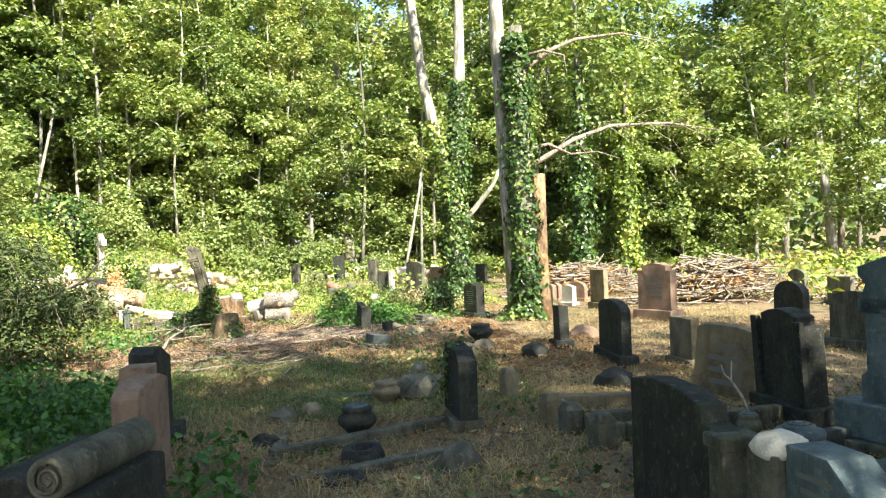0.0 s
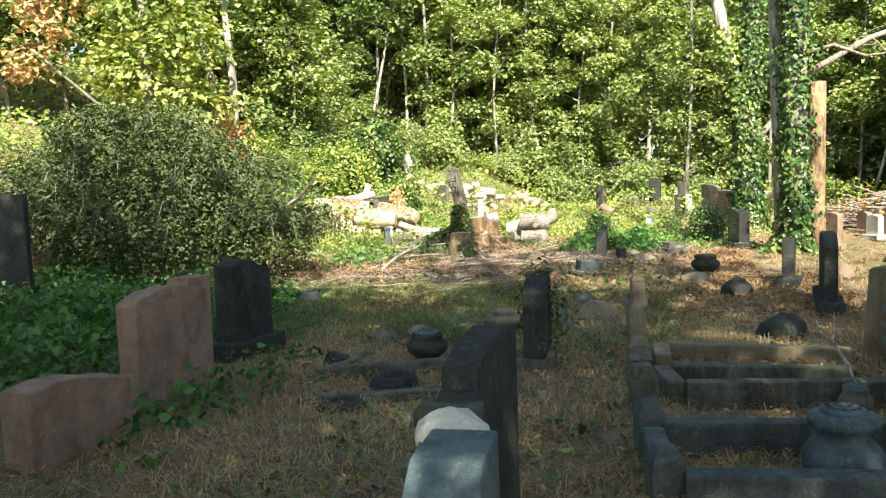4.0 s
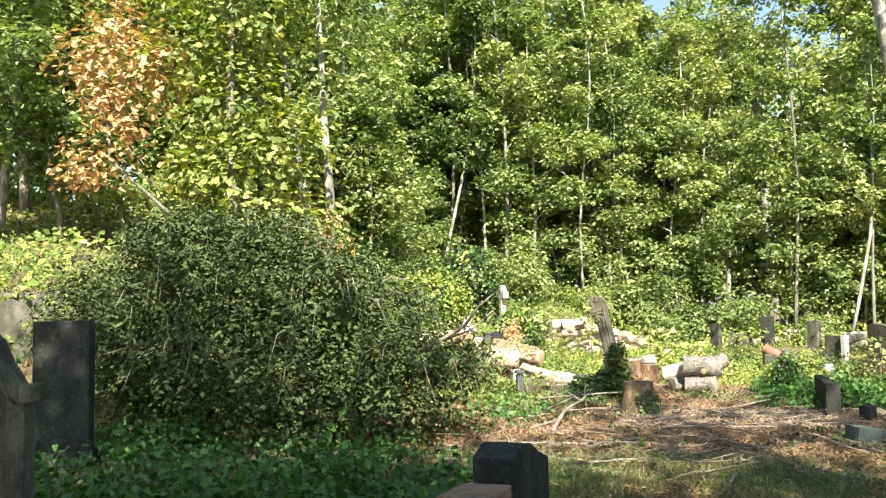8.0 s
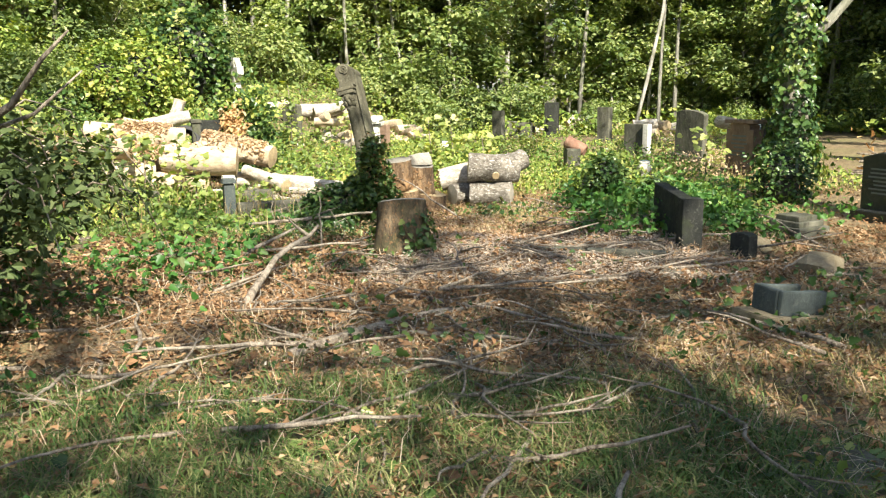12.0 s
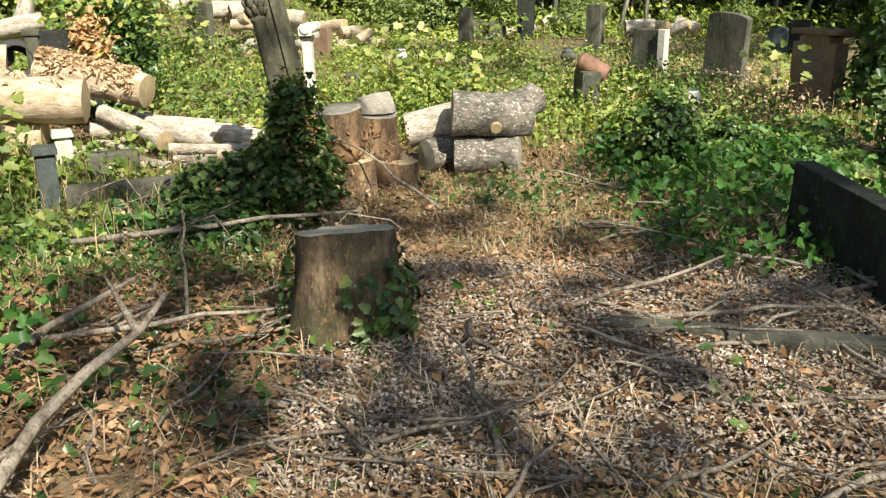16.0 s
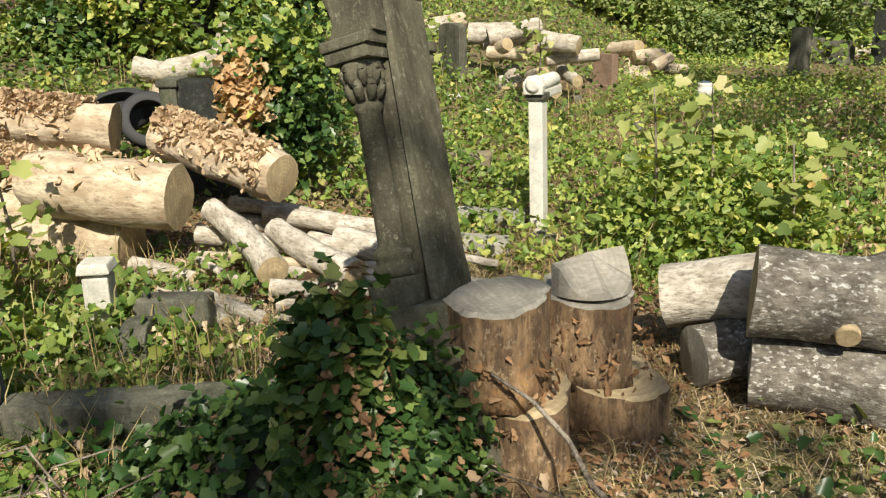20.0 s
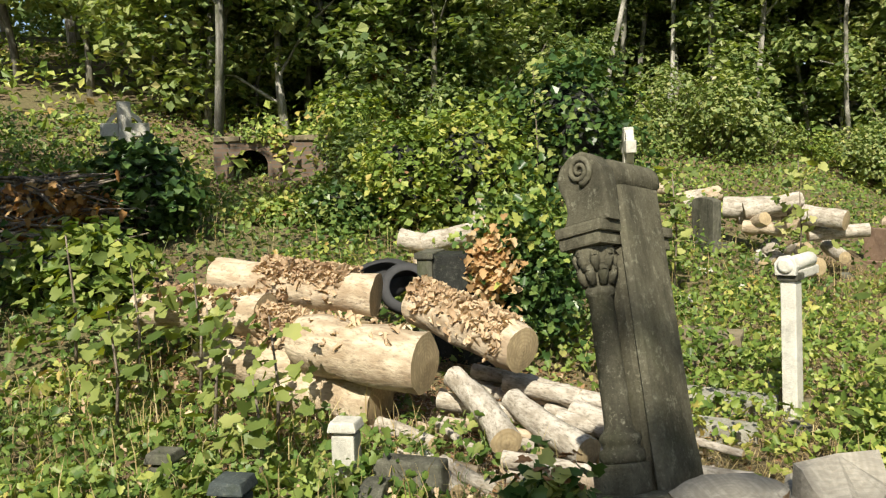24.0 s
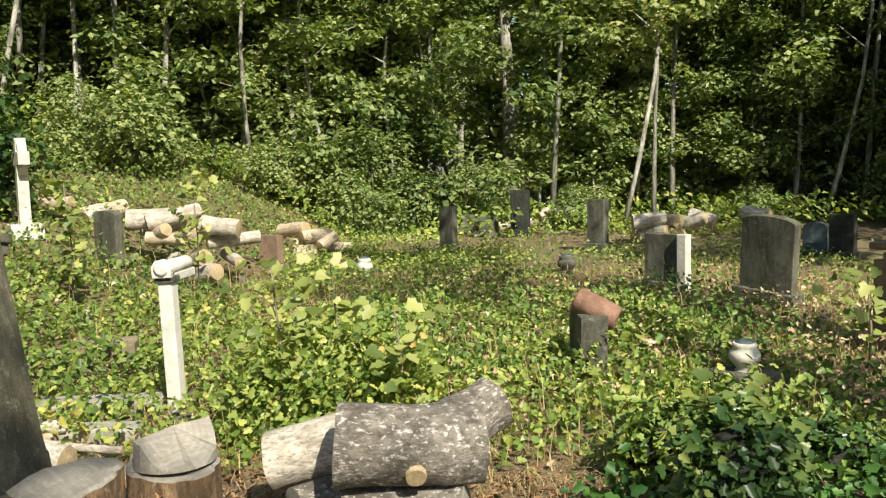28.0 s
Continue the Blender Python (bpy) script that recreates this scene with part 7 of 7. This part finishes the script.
grass("dry_grass", [(52000, -0.6, 5.2, -17, -8.6, 21, -0.5, 0.95), (4000, -1.5, 4.5, -9, -3, 22, 0.3, 0.45), (9000, -3, 6, -1.5, 3, 23, 0.0, 1.1), (7000, -0.5, 1.3, -1.8, 0.8, 32, -0.2, 0.55), (16000, 4.5, 9.5, -15, -2, 26, -0.4, 1.1), (26000, -17, -6, -9.5, 0, 27, -0.7, 2.4), (24000, -2.5, 5.5, 0.8, 9, 28, -0.6, 1.3), (14000, 0.4, 4.6, -9.2, -5.4, 35, -0.6, 0.8), (3500, -3.2, -1.0, -2.4, -0.4, 33, 0.0, 1.3)],
      STRAW, "dry straw-coloured grass between the graves", 0.05, 0.14, 2.2, 0.0024)
grass("twig_litter", [(12000, -2.8, 3.4, -7.6, -1.4, 81, -0.4, 1.0), (2200, -1.0, 1.6, -2.0, 0.8, 82, 0.0, 0.8), (6000, 0, 4.5, -15.5, -8, 83, -0.1, 0.8), (4000, -4.0, -1.4, -2.2, 1.2, 84, -0.2, 1.0)],
      TWIG, "fine dry twigs and stems strewn on the ground", 0.06, 0.2, 2.4, 0.002)
grass("dry_stalks", [(2600, -1.0, 5.5, 0.9, 9, 95, -0.3, 1.0), (1500, -6.0, -1.8, -2.2, 0.6, 96, -0.3, 0.9), (1200, -8, -1.5, 2.2, 8, 97, -0.3, 1.1)],
      STRAW, "dry pale stalks standing among the brambles", 0.18, 0.5, 0.5, 0.003)
grass("green_grass", [(30000, -3.2, 1.2, -10.5, -6.4, 24, -0.4, 1.15), (14000, 0.6, 3.0, -10.5, -7.0, 34, -0.1, 0.9), (12000, -1.5, 3.2, -9.0, -5.2, 25, 0.0, 0.9), (7000, -5.5, -1, -13, -9, 29, 0.0, 1.6), (9000, -1.0, 8.5, -16, -9, 30, 0.3, 1.0), (5000, -5, -2, -2.5, 0, 31, 0.2, 1.6), (12000, -17, -6, -9, 2, 36, -0.2, 2.2)],
      GRASS, "green grass tufts in the shade", 0.05, 0.15, 2.0, 0.003)


def litter(name, fields, size, mat, label, aspect, lift=0.02):
    P, S_ = [], []
    g = np.random.default_rng(66)
    for (n, x0, x1, y0, y1, seed, thr) in fields:
        x, y, d, _ = field(n, x0, x1, y0, y1, seed, 0.7, thr)
        P.append(np.stack([x, y, ground_z(x, y) + g.random(len(x)) ** 2 * lift + 0.006], 1))
    p = np.concatenate(P)
    ob = new(name, far_leaf_mesh(name, p, unit(g.normal(0, 0.38, p.shape) + (0, 0, 1)), size * g.uniform(0.5, 1.4, len(p)), mat, aspect, 0.35))
    return tagged(ob, label, "leaf litter", kind="stuff")


litter("leaf_litter", [(6000, -0.6, 1.5, -1.8, 0.9, 49, -0.3), (30000, -3.4, 5.0, -9.0, -5.5, 41, -0.5), (36000, -3.4, 4.2, -5.5, -1.9, 51, -0.7), (26000, -1.0, 5.5, -17.5, -8.5, 42, -0.3), (16000, 3.5, 9.5, -14, 2, 43, -0.5), (6000, -4, 0, -1.5, 1.5, 44, 0.0), (8000, -5.8, -1.6, -0.2, 2.2, 46, -0.8)], 0.042, LITTER, "brown fallen leaves strewn over the ground", 0.5, 0.06)
litter("large_litter", [(2600, -2.8, 3.6, -7.5, -1.2, 52, -0.2)], 0.065, LITTER, "larger curled brown leaves on the ground", 0.6, 0.07)
litter("wood_chips", [(50000, -0.8, 1.9, -4.3, -2.2, 45, -1.2), (8000, -1.6, 2.6, -6.2, -3.4, 47, 0.0), (6000, -3.6, -1.4, -0.4, 1.2, 48, -0.4), (5000, -0.5, 1.3, -1.6, 0.4, 50, 0.0)], 0.021, CHIP, "pale chainsaw wood chips covering the ground", 0.55, 0.055)


# ---- fallen branches ----
def branch_mesh(seed, L, r, forks):
    g = random.Random(seed)
    bm = bmesh.new()
    pts = [Vector((0, 0, 0))]
    d = Vector((1, 0, 0))
    for i in range(6):
        d = (d + Vector((0, g.uniform(-0.36, 0.36), g.uniform(-0.09, 0.09)))).normalized()
        pts.append(pts[-1] + d * L / 6)
    tube(pts, [r * (1 - 0.1 * i) for i in range(7)], 7, bm, wob=0.2)
    for k in range(forks):
        i = g.randrange(2, 6)
        e = (d + Vector((0, g.choice([-1, 1]) * g.uniform(0.5, 1.0), g.uniform(-0.05, 0.3)))).normalized()
        tube([pts[i], pts[i] + e * L * 0.16, pts[i] + e * L * 0.3 + Vector((0, 0, 0.01))], [r * 0.55, r * 0.4, r * 0.15], 5, bm)
    me = bpy.data.meshes.new("branch")
    bm.to_mesh(me)
    bm.free()
    me.materials.append(B_STICK)
    return me


sticks = [branch_mesh(s, 1.0, r, f) for s, r, f in ((1, 0.016, 2), (2, 0.011, 1), (3, 0.024, 1), (4, 0.008, 3), (5, 0.014, 0), (6, 0.03, 0))]


def stick(kind, x, y, length, turn, rise=0.0, z=0.012, label="bare dead branch lying on the leaf litter", roll=0):
    o = new("fallen_branch", sticks[kind])
    o.matrix_world = pose(x, y, gz(x, y) + z, roll, -rise, turn)
    o.scale = (length, length ** 0.5, length ** 0.5)
    return tagged(o, label, "branch", "fallen branches")


stick(2, -1.5, -4.95, 1.7, 98, 11, 0.03, "thick dead branch propped over the litter")
stick(2, -1.0, -6.0, 1.7, 60, 1, 0.03)
stick(0, -0.55, -4.6, 1.3, -35, 0)
stick(0, -1.35, -2.95, 0.55, 112, 62, 0.0, "pale stick standing upright in the litter")
stick(5, -1.9, -3.35, 0.6, 55, 12, 0.03)
stick(0, -1.95, -3.2, 1.1, 16, 2, 0.03, "curved grey branch lying in the litter")
stick(4, 0.0, -3.0, 1.2, -4, 1)
stick(0, -1.0, -3.7, 1.5, 8)
stick(2, 0.05, -2.1, 0.5, -20, 3, 0.02, "short grey branch beside the stump")
stick(0, -2.2, -2.0, 1.6, 12, 3, 0.1)
stick(1, 0.5, -1.55, 1.6, -3)
stick(4, 0.9, -4.1, 0.7, -25)
stick(0, -0.8, -5.4, 1.5, -15)
stick(5, 0.42, -8.05, 0.5, 95, 2, 0.02, "short pale stick on the grass")
g = random.Random(9)
for i in range(290):
    if i < 220:
        x, y = g.gauss(-0.6, 1.15), g.uniform(-7.4, -2.6)
    else:
        x, y = g.uniform(0.6, 3.0), g.uniform(-5.5, -0.8)
    stick(g.choice([0, 1, 1, 3, 3, 4]), x, y, g.uniform(0.3, 0.95), g.uniform(0, 360), g.uniform(-2, 5), 0.015 + 0.05 * g.random(), "thin bare twig branch on the leaf litter")


for i in range(70):
    stick(g.choice([1, 3, 3]), g.uniform(0.2, 4.4), g.uniform(-15.5, -8.0), g.uniform(0.25, 0.6), g.uniform(0, 360), g.uniform(-2, 4), 0.015, "thin dry twig in the grass between graves")


def brush_heap(x, y, sx, sy, h, n, seed, label):
    gg = random.Random(seed)
    bm = bmesh.new()
    for i in range(n):
        u, v = gg.gauss(0, 0.45), gg.gauss(0, 0.45)
        top = max(0.0, 1 - u * u - v * v) * h
        c = Vector((u * sx, v * sy, top * gg.uniform(0.3, 1.0) + 0.03))
        a, L_ = gg.gauss(0.1, 0.5), gg.uniform(0.4, 1.3)
        d = Vector((math.cos(a), math.sin(a), gg.gauss(0, 0.18))) * L_
        r_ = gg.uniform(0.008, 0.026)
        tube([c - d * 0.6, c + Vector((0, gg.uniform(-0.06, 0.06), gg.uniform(-0.04, 0.06))), c + d * 0.6], [r_, r_ * 0.85, r_ * 0.4], 5, bm, cap=False)
    t = thing("brush_heap", pose(x, y, gz(x, y)), label, "brush heap", "brush heaps")
    tagged(part("branch_tangle", bm, B_STICK, t), kind="stuff")
    gg2 = np.random.default_rng(seed)
    p = gg2.normal(0, 1, (900, 3)) * (sx * 0.4, sy * 0.4, h * 0.2) + (0, 0, h * 0.45)
    p = p[p[:, 2] > 0]
    part("dead_leaves", leaf_mesh("dead_leaves", p, unit(gg2.normal(size=p.shape)), gg2.uniform(0.05, 0.13, len(p)), RUST), None, t)


brush_heap(10.2, -0.6, 2.1, 1.2, 1.0, 420, 1, "tall heap of sawn brushwood and bare branches")
brush_heap(8.2, 2.8, 2.0, 1.0, 0.9, 300, 2, "heap of cut branches with browned leaves")
brush_heap(-8.2, 1.3, 0.9, 0.6, 0.7, 150, 3, "small heap of dead twigs on the bank")
brush_heap(13.0, -2.2, 1.2, 0.8, 0.6, 140, 4, "heap of brushwood at the wood's edge")


# pale stick leaning on the log rounds, and vines over the ivy
stick(4, -0.1, -1.35, 0.95, 125, 18, 0.02, "pale bare stick leaning against the log rounds")
t = thing("ivy_vine", pose(-1.2, -1.35, 0), "bare pale vines looping over the ivy", "vine")
gg = random.Random(31)
for i in range(16):
    x, y, a = gg.uniform(-0.9, 0.35), gg.uniform(-0.8, 0.3), gg.uniform(0, 6.28)
    L_, top = gg.uniform(0.25, 0.6), gg.uniform(0.15, 0.4)
    part("vine", tube([(x, y, 0.05), (x + 0.3 * L_ * math.cos(a), y + 0.3 * L_ * math.sin(a), top), (x + 0.7 * L_ * math.cos(a), y + 0.7 * L_ * math.sin(a), top * 0.8), (x + L_ * math.cos(a + 0.3), y + L_ * math.sin(a + 0.3), 0.04)], [0.004, 0.004, 0.003, 0.002], 5), B_STICK, t)

# brown ivy-clad trunk and its pale neighbours beyond the vault
x, y = -10.6, 9.6
t = thing("ivy_tree", pose(x, y, gz(x, y) - 0.1), "tall trunk wrapped in browned dead ivy", "tree")
pts = [(0, 0, 0), (0.02, 0, 2.0), (-0.06, 0, 4.5), (-0.1, 0, 9)]
part("trunk", tube(pts, [0.2, 0.18, 0.15, 0.08], 10, wob=0.2), B_GREY, t)
part("second_stem", tube([(0.35, 0.2, 0), (0.4, 0.2, 2), (0.3, 0.2, 5), (0.25, 0.2, 9)], [0.15, 0.13, 0.12, 0.06], 10, wob=0.2), B_PALE, t)
part("leaning_stem", tube([(-0.2, 0.3, 0), (-0.45, 0.3, 2), (-0.8, 0.3, 3.6), (-1.9, 0.2, 4.6), (-3.4, 0.1, 4.4)], [0.14, 0.12, 0.1, 0.07, 0.03], 10, wob=0.2), B_PALE, t)
ivy_on(pts, [0.2, 0.18, 0.15, 0.08], 2400, 0.05, 0.1, rg, t, RUST, 0.1, 0.9, "dead_ivy")
p, nn = crown_points(2600, [((0, 0, 8.6), (2.2, 2.2, 1.4)), ((-1.6, 0.3, 5.6), (1.3, 1.3, 0.8)), ((1.4, 0.4, 6.4), (1.2, 1.2, 0.9))], rg)
part("crown", far_leaf_mesh("crown", p, nn, rg.uniform(0.14, 0.26, 2600), CANOPY), None, t)

# dead brambles hanging beside the pointed headstone
for x, y, z, sd in ((-4.6, -11.6, 1.0, 3), (-6.2, -9.4, 0.95, 4), (-4.2, -12.4, 0.85, 5)):
    gg = np.random.default_rng(sd)
    t = thing("dead_bramble", pose(x, y, gz(x, y)), "arching dead bramble hung with withered leaves", "bramble", "dead brambles")
    P = []
    for k in range(4):
        a = gg.uniform(0, 6.28)
        d = Vector((math.cos(a), math.sin(a), 0)) * gg.uniform(0.35, 0.7)
        q = [Vector((0, 0, 0)), d * 0.4 + Vector((0, 0, z * 0.8)), d * 0.8 + Vector((0, 0, z)), d * 1.25 + Vector((0, 0, z * 0.75))]
        part("cane", tube(q, [0.008, 0.007, 0.006, 0.003], 5), B_STICK, t)
        for i in range(42):
            f = 1.0 + gg.random() * 1.99
            j = int(f)
            P.append(q[j].lerp(q[j + 1], f - j) + Vector((gg.normal(0, 0.04), gg.normal(0, 0.04), -abs(gg.normal(0.06, 0.09)))))
    p = np.array(P)
    wl = part("withered_leaf", leaf_mesh("withered_leaf", p, unit(gg.normal(0, 1, p.shape) * (1, 1, 0.3)), gg.uniform(0.04, 0.08, len(p)), LITTER, 0.45, 0.6), None, t)
    tagged(wl, kind="stuff")
